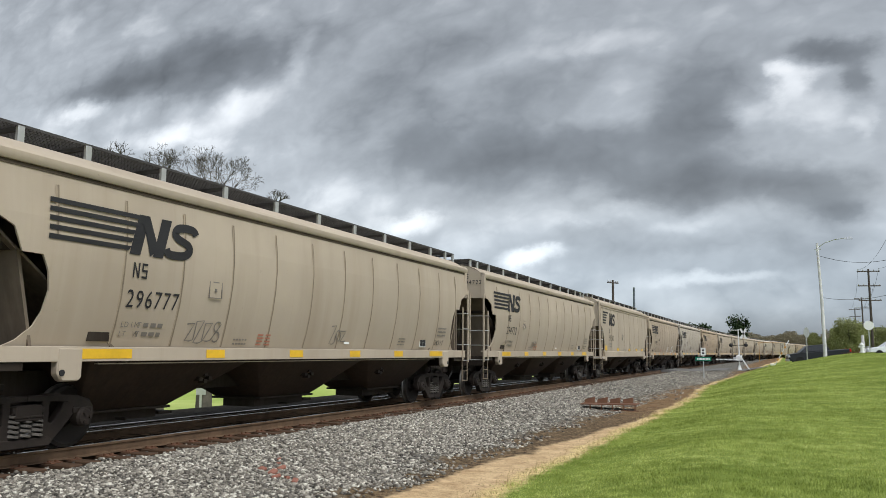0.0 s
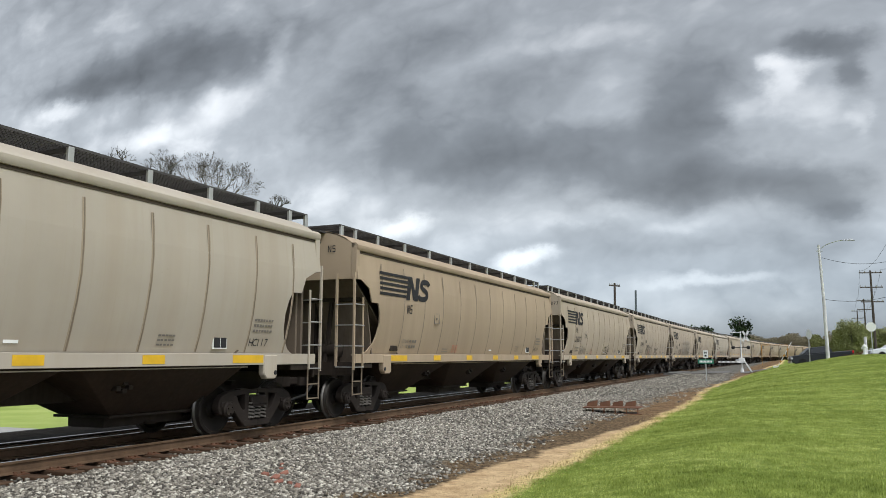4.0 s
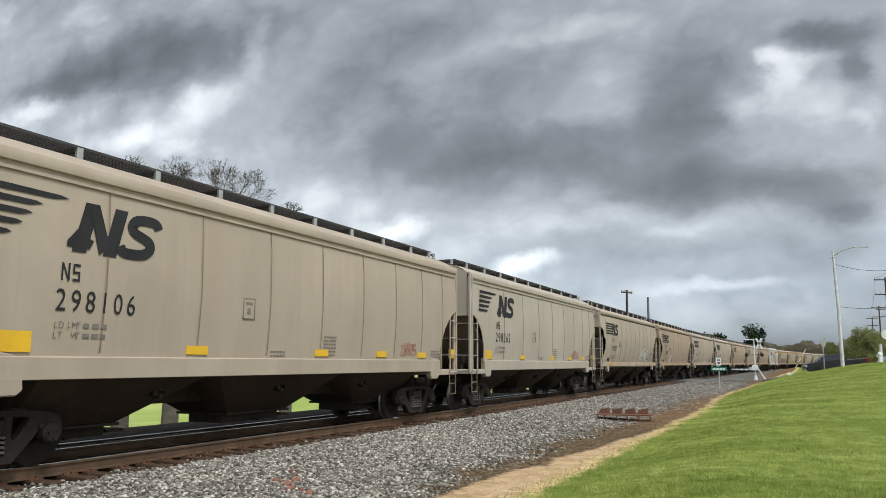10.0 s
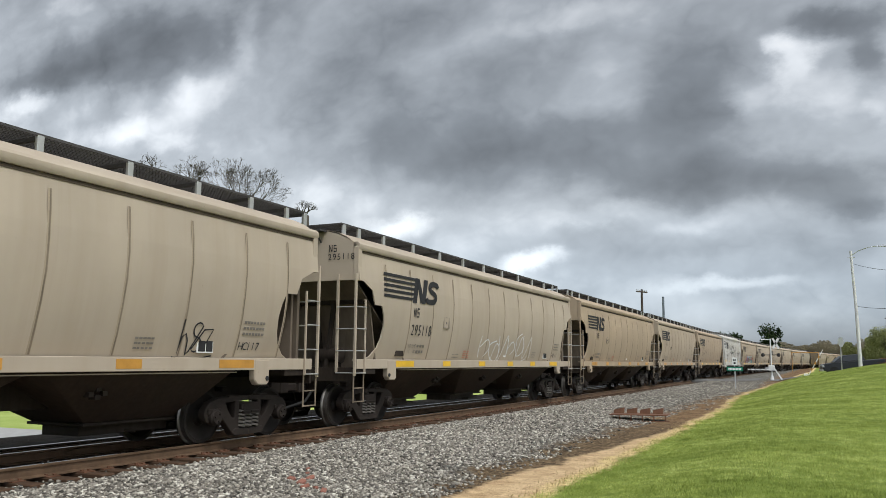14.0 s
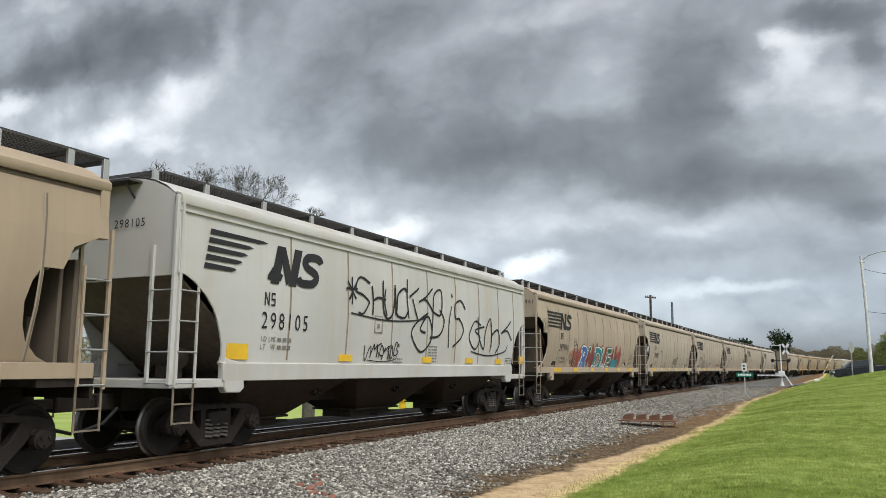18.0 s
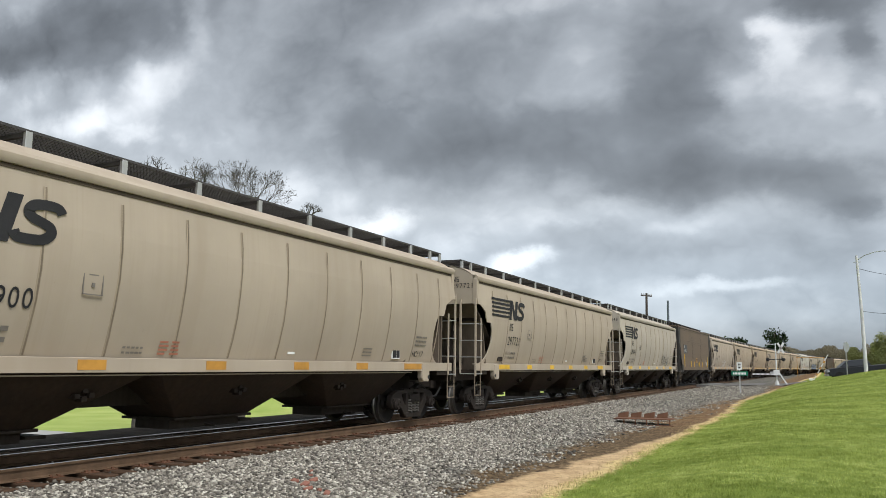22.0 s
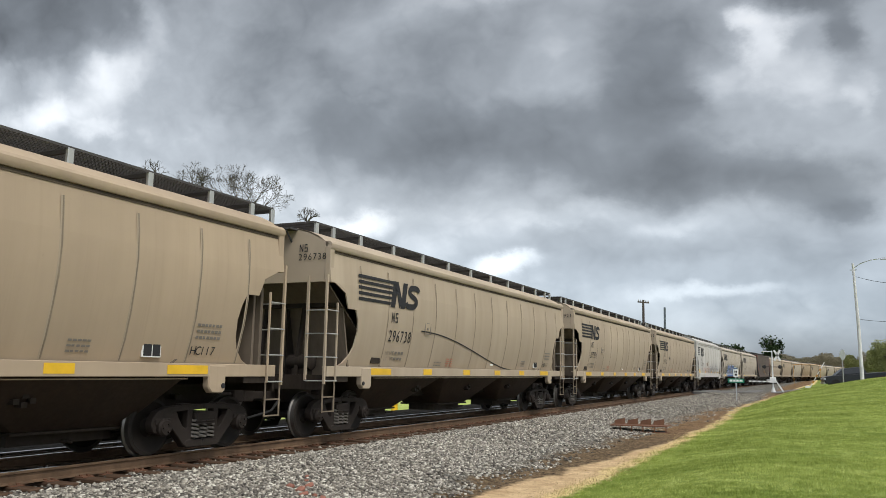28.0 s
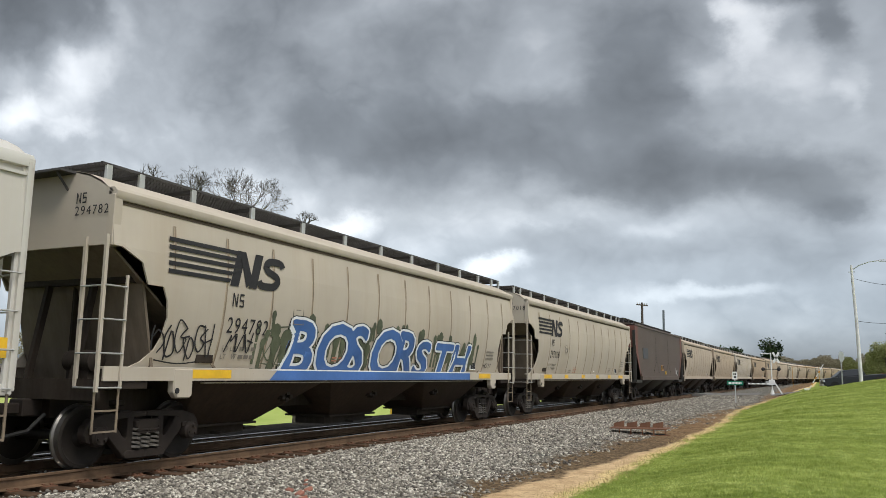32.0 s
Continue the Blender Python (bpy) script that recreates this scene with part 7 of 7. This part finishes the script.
def lawn_post():
    x, y = polar(39.9, 45.0)
    g = thing("sign_post", "thin grey post with a small plate on the lawn", "sign post", pose(x, y, float(land(x, y)), 0, 0, 40))
    part("post", Shape().box(-0.06, 0.06, -0.06, 0.06, 0, 2.6), ALU, g)
    part("plate", Shape().box(-0.25, 0.25, -0.075, -0.06, 2.0, 2.6), ALU, g)
    x, y = polar(28.6, 52.0)
    g = thing("yellow_bollard", "yellow steel bollard with a cap beyond the track", "bollard", pose(x, y, float(land(x, y))))
    part("shaft", Shape().lathe([(0, 0.22), (2.2, 0.22)], 12, "z"), YELLOW, g)
    part("cap", Shape().lathe([(2.2, 0.3), (2.35, 0.34), (2.6, 0.1)], 12, "z"), YELLOW, g)


lawn_post()


def leafy(name, label, az, dist, base, width, height, material, n, seed, size, group="", depth=None, trunk=True):
    """A tree or shrub: trunk, limbs and a ragged crown of small tilted leaf clumps."""
    x, y = polar(az, dist)
    rnd = np.random.RandomState(seed)
    g = thing(name, label, "tree" if trunk else "shrub", pose(x, y, base), group=group)
    if trunk:
        s = Shape().tube([(0, 0, 0), (0.1, 0, height * 0.5), (0, 0, height * 0.92)], height * 0.028, 7, height * 0.008)
        for i in range(7):
            a, zz = i * 2.4, height * (0.3 + 0.08 * i)
            s.tube([(0, 0, zz), (math.cos(a) * width * 0.3, math.sin(a) * width * 0.3, zz + height * 0.12)], height * 0.01, 4, 0.02)
        part("trunk", s, BARK, g)
    lobes = rnd.uniform(-1, 1, (22, 3)) * [0.72, 0.72, 0.75]
    k = lobes[rnd.randint(0, 22, n)] + rnd.normal(0, 0.17, (n, 3))
    k = k[(np.abs(k[:, 0]) ** 2 + np.abs(k[:, 1]) ** 2 + np.abs(k[:, 2]) ** 2) < 1.35]
    n = len(k)
    low = 0.18 if trunk else 0.0
    c = k * [width / 2, (depth or width) / 2, height * (1 - low) / 2] + [0, 0, height * (1 + low) / 2]
    if not trunk:
        c[:, 2] = np.abs(c[:, 2] - height / 2) + 0.02
    q = rnd.normal(size=(n, 3, 3)) * size
    v = (c[:, None, :] + q).reshape(-1, 3)
    me = bpy.data.meshes.new("crown")
    me.from_pydata(v.tolist(), [], [(3 * i, 3 * i + 1, 3 * i + 2) for i in range(n)])
    me.materials.append(material)
    part("crown", me, None, g, "ragged crown of small leaf clumps")


leafy("pine_tree", "dark dense pine tree behind the crossing", 2.9, 190, -0.5, 5.4, up(2.55, 190) + 0.5, PINE, 5200, 3, 0.2)
leafy("round_tree", "dark round tree behind the train", 5.75, 230, -0.5, 10.0, up(2.0, 230) + 0.5, PINE, 4200, 4, 0.3)
leafy("spring_tree", "yellow-green spring tree behind the road", -3.75, 140, 0.0, 4.6, up(2.35, 140), SPRING, 11000, 5, 0.09)
leafy("spring_tree", "pale green spring tree behind the road", -5.3, 150, 0.0, 5.5, up(1.9, 150), SPRING, 11000, 6, 0.09)
leafy("russet_shrub", "russet bare shrub beside the road", -3.9, 82, float(land(*polar(-3.9, 82))), 4.2, 1.8, SHRUB, 3600, 7, 0.07, trunk=False)
leafy("russet_shrub", "russet bare shrub behind the hydrant", -4.7, 86, float(land(*polar(-4.7, 86))), 3.6, 1.5, SHRUB, 3200, 8, 0.07, trunk=False)


def far_woods(name, label, bands, material, seed):
    """A wood along the horizon, one mass of many small clumps."""
    r = np.random.RandomState(seed)
    v = []
    for az0, az1, d0, d1, e0, e1, n, s in bands:
        az = r.uniform(az0, az1, n)
        d = r.uniform(d0, d1, n)
        crest = e0 + (e1 - e0) * (0.5 + 0.28 * np.sin(az * 2.1 + d * 0.02) + 0.2 * np.sin(az * 5.3 + d * 0.05) + 0.14 * np.sin(az * 11.7 + d * 0.1))
        top = EYE + np.tan(np.radians(crest)) * d
        z = top * r.uniform(0, 1, n) ** 0.7
        c = np.stack([-np.sin(np.radians(az)) * d, np.cos(np.radians(az)) * d, z - 0.5], 1)
        q = r.normal(size=(n, 3, 3)) * s
        v.append((c[:, None] + q).reshape(-1, 3))
    v = np.concatenate(v)
    me = bpy.data.meshes.new(name)
    n = len(v)
    me.vertices.add(n)
    me.vertices.foreach_set("co", v.reshape(-1))
    me.loops.add(n)
    me.loops.foreach_set("vertex_index", np.arange(n, dtype=np.int32))
    me.polygons.add(n // 3)
    me.polygons.foreach_set("loop_start", np.arange(0, n, 3, dtype=np.int32))
    me.update(calc_edges=True)
    me.materials.append(material)
    tagged(new(name, me), label, "woods", kind="stuff")


far_woods("far_woods", "brown-grey bare wood along the horizon", ((-12, -2.4, 230, 320, 1.15, 1.65, 120000, 0.14), (-2.6, 3.6, 400, 470, 1.0, 1.5, 110000, 0.2), (3, 22, 300, 420, 0.8, 1.3, 9000, 0.4), (22, 75, 160, 260, 1.2, 2.6, 16000, 0.4)), WOODS, 9)
far_woods("budding_woods", "yellow-green budding wood behind the road", ((-12, -2.7, 180, 235, 1.4, 2.1, 110000, 0.13), (-2.7, -1.4, 200, 235, 0.9, 1.5, 16000, 0.13)), WOODGREEN, 12)


# ---- everything that moves ----
def motions():
    times = sorted({r[0] for r in RUN} | set(range(33)))
    for car, middle in CARS:
        walk(car, [(t, on_track(middle - run(t))) for t in times])
    # wheels roll while their wagon is near the camera
    for car, middle in CARS:
        for truck in (o for o in car.children if o.name.startswith("truck")):
            for ws in (o for o in truck.children if o.name.startswith("wheelset")):
                home = ws.matrix_basis.copy()
                at = middle + truck.location.y + home.translation.y
                seen = [i / FPS for i in range(0, 32 * FPS + 1) if 3 < at - run(i / FPS) < 27]
                if len(seen) < 2:
                    continue
                rows = [(t, home @ pose(0, 0, 0, math.degrees((run(t) - run(seen[0])) / 0.457))) for t in seen]
                if seen[0] > 0:
                    rows.insert(0, (0, rows[0][1]))
                if seen[-1] < 32:
                    rows.append((32, rows[-1][1]))
                walk(ws, rows)
    walk(clouds, [(t, pose(-3.3 * (t - 13), -12.9 * (t - 13), 0)) for t in (0, 8, 16, 24, 32)])
    walk(SUV, [(t, pose(-37.0, 31.0 + 8.2 * (t - 25.1), -2.85, 0, 0, -90)) for t in (0, 8, 16, 24, 32)])


motions()
